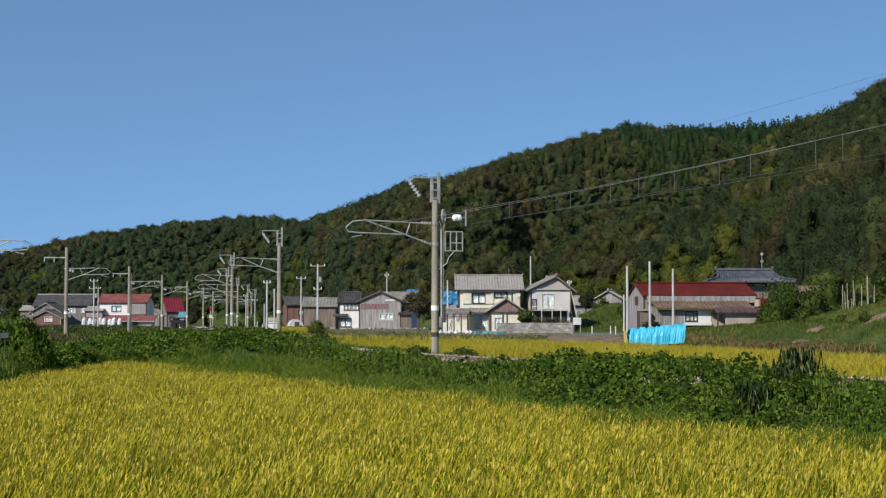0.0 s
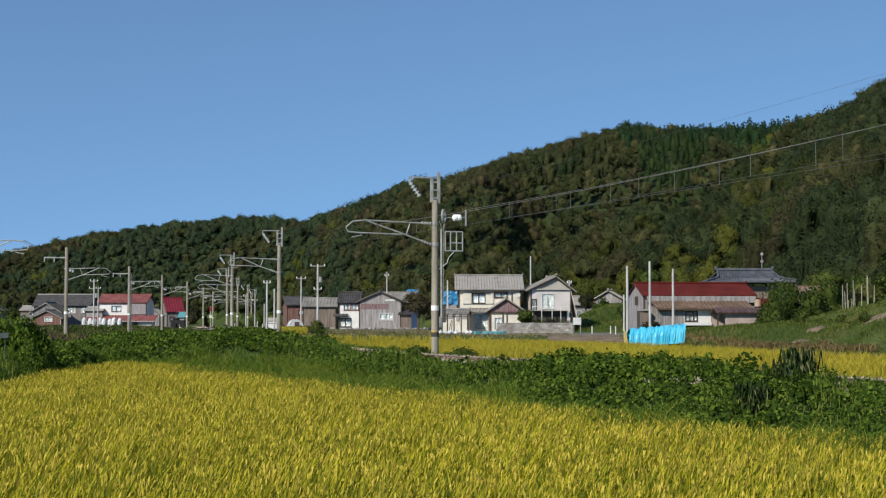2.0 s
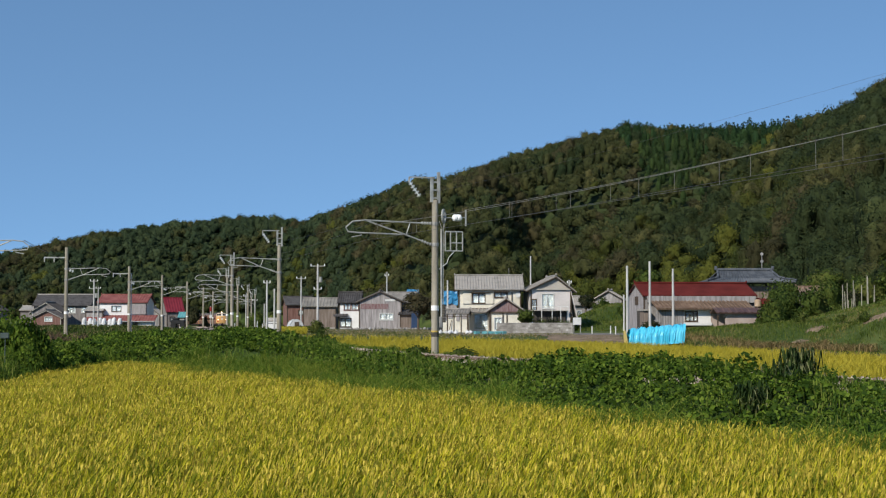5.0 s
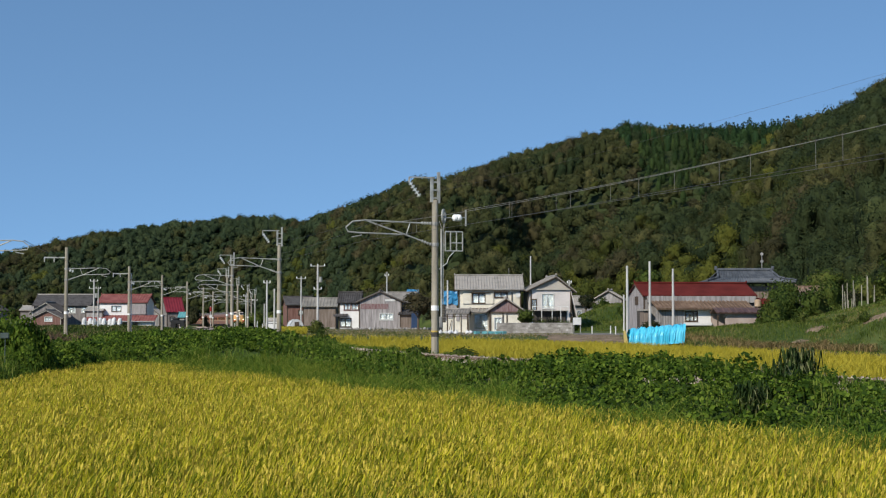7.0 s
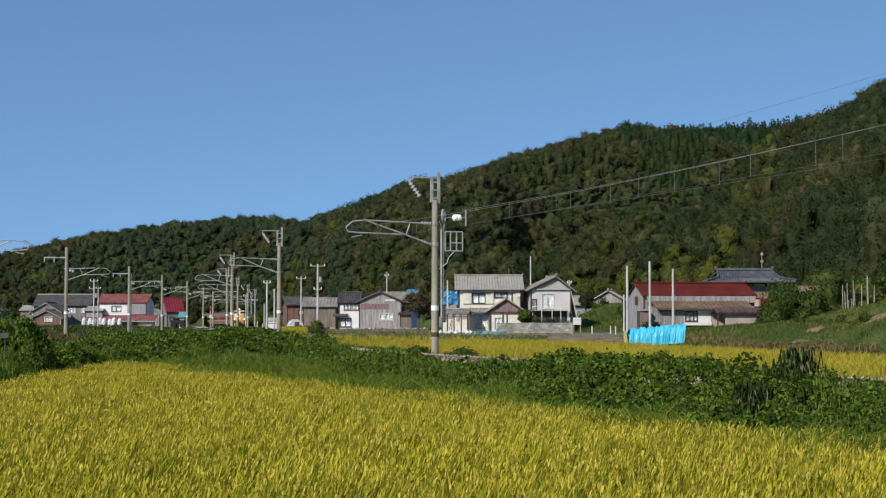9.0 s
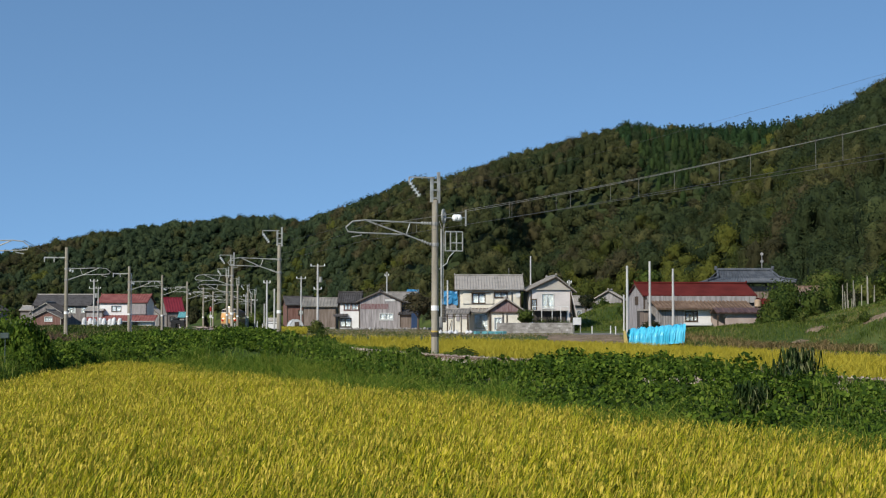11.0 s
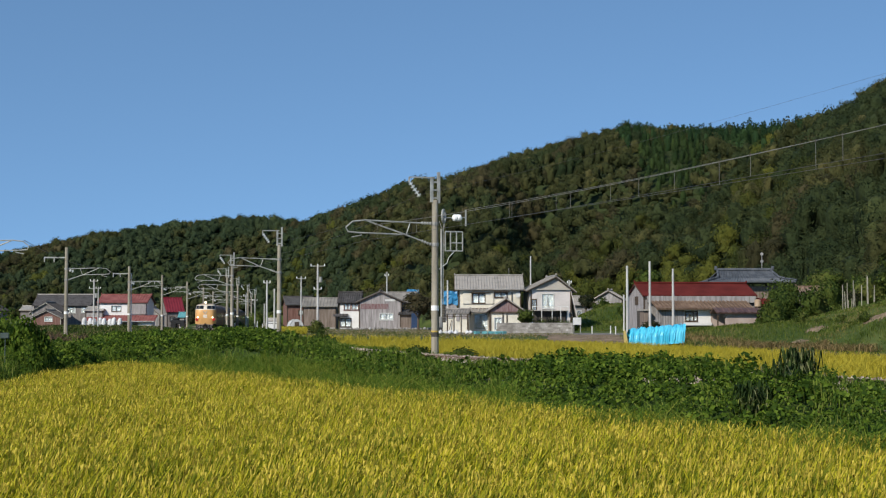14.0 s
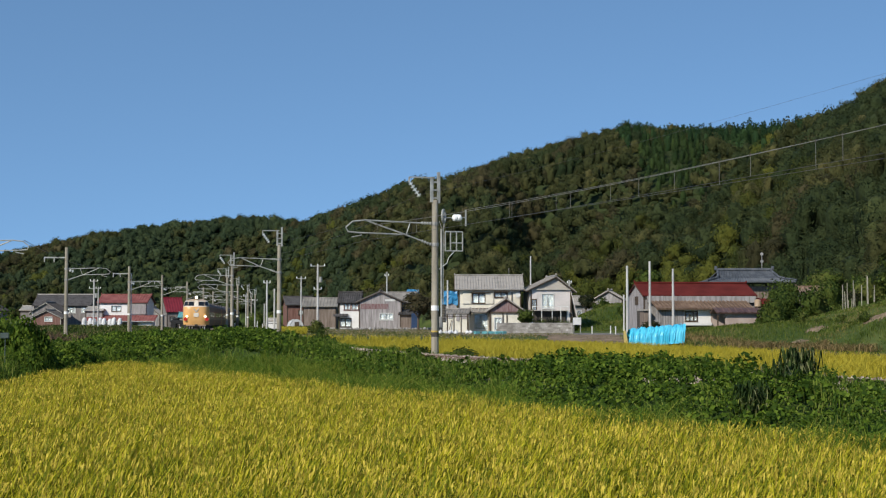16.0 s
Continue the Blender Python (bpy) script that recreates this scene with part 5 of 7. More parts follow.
M_BRIGHT_RED = mat("faded_red_roof", (0.20, 0.062, 0.056), (0.29, 0.115, 0.10), 0.7, 0.85, 0.1, 10)
M_MAROON = mat("maroon_roof", (0.14, 0.012, 0.02), (0.19, 0.02, 0.03), 0.7, 0.5, 0.1)
M_PALE_ROOF = mat("pale_sheet_roof", (0.34, 0.31, 0.27), (0.46, 0.43, 0.38), 0.7, 0.7, 0.1)
M_DARK_ROOF = mat("brown_porch_roof", (0.07, 0.04, 0.035), (0.13, 0.08, 0.07), 0.9, 0.5, 0.1)
M_TRIM = mat("white_trim", (0.48, 0.48, 0.46), (0.62, 0.62, 0.60), 2, 0.5, 0.02)
M_DARK_TRIM = mat("dark_timber_trim", (0.05, 0.035, 0.025), (0.1, 0.075, 0.055), 2, 0.7, 0.1)
M_GLASS = pane_glass("window_glass", (0.75, 0.82, 0.85))
M_CURTAIN = mat("net_curtain", (0.42, 0.42, 0.41), (0.6, 0.6, 0.58), 2, 0.9, 0.05, stretch=(6, 1, 0.2))
# dark colour that stands for shade inside rooms and openings
M_ROOM_SHADE = mat("room_and_recess_shade", (0.05, 0.045, 0.04), (0.09, 0.08, 0.07), 1, 0.9, 0)
M_BLUE_SHEET = mat("blue_tarpaulin", (0.02, 0.15, 0.32), (0.04, 0.22, 0.42), 0.8, 0.4, 0.3, 6)
M_CYAN_SHEET = mat("cyan_tarpaulin", (0.045, 0.43, 0.63), (0.10, 0.55, 0.75), 0.8, 0.4, 0.35, 6)
M_DEEP_BLUE = mat("faded_blue_sheet", (0.012, 0.03, 0.075), (0.025, 0.05, 0.11), 0.8, 0.5, 0.2, 6)
M_TEAL = mat("teal_sheet", (0.09, 0.28, 0.30), (0.15, 0.36, 0.38), 0.8, 0.5, 0.1)
M_BLOCK = mat("concrete_block", (0.19, 0.175, 0.155), (0.33, 0.31, 0.285), 0.9, 0.9, 0.3, single=0.35, c3=(0.50, 0.48, 0.45))
M_ASPHALT = mat("worn_asphalt", (0.13, 0.125, 0.12), (0.22, 0.21, 0.2), 0.5, 0.9, 0.2)
M_BLACK = mat("black_machine", (0.008, 0.008, 0.009), (0.02, 0.02, 0.022), 2, 0.5, 0.1)
M_RED_SIGN = mat("signal_red", (0.22, 0.015, 0.012), (0.30, 0.024, 0.018), 2, 0.5, 0.0)
M_VINYL = mat("white_vinyl_cover", (0.48, 0.48, 0.48), (0.68, 0.68, 0.68), 0.8, 0.45, 0.2)
M_STRAW = mat("yellow_sheet", (0.55, 0.42, 0.12), (0.66, 0.52, 0.2), 1, 0.6, 0.2)
M_STAKE = mat("pale_stakes", (0.24, 0.22, 0.17), (0.38, 0.35, 0.28), 2, 0.8, 0.2)


def wall_panel(u0, u1, z0, z1, thick, holes):
    """A wall in its own plane (u across, z up, thickness inward along +y) with real openings."""
    us = sorted({u0, u1, *[min(max(h[k], u0), u1) for h in holes for k in (0, 1)]})
    zs = sorted({z0, z1, *[min(max(h[k], z0), z1) for h in holes for k in (2, 3)]})
    solid = {(i, j) for i in range(len(us) - 1) for j in range(len(zs) - 1)
             if not any(h[0] <= (us[i] + us[i + 1]) / 2 <= h[1] and h[2] <= (zs[j] + zs[j + 1]) / 2 <= h[3] for h in holes)}
    bm = bmesh.new()
    grid = {}

    def at(i, j, k):
        if (i, j, k) not in grid:
            grid[i, j, k] = bm.verts.new((us[i], thick * k, zs[j]))
        return grid[i, j, k]

    for i, j in solid:
        bm.faces.new((at(i, j, 0), at(i + 1, j, 0), at(i + 1, j + 1, 0), at(i, j + 1, 0)))
        bm.faces.new((at(i, j + 1, 1), at(i + 1, j + 1, 1), at(i + 1, j, 1), at(i, j, 1)))
        for di, dj, p, q in ((-1, 0, (0, 0), (0, 1)), (1, 0, (1, 1), (1, 0)), (0, -1, (1, 0), (0, 0)), (0, 1, (0, 1), (1, 1))):
            if (i + di, j + dj) not in solid:
                bm.faces.new((at(i + p[0], j + p[1], 0), at(i + q[0], j + q[1], 0), at(i + q[0], j + q[1], 1), at(i + p[0], j + p[1], 1)))
    return bm


def transform(bm, m):
    bmesh.ops.transform(bm, matrix=m, verts=bm.verts[:])
    return bm


def window(parent, m, u, z, w, h, frame_mat, curtain=True, bars=1, name="window"):
    """A framed window in an opening of a wall; m takes the wall's plane to the house."""
    ob = new(name)
    ob.parent = parent
    ob.matrix_basis = m @ Matrix.Translation((u, 0, z))
    f = 0.07
    bm = bmesh.new()
    box(bm, -w / 2 - 0.03, w / 2 + 0.03, -0.05, 0.08, h / 2 - f, h / 2 + 0.03)
    box(bm, -w / 2 - 0.03, w / 2 + 0.03, -0.05, 0.08, -h / 2 - 0.03, -h / 2 + f)
    for s in (-1, 1):
        box(bm, s * w / 2 - f * (s > 0) - 0.03 * (s < 0), s * w / 2 + f * (s < 0) + 0.03 * (s > 0), -0.05, 0.08, -h / 2 + f, h / 2 - f)
    for i in range(bars):
        x = -w / 2 + w * (i + 1) / (bars + 1)
        box(bm, x - 0.03, x + 0.03, -0.03, 0.06, -h / 2 + f, h / 2 - f)
    part("window_frame", bm, frame_mat, ob)
    for i in range(bars + 1):
        a, b = -w / 2 + w * i / (bars + 1), -w / 2 + w * (i + 1) / (bars + 1)
        pane = part("pane", slab(a + 0.04, b - 0.04, 0.03, 0.045, -h / 2 + f, h / 2 - f), M_GLASS, ob)
        pane.visible_shadow = False
    part("window_sill", slab(-w / 2 - 0.08, w / 2 + 0.08, -0.1, -0.01, -h / 2 - 0.09, -h / 2 - 0.035), frame_mat, ob)
    if curtain:
        bm = bmesh.new()
        n = 12
        for side in (-1, 1):
            rows = []
            for i in range(n + 1):
                x = side * (w / 2 - 0.05 - (w * 0.42) * i / n)
                y = 0.16 + 0.025 * math.sin(i * 2.1)
                rows.append((bm.verts.new((x, y, -h / 2 + 0.03)), bm.verts.new((x, y, h / 2 - 0.02))))
            for a, b in zip(rows, rows[1:]):
                bm.faces.new((a[0], b[0], b[1], a[1]))
        part("curtain", bm, M_CURTAIN, ob)
    return ob


def roof_slope(parent, ridge_a, ridge_b, eave_a, eave_b, material, thick=0.12, pitch=0.42, name="roof", rib=0.06):
    """A roof plane between ridge and eave lines, with raised tile courses running down it."""
    ra, rb, ea, eb = (Vector(p) for p in (ridge_a, ridge_b, eave_a, eave_b))
    n = (rb - ra).cross(ea - ra).normalized()
    if n.z < 0:
        n = -n
    bm = bmesh.new()
    k = max(2, int((eb - ea).length / (pitch or 1)))
    prof = [(0.0, 0.0)]
    if pitch:
        for i in range(k):
            u, w = (i + 0.5) / k, 0.5 / k
            prof += [(u - w * 0.5, 0.0), (u - w * 0.25, rib), (u + w * 0.25, rib), (u + w * 0.5, 0.0)]
    prof.append((1.0, 0.0))
    hi = [[bm.verts.new(a.lerp(b, u) + n * h) for u, h in prof] for a, b in ((ra, rb), (ea, eb))]
    lo = [[bm.verts.new(a.lerp(b, u) - n * thick) for u, h in prof] for a, b in ((ra, rb), (ea, eb))]
    last = len(prof) - 1
    for i in range(last):
        bm.faces.new((hi[0][i], hi[0][i + 1], hi[1][i + 1], hi[1][i]))
        bm.faces.new((lo[0][i + 1], lo[0][i], lo[1][i], lo[1][i + 1]))
        for r in (0, 1):
            bm.faces.new((hi[r][i], lo[r][i], lo[r][i + 1], hi[r][i + 1]))
    for i in (0, last):
        bm.faces.new((hi[0][i], hi[1][i], lo[1][i], lo[0][i]))
    return part(name, bm, material, parent)


def house(label, x, y, z, w, d, eave, rise, rot=0, ridge_dir="x", over=0.55, wall=None, roof=None, wins=(), gable=None, name="house", category="house", pitch=0.32,
          trim=None, off=0.0, cap=True, base=0.0, group="village houses", side_wall=None, ridge_mat=None):
    """A gabled building on its base centre. wins: (side, u, z centre, width, height, frame, bars). off shifts the ridge sideways."""
    h = thing(name, pose(x, y, z, 0, 0, rot), label, category, group)
    T = 0.14
    wall, gable, trim = wall or M_WHITE, gable or wall or M_WHITE, trim or M_DARK_TRIM
    planes = {"front": (Matrix.Translation((0, -d / 2, 0)), w), "back": (Matrix.Translation((0, d / 2, 0)) @ Matrix.Rotation(math.pi, 4, "Z"), w),
              "left": (Matrix.Translation((-w / 2, 0, 0)) @ Matrix.Rotation(-math.pi / 2, 4, "Z"), d), "right": (Matrix.Translation((w / 2, 0, 0)) @ Matrix.Rotation(math.pi / 2, 4, "Z"), d)}
    for side, (m, length) in planes.items():
        inset = T if side in ("left", "right") else 0
        holes = [(u - ww / 2, u + ww / 2, zc - hh / 2, zc + hh / 2) for s, u, zc, ww, hh, *_ in wins if s == side]
        bm = transform(wall_panel(-length / 2 + inset, length / 2 - inset, base - 0.5, eave, T, holes), m)
        ends = ridge_dir == "x" and side in ("left", "right") or ridge_dir == "y" and side in ("front", "back")
        part("wall", bm, gable if ends else (side_wall or wall), h)
        if ends:
            bm = bmesh.new()
            o = off if side in ("front", "right") else -off
            tri = [(-length / 2, eave + 0.001), (length / 2, eave + 0.001), (o, eave + rise)]
            f = [bm.verts.new((u, 0.002, zz)) for u, zz in tri]
            g = [bm.verts.new((u, T, zz)) for u, zz in tri]
            bm.faces.new(f)
            bm.faces.new(g[::-1])
            for i in range(3):
                bm.faces.new((f[i], g[i], g[(i + 1) % 3], f[(i + 1) % 3]))
            part("gable", transform(bm, m), gable, h)
    for s in (-1, 1):
        part("corner_board", slab(s * w / 2 - 0.07, s * w / 2 + 0.07, -d / 2 - 0.05, -d / 2 + 0.06, base - 0.3, eave - 0.02), trim, h)
    if ridge_dir == "x":
        # dark board added to draw the line of shade below the eaves
        part("eave_shade_board", slab(-w / 2 - 0.1, w / 2 + 0.1, -d / 2 - over * 0.55, -d / 2 - 0.06, eave - 0.3, eave - 0.24), trim, h)
    part("foundation", slab(-w / 2 - 0.03, w / 2 + 0.03, -d / 2 - 0.03, -d / 2 + 0.02, base - 0.5, base + 0.16), M_BLOCK, h)
    part("inner_floor", slab(-w / 2 + T, w / 2 - T, -d / 2 + T, d / 2 - T, -0.1, 0.02), M_ROOM_SHADE, h)
    part("inner_wall", slab(-w / 2 + T + 0.05, w / 2 - T - 0.05, -0.05, 0.05, 0.02, eave), M_ROOM_SHADE, h)
    for s, u, zc, ww, hh, fm, bars in wins:
        window(h, planes[s][0], u, zc, ww, hh, fm, bars=bars, curtain=(bars > 0))
    half, length = (d / 2, w) if ridge_dir == "x" else (w / 2, d)
    for s in (-1, 1):
        run_ = half - s * off
        k = (run_ + over) / run_
        drop = rise * k
        e, r0, zz = s * (half + over), off, eave + rise + 0.13
        a, b = -length / 2 - over * 0.7, length / 2 + over * 0.7
        if ridge_dir == "x":
            pts = [(a, r0, zz), (b, r0, zz), (a, e, zz - drop), (b, e, zz - drop)]
        else:
            pts = [(r0, a, zz), (r0, b, zz), (e, a, zz - drop), (e, b, zz - drop)]
        roof_slope(h, *pts, roof or M_TILE_GREY, pitch=pitch)
        # barge boards at both gables
        for q in (0, 1):
            p1, p2 = Vector(pts[q]), Vector(pts[q + 2])
            part("barge_board", tube([p1 - Vector((0, 0, 0.16)), p2 - Vector((0, 0, 0.16))], 0.06, 4), trim, h)
    if cap:
        a, b = -length / 2 - over * 0.7, length / 2 + over * 0.7
        bm = slab(a, b, -0.14, 0.14, -0.02, 0.16, 0.05)
        m = Matrix.Translation((0, off, eave + rise + 0.12)) if ridge_dir == "x" else Matrix.Translation((off, 0, eave + rise + 0.12)) @ Matrix.Rotation(math.pi / 2, 4, "Z")
        part("ridge_cap", transform(bm, m), ridge_mat or roof or M_TILE_GREY, h)
        for q in (a, b):
            bm = slab(q - 0.06, q + 0.06, -0.13, 0.13, 0.04, 0.30, 0.04)
            part("ridge_end_tile", transform(bm, m), roof or M_TILE_GREY, h)
    return h


def lean_to(parent, x0, x1, y0, y1, z0, z1, material, name="lower_roof", pitch=0.42):
    """A roof falling from y1 (high) to y0 (low)."""
    return roof_slope(parent, (x0, y1, z1), (x1, y1, z1), (x0, y0, z0), (x1, y0, z0), material, pitch=pitch, name=name)


def utility_pole(x, y, z, tall, r=0.13, arms=(), label="slim grey concrete utility pole", box_at=None, turn=0):
    p = thing("utility_pole", pose(x, y, z, 0, 0, turn), label, "utility pole", "utility poles")
    bm = bmesh.new()
    rod(bm, (0, 0, -0.5), (0, 0, tall), r, r * 0.75, 10)
    part("pole", bm, M_POLE_GREY, p)
    for zz, w in arms:
        part("crossarm", slab(-w / 2, w / 2, -0.06, 0.06, tall + zz - 0.05, tall + zz + 0.05), M_STEEL, p)
        for u in (-0.46, 0.0, 0.46):
            bm = bmesh.new()
            rod(bm, (u * w, 0, tall + zz + 0.05), (u * w, 0, tall + zz + 0.3), 0.07, 0.045, 8)
            part("insulator", bm, M_PORCELAIN, p)
    if box_at:
        bm = bmesh.new()
        rod(bm, (0.36, 0, tall + box_at - 0.4), (0.36, 0, tall + box_at + 0.3), 0.22, seg=10)
        part("transformer", bm, M_STEEL, p)
    return p


def tree(x, y, z, r, tall, seed, material, label, category="tree", trunk=True, n=900, leaf=0.13):
    rng = np.random.default_rng(seed)
    t = thing(category.replace(" ", "_"), pose(x, y, z), label, category)
    lift = tall - 1.65 * r if trunk else -0.25 * r
    if trunk:
        bm = bmesh.new()
        rod(bm, (0, 0, -0.3), (0.05, 0, max(lift, 0.3) + 0.3 * r), 0.07 * r, 0.05 * r, 8)
        for i in range(5):
            a = i * 1.26 + seed
            rod(bm, (0.03, 0, max(lift, 0.2) + 0.1 * r), (math.cos(a) * r * 0.5, math.sin(a) * r * 0.5, max(lift, 0.2) + r * (0.6 + 0.1 * i)), 0.035 * r, 0.012 * r, 6)
        part("trunk", bm, M_BARK, t)
    cs = crown_lobes(rng, 10)
    p, q = crown_points(rng, int(n * 0.75), cs)
    q = q + rng.normal(size=q.shape) * 0.5
    v, f = leaves(rng, p, q, leaf)
    s = np.array([r, r, r * (1.0 if trunk else tall / (1.5 * r))])
    link_mesh("crown", raw("crown", v * s + np.array([0, 0, lift]), f), material, t)
    hv, hf = crown_hull(cs, 0.7)
    body = link_mesh("inner_crown", raw("inner_crown", hv * s + np.array([0, 0, lift]), hf), material, t)
    body.data.shade_smooth()
    return t


# ---- the village ----
def gable_plate(half, z, rise, y):
    """A triangular board, 5 cm thick."""
    bm = bmesh.new()
    front = [bm.verts.new(p) for p in ((-half, y, z), (half, y, z), (half, y, z + 0.25), (0, y, z + 0.25 + rise), (-half, y, z + 0.25))]
    back = [bm.verts.new(v.co + Vector((0, 0.05, 0))) for v in front]
    bm.faces.new(front)
    bm.faces.new(back[::-1])
    for i in range(5):
        j = (i + 1) % 5
        bm.faces.new((front[j], front[i], back[i], back[j]))
    return bm


def vinyl_tunnel(x, y, z):
    """A small hooped shelter under milky vinyl."""
    t = thing("vinyl_tunnel", pose(x, y, z, 0, 0, 14), "small hooped shelter covered in milky white vinyl", "greenhouse")
    bm = bmesh.new()
    rings = []
    for i in range(7):
        yy = -1.6 + i * 0.53
        rings.append([bm.verts.new((1.1 * math.cos(math.pi * j / 10), yy, (1.65 + 0.05 * (i % 2)) * math.sin(math.pi * j / 10) ** 0.75)) for j in range(11)])
    for a, b in zip(rings, rings[1:]):
        for j in range(10):
            bm.faces.new((a[j], a[j + 1], b[j + 1], b[j]))
    bm.faces.new(rings[0])
    bm.faces.new(rings[-1][::-1])
    part("cover", bm, M_VINYL, t, smooth=False)
    for yy in (-1.63, -0.6, 0.5, 1.6):
        part("hoop", tube([(1.12 * math.cos(math.pi * j / 10), yy, 1.7 * math.sin(math.pi * j / 10) ** 0.75) for j in range(11)], 0.025, 5), M_STEEL, t)
    part("door_flap", slab(-0.35, 0.35, -1.68, -1.65, 0, 1.3), M_DARK_TRIM, t)


def village():
    T, D = M_TRIM, M_DARK_TRIM
    # two-storey cream house with its porch and side wing
    h = house("two-storey cream house with grey tiled roof beside a block wall", 5.40, 174, -0.1, 7.2, 6.4, 5.25, 1.42, 0, "x", 0.62, M_IVORY, M_TILE_GREY,
              [("front", -1.25, 4.05, 1.5, 1.15, D, 1), ("front", 1.35, 4.45, 1.5, 0.55, D, 1), ("front", -1.0, 1.35, 1.6, 1.9, T, 1)])
    lean_to(h, -2.3, 0.7, -4.3, -3.2, 2.5, 2.85, M_TILE_GREY, "porch_roof")
    part("dish_aerial", transform(rod(bmesh.new(), (0, 0, 0), (0, 0.1, 0), 0.3, 0.18, 12), Matrix.Translation((3.3, -3.35, 4.45))), M_TRIM, h, "white satellite dish")
    part("tv_aerial", tube([(2.4, 0, 6.6), (2.4, 0, 7.7)], 0.03), M_STEEL_DARK, h)
    part("gutter", tube([(-3.9, -3.68, 5.08), (3.9, -3.68, 5.08)], 0.05), M_DARK_TRIM, h)
    for x in (-3.5, -2.35, -0.05, 0.85, 2.2, 3.5):
        part("timber_post", slab(x - 0.06, x + 0.06, -3.27, -3.2, 0.1, 2.7), M_DARK_TRIM, h)
    # shaded recesses of the ground floor, put in as dark slabs
    for x0, x1, z0, z1 in ((-3.4, -2.5, 0.35, 2.3), (1.0, 2.05, 0.3, 2.2)):
        part("veranda_recess", slab(x0, x1, -3.26, -3.2, z0, z1), M_BROWNWOOD, h, "dark timber slab standing for a shaded veranda recess")
    part("floor_band", slab(-3.6, 3.6, -3.28, -3.2, 2.72, 2.92), M_DARK_TRIM, h, "dark timber band between the storeys")
    part("shutter_box", slab(-0.45, 0.45, -3.36, -3.2, 3.45, 4.65), M_IVORY, h)
    part("shutter_box", slab(-3.1, -2.1, -3.36, -3.2, 3.45, 4.65), M_IVORY, h)
    part("window_hood", slab(-2.2, 0.0, -3.62, -3.2, 4.72, 4.8), M_DARK_TRIM, h)
    part("window_hood", slab(0.5, 2.3, -3.62, -3.2, 4.8, 4.88), M_DARK_TRIM, h)
    for x in (-3.55, 2.6):
        part("downpipe", tube([(x, -3.3, 4.8), (x, -3.3, 0.1)], 0.045), M_DARK_TRIM, h)
    wing = house("entrance wing with brown boarded gable and grey roof", 7.15, 168.6, -0.1, 3.7, 3.6, 2.7, 1.2, 0, "y", 0.5, M_IVORY, M_TILE_GREY, [("front", -0.9, 1.1, 0.9, 1.5, T, 1)])
    part("gable_boards", gable_plate(1.8, 2.45, 1.1, -1.86), M_STAINED, wing, "reddish boarded gable")
    # the shade under the eaves is put in as a dark strip
    part("eave_shade", slab(-1.75, 1.75, -1.98, -1.87, 2.3, 2.5), M_DARK_TRIM, wing, "dark strip standing for the shade under the eaves")
    for x in (-1.75, -0.35, 0.1, 1.75):
        part("timber_post", slab(x - 0.06, x + 0.06, -1.88, -1.81, -0.1, 2.35), M_DARK_TRIM, wing)
    o = house("low ivory outhouse with boards for ragged shade below its eaves", 1.5, 169.2, -0.1, 3.0, 3.0, 2.25, 0.4, -6, "x", 0.2, M_IVORY, M_TILE_GREY, [], category="outhouse")
    # uneven grey boards imitate the jagged shade above the pale panels
    for x, w, z0, z1 in ((-1.15, 0.42, 1.55, 2.3), (-0.5, 0.5, 1.75, 2.35), (0.35, 0.36, 1.45, 2.3), (1.1, 0.55, 1.7, 2.32)):
        part("ragged_shade_board", slab(x - w / 2, x + w / 2, -1.60, -1.54, z0, z1), M_GREYWOOD, o, "grey board standing for jagged shade below the eaves")
    for x in (-1.45, -0.85, -0.1, 0.72, 1.45):
        part("timber_post", slab(x - 0.05, x + 0.05, -1.57, -1.51, 0.0, 2.2), M_DARK_TRIM, o)
    part("prop", tube([(-0.7, -1.9, 0.0), (-0.35, -1.62, 1.5)], 0.04, 6), M_DARK_TRIM, o, "leaning dark prop")
    # white gabled house with an open undercroft
    h = house("white gabled house with balcony and open ground floor", 12.2, 173, -0.1, 4.6, 7.0, 5.15, 1.35, 4, "y", 0.65, M_PINKWHITE, M_TILE_GREY,
              [("front", -0.35, 3.75, 1.45, 1.7, T, 1), ("front", -1.95, 3.3, 0.6, 1.3, D, 0)], off=0.55, pitch=0.32)
    part("balcony_rail", slab(-2.3, 1.9, -4.45, -4.4, 3.08, 3.16), M_TRIM, h)
    for x in (-2.25, -1.2, 0, 1.0, 1.85):
        part("balcony_post", slab(x - 0.04, x + 0.04, -4.46, -4.39, 0.0, 3.08), M_TRIM, h)
    part("balcony_floor", slab(-2.3, 1.9, -4.38, -3.6, 2.6, 2.7), M_PALE_ROOF, h)
    part("gable_boards", slab(-2.4, 2.4, -3.75, -3.52, 5.02, 5.16), M_PALE_ROOF, h)
    bm = bmesh.new()
    tri = [(-2.3, 5.17), (2.3, 5.17), (0.55, 6.42)]
    fr, bk = [bm.verts.new((x, -3.57, z)) for x, z in tri], [bm.verts.new((x, -3.505, z)) for x, z in tri]
    bm.faces.new(fr)
    bm.faces.new(bk[::-1])
    for i in range(3):
        bm.faces.new((fr[i], bk[i], bk[(i + 1) % 3], fr[(i + 1) % 3]))
    part("gable_panel", bm, M_PALE_ROOF, h, "greyish gable cladding")
    # dark sheet in place of the shade under the balcony
    part("undercroft_shade", slab(-2.2, 1.8, -3.59, -3.505, 0.0, 2.6), M_ROOM_SHADE, h, "dark sheet standing for shade in the open ground floor")
    bm = bmesh.new()
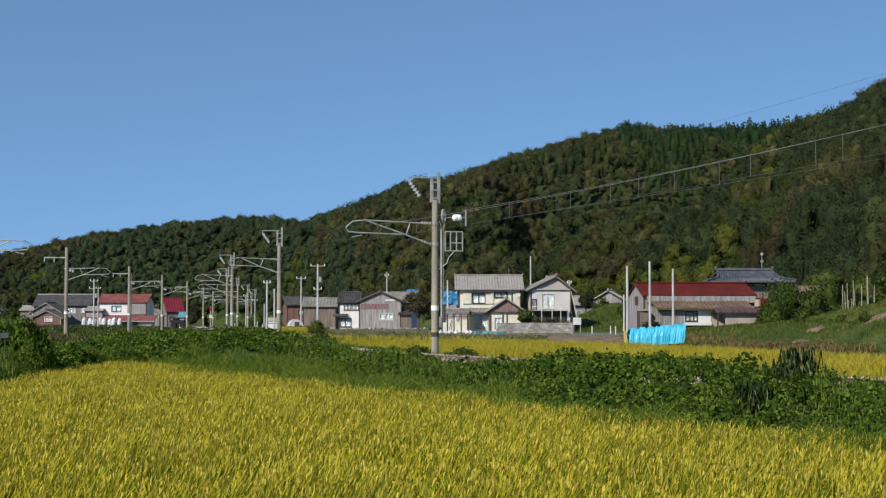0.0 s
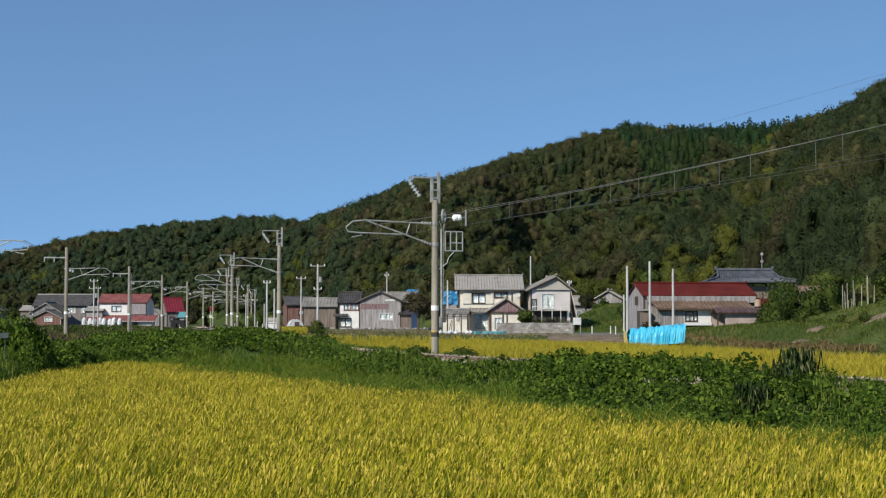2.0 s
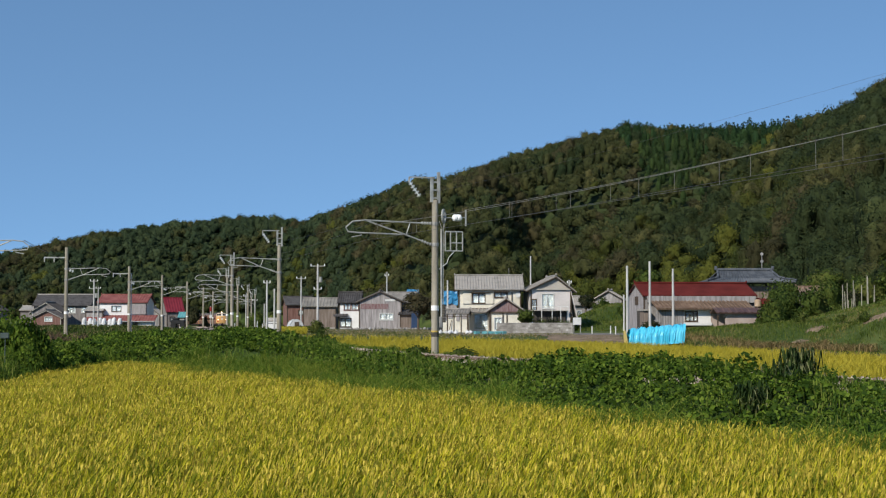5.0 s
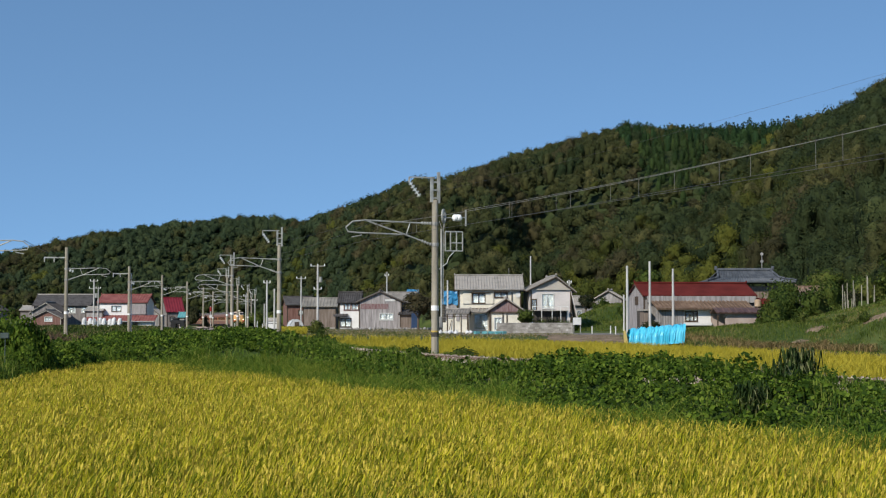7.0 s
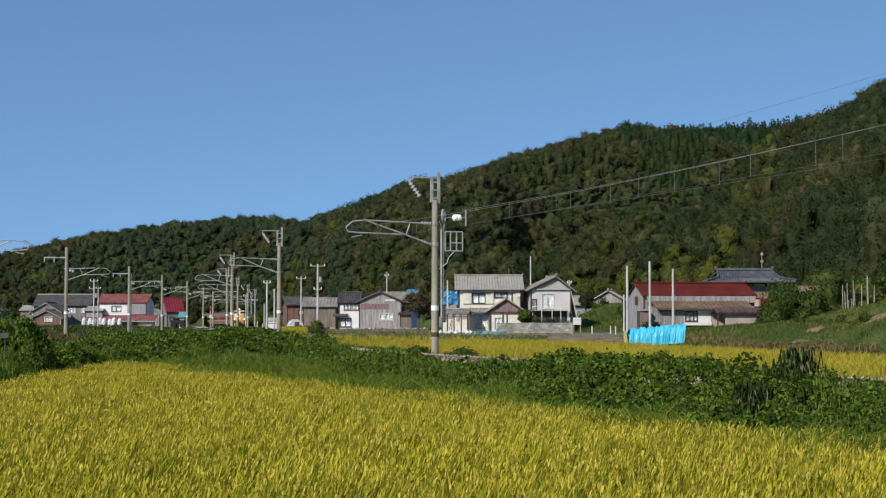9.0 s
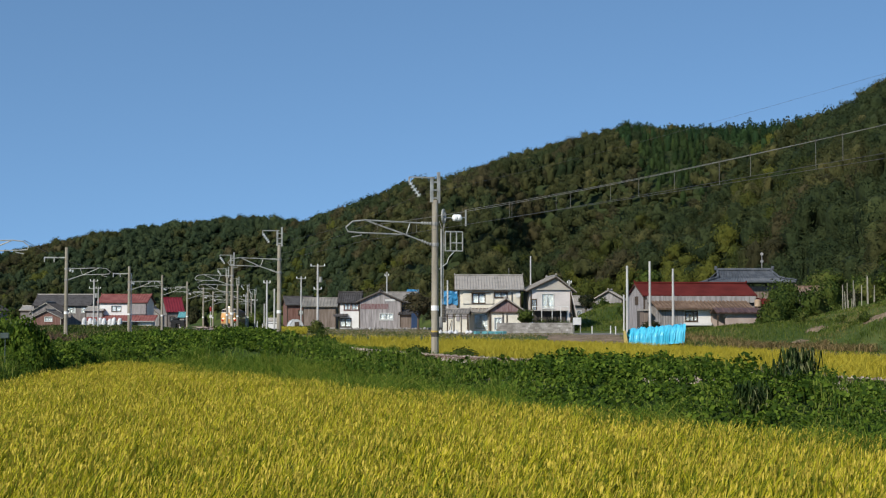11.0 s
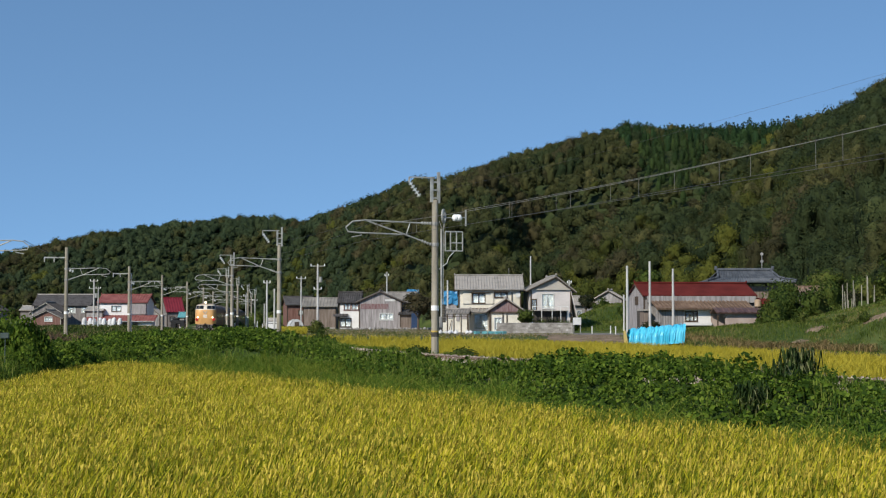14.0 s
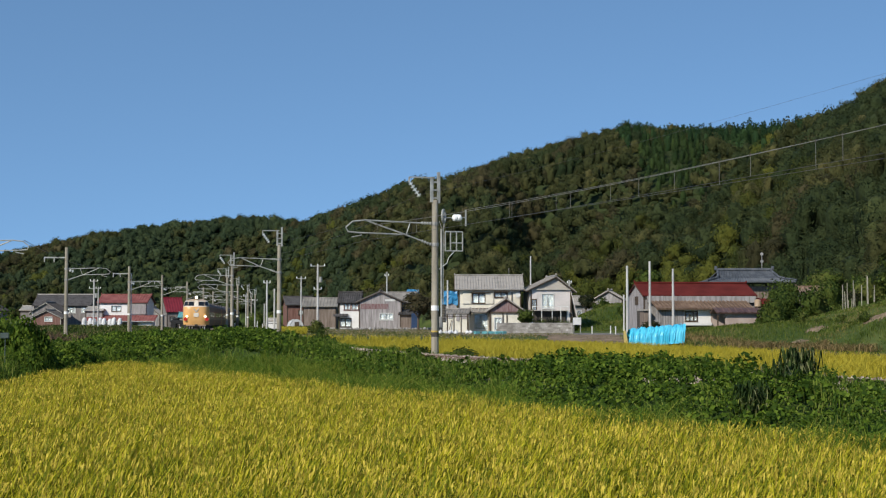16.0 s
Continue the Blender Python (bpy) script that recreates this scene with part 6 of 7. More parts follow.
    f4 = [bm.verts.new(p) for p in ((2.32, -3.6, 5.0), (2.32, -0.5, 5.0), (3.15, -0.5, 1.6), (3.15, -3.6, 1.6))]
    b4 = [bm.verts.new(v.co - Vector((0.06, 0, 0))) for v in f4]
    bm.faces.new(f4)
    bm.faces.new(b4[::-1])
    for i in range(4):
        bm.faces.new((f4[i], b4[i], b4[(i + 1) % 4], f4[(i + 1) % 4]))
    part("side_sheet", bm, M_PINKWHITE, h, "flared pale sheet against the side")
    # weathered boarded house with white side
    h = house("weathered grey boarded house with gabled roof", -9.3, 222, -0.05, 6.2, 7.5, 4.25, 1.35, 0, "y", 0.5, M_GREYWOOD, M_TILE_DARK,
              [("front", 0.9, 1.95, 2.0, 1.0, T, 2)])
    part("stained_boards", slab(-2.9, 1.2, -3.79, -3.755, 3.05, 3.85), M_STAINED, h, "reddish stained boards")
    part("white_board", slab(0.7, 2.2, -3.83, -3.77, 4.22, 4.5), M_TRIM, h, "pale patch board")
    h = house("white plastered wing with grey tiled roof", -14.0, 223, -0.05, 3.0, 6.5, 4.1, 1.4, 0, "x", 0.45, M_PLASTER, M_TILE_DARK,
              [("front", -0.3, 3.4, 1.0, 0.95, M_REDWALL, 1), ("front", 0.85, 3.4, 1.0, 0.95, M_REDWALL, 1), ("front", -0.55, 1.05, 1.7, 1.3, D, 1)])
    lean_to(h, -2.1, -0.2, -4.1, -3.24, 2.0, 2.35, M_TILE_DARK)
    house("small brown boarded lean-to with dark roof", -5.0, 220, -0.05, 2.6, 4.5, 2.3, 0.75, 0, "x", 0.4, M_BROWNWOOD, M_TILE_DARK, [], name="shed", category="shed")
    tarp = part("blue_sheet_stack", slab(-0.55, 0.55, -0.5, 0.5, 0, 2.4, 0.12), M_DEEP_BLUE, None)
    tarp.matrix_world = pose(-4.1, 216.5, -0.05)
    tagged(tarp, "dark blue sheeted stack beside a shed", "tarpaulin")
    # rear roof and lower lean-to of the boarded house
    house("grey rear wing with a long tiled roof", -6.9, 228, -0.05, 5.4, 5, 4.3, 1.25, 0, "x", 0.5, M_GREYWOOD, M_TILE_GREY, [])
    # sheds towards the railway
    house("grey-brown boarded shed with pale sheet roof", -19.9, 240, 0, 5.2, 6, 3.6, 1.2, 0, "x", 0.45, M_BROWNWOOD, M_ROOF_DULL, [], name="shed", category="shed", pitch=0.5)
    house("rust-brown house with low gabled roof", -24.3, 246, 0, 4.2, 7, 3.9, 1.2, 12, "x", 0.5, M_REDWALL, M_TILE_DARK, [("front", 0.2, 2.6, 1.0, 0.8, D, 1)])
    vinyl_tunnel(-22.9, 228, -0.2)
    house("white relay hut beside the railway", -21.9, 190, -0.5, 1.35, 1.6, 1.75, 0.2, 0, "x", 0.12, M_PLASTER, M_PALE_ROOF, [], name="hut", category="hut", pitch=0)
    # red-roofed house by the station
    h = house("two-storey white house with faded red sheet roof", -57.0, 265, -0.4, 8.4, 7, 4.9, 1.25, 0, "x", 0.45, M_PLASTER, M_BRIGHT_RED,
              [("front", -1.1, 3.75, 1.7, 1.0, D, 1), ("front", 2.4, 3.7, 1.3, 1.1, D, 1)], pitch=0.5)
    part("boarded_bay", slab(0.9, 4.2, -3.75, -3.55, 2.75, 4.6), M_GREYWOOD, h, "weathered boarded bay")
    lean_to(h, -6.1, 6.3, -6.6, -3.4, 1.55, 2.6, M_BRIGHT_RED, pitch=0.5)
    for x, w in ((-4.2, 2.6), (4.6, 2.4)):
        part("lower_wall", slab(x - w / 2, x + w / 2, -6.0, -3.6, -0.4, 1.45), M_PLASTER, h)
    part("gutter", tube([(-6.1, -6.65, 1.5), (6.3, -6.65, 1.5)], 0.06), M_TRIM, h)
    for i in range(8):
        bm = bmesh.new()
        for z0, z1, r0, r1 in ((0.0, 0.3, 0.36, 0.41), (0.3, 1.55, 0.41, 0.40), (1.55, 1.85, 0.40, 0.30), (1.85, 1.98, 0.30, 0.10)):
            rod(bm, (z0 * 0.12, 0, z0), (z1 * 0.12, 0, z1), r0, r1, 10)
        ob = part("covered_bundle", bm, M_VINYL, None)
        ob.matrix_world = pose(-62.6 + i * 0.86 + 0.1 * (i % 2), 256 + 0.3 * (i % 2), -0.2 - 0.1 * (i % 3))
        tagged(ob, "rounded bundle under white vinyl sheet", "bundle", "row of covered bundles")
    house("grey-walled annex with pale flat roof", -61.8, 263, -0.4, 3.0, 5, 3.4, 0.5, 0, "x", 0.3, M_GREYWALL, M_PALE_ROOF, [], category="annex")
    # dark tiled houses
    house("long two-storey house with dark tiled roof", -73.2, 286, -0.4, 10.6, 7, 4.6, 1.9, 0, "x", 0.5, M_DIM_WALL, M_TILE_DARK,
          [("front", 1.7, 3.6, 1.8, 1.1, T, 2), ("front", 4.2, 3.6, 1.0, 1.0, T, 1)], ridge_mat=M_PALE_ROOF)
    house("grey gabled house with dark roof and red-brown base", -73.7, 276, -0.4, 5.0, 6, 3.4, 1.5, 0, "y", 0.5, M_REDWALL, M_TILE_DARK, [("front", 0.2, 2.4, 1.6, 0.9, T, 1)], gable=M_DIM_WALL, trim=M_PALE_ROOF, ridge_mat=M_PALE_ROOF)
    house("low red-brown gabled house with grey roof", -71.0, 266, -0.4, 5.0, 5, 2.2, 1.2, 0, "y", 0.5, M_REDWALL, M_TILE_DARK, [("front", 0.3, 1.9, 1.4, 0.8, T, 1)], trim=M_PALE_ROOF, ridge_mat=M_PALE_ROOF)
    house("pale flat-roofed building beside dark houses", -80.5, 292, -0.4, 5.5, 5, 3.6, 0.7, 0, "x", 0.3, M_DIM_WALL, M_PALE_ROOF, [], category="building")
    house("dark-roofed gabled house among bushes", -87.5, 280, -0.4, 7, 7, 3.6, 1.9, 0, "y", 0.5, M_GREYWOOD, M_TILE_DARK, [("front", 0.5, 2.2, 1.4, 0.9, T, 1)])
    house("grey house with steep maroon roof", -55.6, 302, -0.5, 3.3, 6, 3.6, 2.6, 22, "x", 0.4, M_DIM_WALL, M_MAROON, [("front", -0.6, 2.0, 1.0, 0.9, D, 1)], pitch=0.5)
    house("small grey house with pale gable by the station", -57.6, 292, -0.5, 3.6, 5, 2.9, 1.4, 0, "y", 0.4, M_GREYWALL, M_TILE_GREY, [("front", 0, 2.2, 0.9, 0.8, D, 0)])
    house("small shed with teal sheet roof", -52.5, 297, -0.5, 1.2, 3, 2.35, 0.8, 0, "x", 0.3, M_WHITE, M_TEAL, [], name="shed", category="shed", pitch=0.5)
    # far small roofs beside the knoll
    for x, y, w, rot, label in ((19.0, 214, 4.6, 15, "small grey house half hidden by trees"), (23.4, 206, 3.8, -12, "small grey house behind the knoll")):
        house(label, x, y, 1.0 + 0.7 * (rot < 0), w, 4.5, 2.6, 1.1, rot, "y" if rot < 0 else "x", 0.4, M_GREYWALL, M_TILE_GREY, [("front", 0, 1.4, 0.8, 0.8, T, 0)])
    # barn
    b = house("long barn with red sheet roof and grey gable end", 25.7, 152.5, 0.5, 11.6, 6.4, 3.45, 1.2, 7, "x", 0.25, M_GREYWALL, M_RED_ROOF,
              [], gable=M_GREYWOOD, name="barn", category="barn", pitch=0)
    part("clerestory_wall", slab(-5.55, 5.75, -3.6, -3.25, 2.75, 3.4), M_GREYWALL, b)
    lean_to(b, -5.2, 4.7, -6.1, -3.3, 2.1, 2.95, M_TILE_BROWN, pitch=0.40)
    for i in range(26):
        x = -5.1 + i * 0.39
        part("roll_tile", tube([(x, -6.12, 2.16), (x, -3.32, 3.01)], 0.055, 6), M_TILE_BROWN, b)
    holes = [(-0.62, 0.68, 0.85, 1.85)]
    m = Matrix.Translation((-1.6, -5.4, 0))
    part("front_wall", transform(wall_panel(-3.6, -0.72, -0.4, 2.2, 0.12, []), m), M_GREYWALL, b)
    part("front_wall", transform(wall_panel(-0.7, 2.05, -0.4, 2.2, 0.12, holes), m), M_PLASTER, b)
    part("front_wall", transform(wall_panel(2.1, 6.2, -0.4, 2.2, 0.12, []), m), M_PINKWALL, b)
    part("wall_band", transform(slab(-0.72, 2.07, -0.28, -0.005, 0.45, 0.74), m), M_PLASTER, b, "white boxed ledge below the window")
    # the ledge's shade is put on the wall as a dark panel
    part("ledge_shade", transform(slab(-0.6, 1.95, -0.03, -0.003, -0.35, 0.4), m), M_ROOM_SHADE, b, "dark panel standing for the shade below the ledge")
    window(b, m, 0.03, 1.35, 1.3, 1.0, D, True, 2)
    for s in (-1, 1):
        roof_slope(b, (0.2, -7.0, 2.2), (4.7, -7.0, 2.2), (0.2, -7.0 + s * 1.2, 1.72), (4.7, -7.0 + s * 1.2, 1.72), M_DARK_ROOF, pitch=0.6, name="porch_roof")
    for x in (0.4, 4.55):
        part("porch_post", slab(x - 0.06, x + 0.06, -7.9, -7.78, -0.5, 1.75), M_DARK_TRIM, b)
    part("porch_wall", slab(1.2, 4.5, -7.7, -7.58, -0.5, 1.7), M_PINKWALL, b)
    part("gable_lean", slab(-6.2, -5.45, -4.2, -2.0, 1.9, 2.05), M_TILE_GREY, b)
    part("gable_door", slab(-6.05, -5.6, -4.0, -2.4, -0.4, 1.85), M_BROWNWOOD, b)
    # shaded openings of the gable, laid on the wall as dark slabs
    part("gable_opening_shade", slab(-5.87, -5.8, -0.9, 0.3, 2.55, 3.4), M_DARK_TRIM, b, "dark board standing for a shaded opening in the gable")
    part("doorway_shade", slab(-5.88, -5.8, -2.3, -0.6, -0.4, 1.9), M_ROOM_SHADE, b, "dark panel standing for the shade of an open doorway")
    for i in range(12):
        x = -5.2 + i * 0.245
        part("wall_batten", slab(x - 0.025, x + 0.025, -5.43, -5.405, -0.3, 2.15), M_DIM_WALL, b)
    for i in range(8):
        x = -5.4 + i * 1.5
        part("sheet_joint", slab(x - 0.03, x + 0.03, -3.63, -3.605, 2.78, 3.38), M_DIM_WALL, b)
    roof_slope(b, (5.9, -1.2, 3.25), (9.0, -1.2, 3.1), (5.9, -3.4, 2.55), (9.0, -3.4, 2.45), M_RED_ROOF, pitch=0.6, name="end_roof")
    part("end_wall", slab(5.9, 8.8, -3.1, -1.1, -0.5, 2.5), M_BROWNWOOD, b)
    tank = part("water_tank", rod(rod(bmesh.new(), (0, 0, 0), (0, 0, 0.6), 0.33, seg=14), (0, 0, 0.6), (0, 0, 0.72), 0.33, 0.15, 14), M_TANK, b, "cream tank with orange cap")
    tank.matrix_basis = pose(5.6, -4.6, 2.35)
    # hall with hipped dark roof
    h = thing("temple_hall", pose(36.1, 176, 1.0), "hall with a dark slate-blue hip-and-gable roof", "temple", "village houses")
    part("wall", slab(-3.8, 3.8, -3, 3, -0.5, 4.4), M_BROWNWOOD, h)
    e, r = 5.0, 6.35
    for s in (-1, 1):
        roof_slope(h, (-3.2, 0, r), (3.2, 0, r), (-3.9, s * 2.6, 5.35), (3.9, s * 2.6, 5.35), M_TILE_SLATE, pitch=0.35)
        roof_slope(h, (-3.9, s * 2.6, 5.35), (3.9, s * 2.6, 5.35), (-5.2, s * 4.3, 4.95), (5.2, s * 4.3, 4.95), M_TILE_SLATE, pitch=0.35, name="eave_roof")
        roof_slope(h, (s * 3.5, -2.6, 5.35), (s * 3.5, 2.6, 5.35), (s * 5.2, -4.3, 4.95), (s * 5.2, 4.3, 4.95), M_TILE_SLATE, pitch=0.35, name="eave_roof")
        part("hip_ridge", tube([(s * 3.2, 0, r + 0.05), (s * 3.6, -2.6, 5.5), (s * 5.25, -4.35, 5.1)], 0.14, 6), M_TILE_SLATE, h)
        part("gable", slab(s * 3.05 - 0.05, s * 3.05 + 0.05, -2.3, 2.3, 4.3, 5.3), M_BROWNWOOD, h)
    part("ridge_cap", slab(-3.4, 3.4, -0.2, 0.2, r, r + 0.3, 0.06), M_TILE_SLATE, h)
    post = thing("loudspeaker_post", pose(39.1, 180, 1.5), "thin post with two pale loudspeaker horns", "loudspeaker post")
    part("post", rod(bmesh.new(), (0, 0, -0.3), (0, 0, 8.0), 0.06, seg=8), M_STEEL_DARK, post)
    for zz in (7.1, 8.0):
        part("horn", rod(bmesh.new(), (0, 0.1, zz), (-0.1, -0.45, zz), 0.06, 0.2, 10), M_STEEL_DARK, post)
    for s in (-1, 1):
        part("ridge_end_tile", slab(s * 3.4 - 0.15, s * 3.4 + 0.15, -0.25, 0.25, r + 0.05, r + 0.55, 0.06), M_TILE_SLATE, h)
    house("small brown-roofed shed in the bushes", 41.4, 166, 3.0, 2.6, 4, 1.5, 0.55, 0, "x", 0.35, M_PINKWALL, M_TILE_BROWN, [], name="shed", category="shed", pitch=0.5)
    # blue sheets on a roof and a frame
    for x, y, z, w, hh in ((-4.9, 240, 5.1, 1.7, 1.2), (0.95, 184, 3.7, 1.5, 1.3)):
        hut = thing("sheeted_hut", pose(x, y, 0), "tall hut with a blue sheet spread over its top", "hut")
        part("wall", slab(-w / 2, w / 2, -1.2, 1.2, -0.4, z), M_GREYWOOD, hut)
        part("sheet", rumpled(w + 0.16, 2.6, z - 0.1, z + hh, 3), M_BLUE_SHEET, hut, "rumpled blue plastic sheet")


def rumpled(w, d, z0, z1, seed):
    """A loose sheet thrown over a box: sagging edges and creases."""
    rng = random.Random(seed)
    bm = box(bmesh.new(), -w / 2, w / 2, -d / 2, d / 2, z0, z1)
    bmesh.ops.subdivide_edges(bm, edges=bm.edges[:], cuts=5, use_grid_fill=True)
    for v in bm.verts:
        low = 1 - (v.co.z - z0) / (z1 - z0)
        v.co += Vector((rng.uniform(-0.09, 0.09) + 0.14 * low * math.copysign(1, v.co.x), rng.uniform(-0.12, 0.12), rng.uniform(-0.08, 0.08) - 0.35 * low * abs(math.sin(3 * v.co.x + seed))))
    return bm


def tarp_tunnel():
    """The row of hoops under a cyan sheet at the field's end."""
    t = thing("covered_woodpile", pose(15.9, 127.6, -0.76, 0, 0, 4), "long low stack under a bright cyan tarpaulin at the field edge", "tarpaulin")
    bm = bmesh.new()
    n, k = 44, 12
    rings = []
    rng = random.Random(4)
    for i in range(n + 1):
        u = i / n
        x = 4.9 * u
        base = 0.75 * u ** 1.2
        hgt = 1.52 - 0.05 * math.cos(u * 40) + 0.05 * rng.uniform(-1, 1) - 0.3 * u
        wid = 0.95 + 0.03 * math.cos(u * 40)
        ring = []
        for j in range(k + 1):
            a = math.pi * j / k
            rr = 1 + 0.03 * rng.uniform(-1, 1)
            ring.append(bm.verts.new((x + 0.25 * math.sin(a), -wid * math.cos(a) * rr, base + hgt * (math.sin(a) ** 0.7) * rr - (0.45 * u if j in (0, k) else 0))))
        rings.append(ring)
    for a, b in zip(rings, rings[1:]):
        for j in range(k):
            bm.faces.new((a[j], a[j + 1], b[j + 1], b[j]))
    bm.faces.new(rings[-1])
    part("sheet", bm, M_CYAN_SHEET, t)
    bm = bmesh.new()
    bm.faces.new([bm.verts.new((-0.02 - 0.15 * math.sin(math.pi * j / 12), -0.9 * math.cos(math.pi * j / 12), 1.42 * math.sin(math.pi * j / 12) ** 0.7)) for j in range(13)])
    part("end_sheet", bm, M_STRAW, t, "yellow end sheet")
    for i in range(9):
        x = 0.3 + i * 0.53
        pts = [(x + 0.25 * math.sin(math.pi * j / 10), -1.0 * math.cos(math.pi * j / 10), 0.75 * (x / 4.9) ** 1.2 + (1.57 - 0.3 * x / 4.9) * math.sin(math.pi * j / 10) ** 0.7) for j in range(11)]
        part("hoop_rope", tube(pts, 0.025, 5), M_CYAN_SHEET, t)


def block_wall():
    w = thing("block_wall", pose(9.9, 160, -0.12, 0, 0, 0), "weathered grey concrete block wall before the houses", "wall")
    me = bpy.data.meshes.new("block")
    bm = slab(-0.195, 0.195, -0.06, 0.06, -0.095, 0.095, 0.012)
    bm.to_mesh(me)
    bm.free()
    me.materials.append(M_BLOCK)
    for row in range(6):
        for i in range(20):
            ob = new("block", me)
            ob.parent = w
            ob.matrix_basis = pose(-3.9 + i * 0.4 + (0.2 if row % 2 else 0), 0, 0.1 + row * 0.2)
    part("wall_core", slab(-4.05, 4.2, -0.05, 0.05, 0, 1.2), M_BLOCK, w)
    part("coping", slab(-4.1, 4.25, -0.08, 0.08, 1.2, 1.28, 0.02), M_BLOCK, w)
    n = thing("notice_board", pose(14.5, 159, -0.12), "white notice board on two short posts", "notice board")
    part("board", slab(-0.45, 0.45, -0.04, 0.04, 1.05, 1.85, 0.02), M_TRIM, n)
    for x in (-0.36, 0.36):
        part("post", slab(x - 0.04, x + 0.04, 0.045, 0.12, -0.3, 1.85), M_STEEL_DARK, n)
    for x, y in ((15.6, 154), (18.0, 158), (17.6, 150)):
        p = part("marker_post", slab(-0.06, 0.06, -0.06, 0.06, -0.3, 0.85, 0.02), M_TRIM, None)
        p.matrix_world = pose(x, y, 0)
        tagged(p, "short white roadside marker post", "post", "roadside posts")
    xs, ys = np.linspace(9.4, 17.0, 12), np.linspace(127, 148.9, 16)
    X, Y = np.meshgrid(xs, ys)
    X = X + 0.35 * wave(X, Y, 0.9, 0.6)
    i = np.arange(X.size).reshape(X.shape)
    quad = np.stack([i[:-1, :-1], i[:-1, 1:], i[1:, 1:], i[1:, :-1]], -1).reshape(-1, 4)
    dirt = link_mesh("dirt_verge", raw("dirt_verge", np.stack([X, Y, land(X, Y) + 0.05], -1).reshape(-1, 3), quad), M_BANK_EARTH)
    tagged(dirt, "bare pinkish dirt beside the lane", "dirt", kind="structure")
    for name, x0, x1, y0, y1 in (("yard_gravel", -26, 4.5, 176, 219), ("yard_gravel", 0.2, 13.9, 150, 175.9)):
        yard = part(name, slab(x0, x1, y0, y1, -0.3, -0.005, 0.1), M_YARD, None)
        tagged(yard, "worn gravel and earth of the house yards", "yard", kind="structure")
    lane = part("lane", slab(14.2, 19.6, 149.05, 178, -0.3, 0.02), M_ASPHALT, None)
    tagged(lane, "narrow worn grey asphalt lane", "lane", kind="structure")
    rng = random.Random(12)
    for i in range(34):
        bm = bmesh.new()
        bmesh.ops.create_icosphere(bm, subdivisions=1, radius=1.0)
        for v in bm.verts:
            v.co *= rng.uniform(0.75, 1.1)
        ob = part("boulder", bm, M_BLOCK, None)
        ob.matrix_world = pose(-13.6 + i * 0.42 + rng.uniform(-0.15, 0.15), 212 + rng.uniform(-1, 1), 0.12, 0, 0, rng.uniform(0, 180)) @ Matrix.Diagonal((rng.uniform(0.2, 0.38), 0.25, rng.uniform(0.14, 0.3), 1))
        tagged(ob, "rough grey boulder along the yard edge", "boulder", "boulders along the yard")
    for i, (x, y) in enumerate(((4.4, 156), (5.1, 156.3), (5.8, 155.8), (3.6, 156.1), (6.4, 156.2))):
        c = part("plastic_crate", slab(-0.3, 0.3, -0.22, 0.22, 0, 0.34, 0.03), M_TEAL, None)
        c.matrix_world = pose(x, y, -0.06, 0, 0, 10 * i)
        tagged(c, "teal plastic crate on the field edge", "crate", "crates by the field")


def white_sacks():
    """Tied white sacks lying along the field edge."""
    rng = random.Random(17)
    for i in range(7):
        bm = bmesh.new()
        bmesh.ops.create_uvsphere(bm, u_segments=10, v_segments=7, radius=0.25)
        for v in bm.verts:
            v.co.z = v.co.z * 0.8 + 0.2
            v.co *= 1 + 0.12 * rng.uniform(-1, 1)
        rod(bm, (0, 0, 0.36), (0.03, 0, 0.48), 0.05, 0.09, 6)
        ob = part("white_sack", bm, M_VINYL, None)
        ob.matrix_world = pose(-0.2 + i * 0.42 + rng.uniform(-0.15, 0.15) + (0.6 if i > 4 else 0), 157 + rng.uniform(-0.4, 0.4), -0.06, 0, 0, rng.uniform(0, 180))
        tagged(ob, "tied white sack lying by the field edge", "sack", "sacks by the field")


def station_clutter():
    m = thing("dark_machine", pose(-50.2, 279, -0.2), "black track machine parked beside the line", "machine")
    part("machine_body", slab(-1.3, 1.3, -0.8, 0.8, 0.7, 1.5, 0.12), M_BLACK, m)
    part("machine_hood", slab(-1.0, 0.2, -0.7, 0.7, 1.5, 1.95, 0.12), M_BLACK, m)
    for x in (-0.85, 0.85):
        for y in (-0.7, 0.7):
            bm = bmesh.new()
            rod(bm, (x, y - 0.12, 0.5), (x, y + 0.12, 0.5), 0.5, seg=14)
            part("wheel", bm, M_BLACK, m)
    s = thing("red_signal_board", pose(-47.4, 300, -0.9), "red signal board on a slim post by the track", "signal")
    part("post", rod(bmesh.new(), (0, 0, -0.3), (0, 0, 5.0), 0.07, seg=8), M_STEEL, s)
    part("board", slab(-0.2, 0.2, -0.08, 0.08, 3.9, 4.9, 0.1), M_RED_SIGN, s)
    part("backplate", slab(-0.27, 0.27, 0.085, 0.12, 3.75, 5.05, 0.01), M_BLACK, s)
    part("lower_board", slab(-0.28, 0.28, -0.08, 0.08, 2.6, 3.2, 0.05), M_TRIM, s)


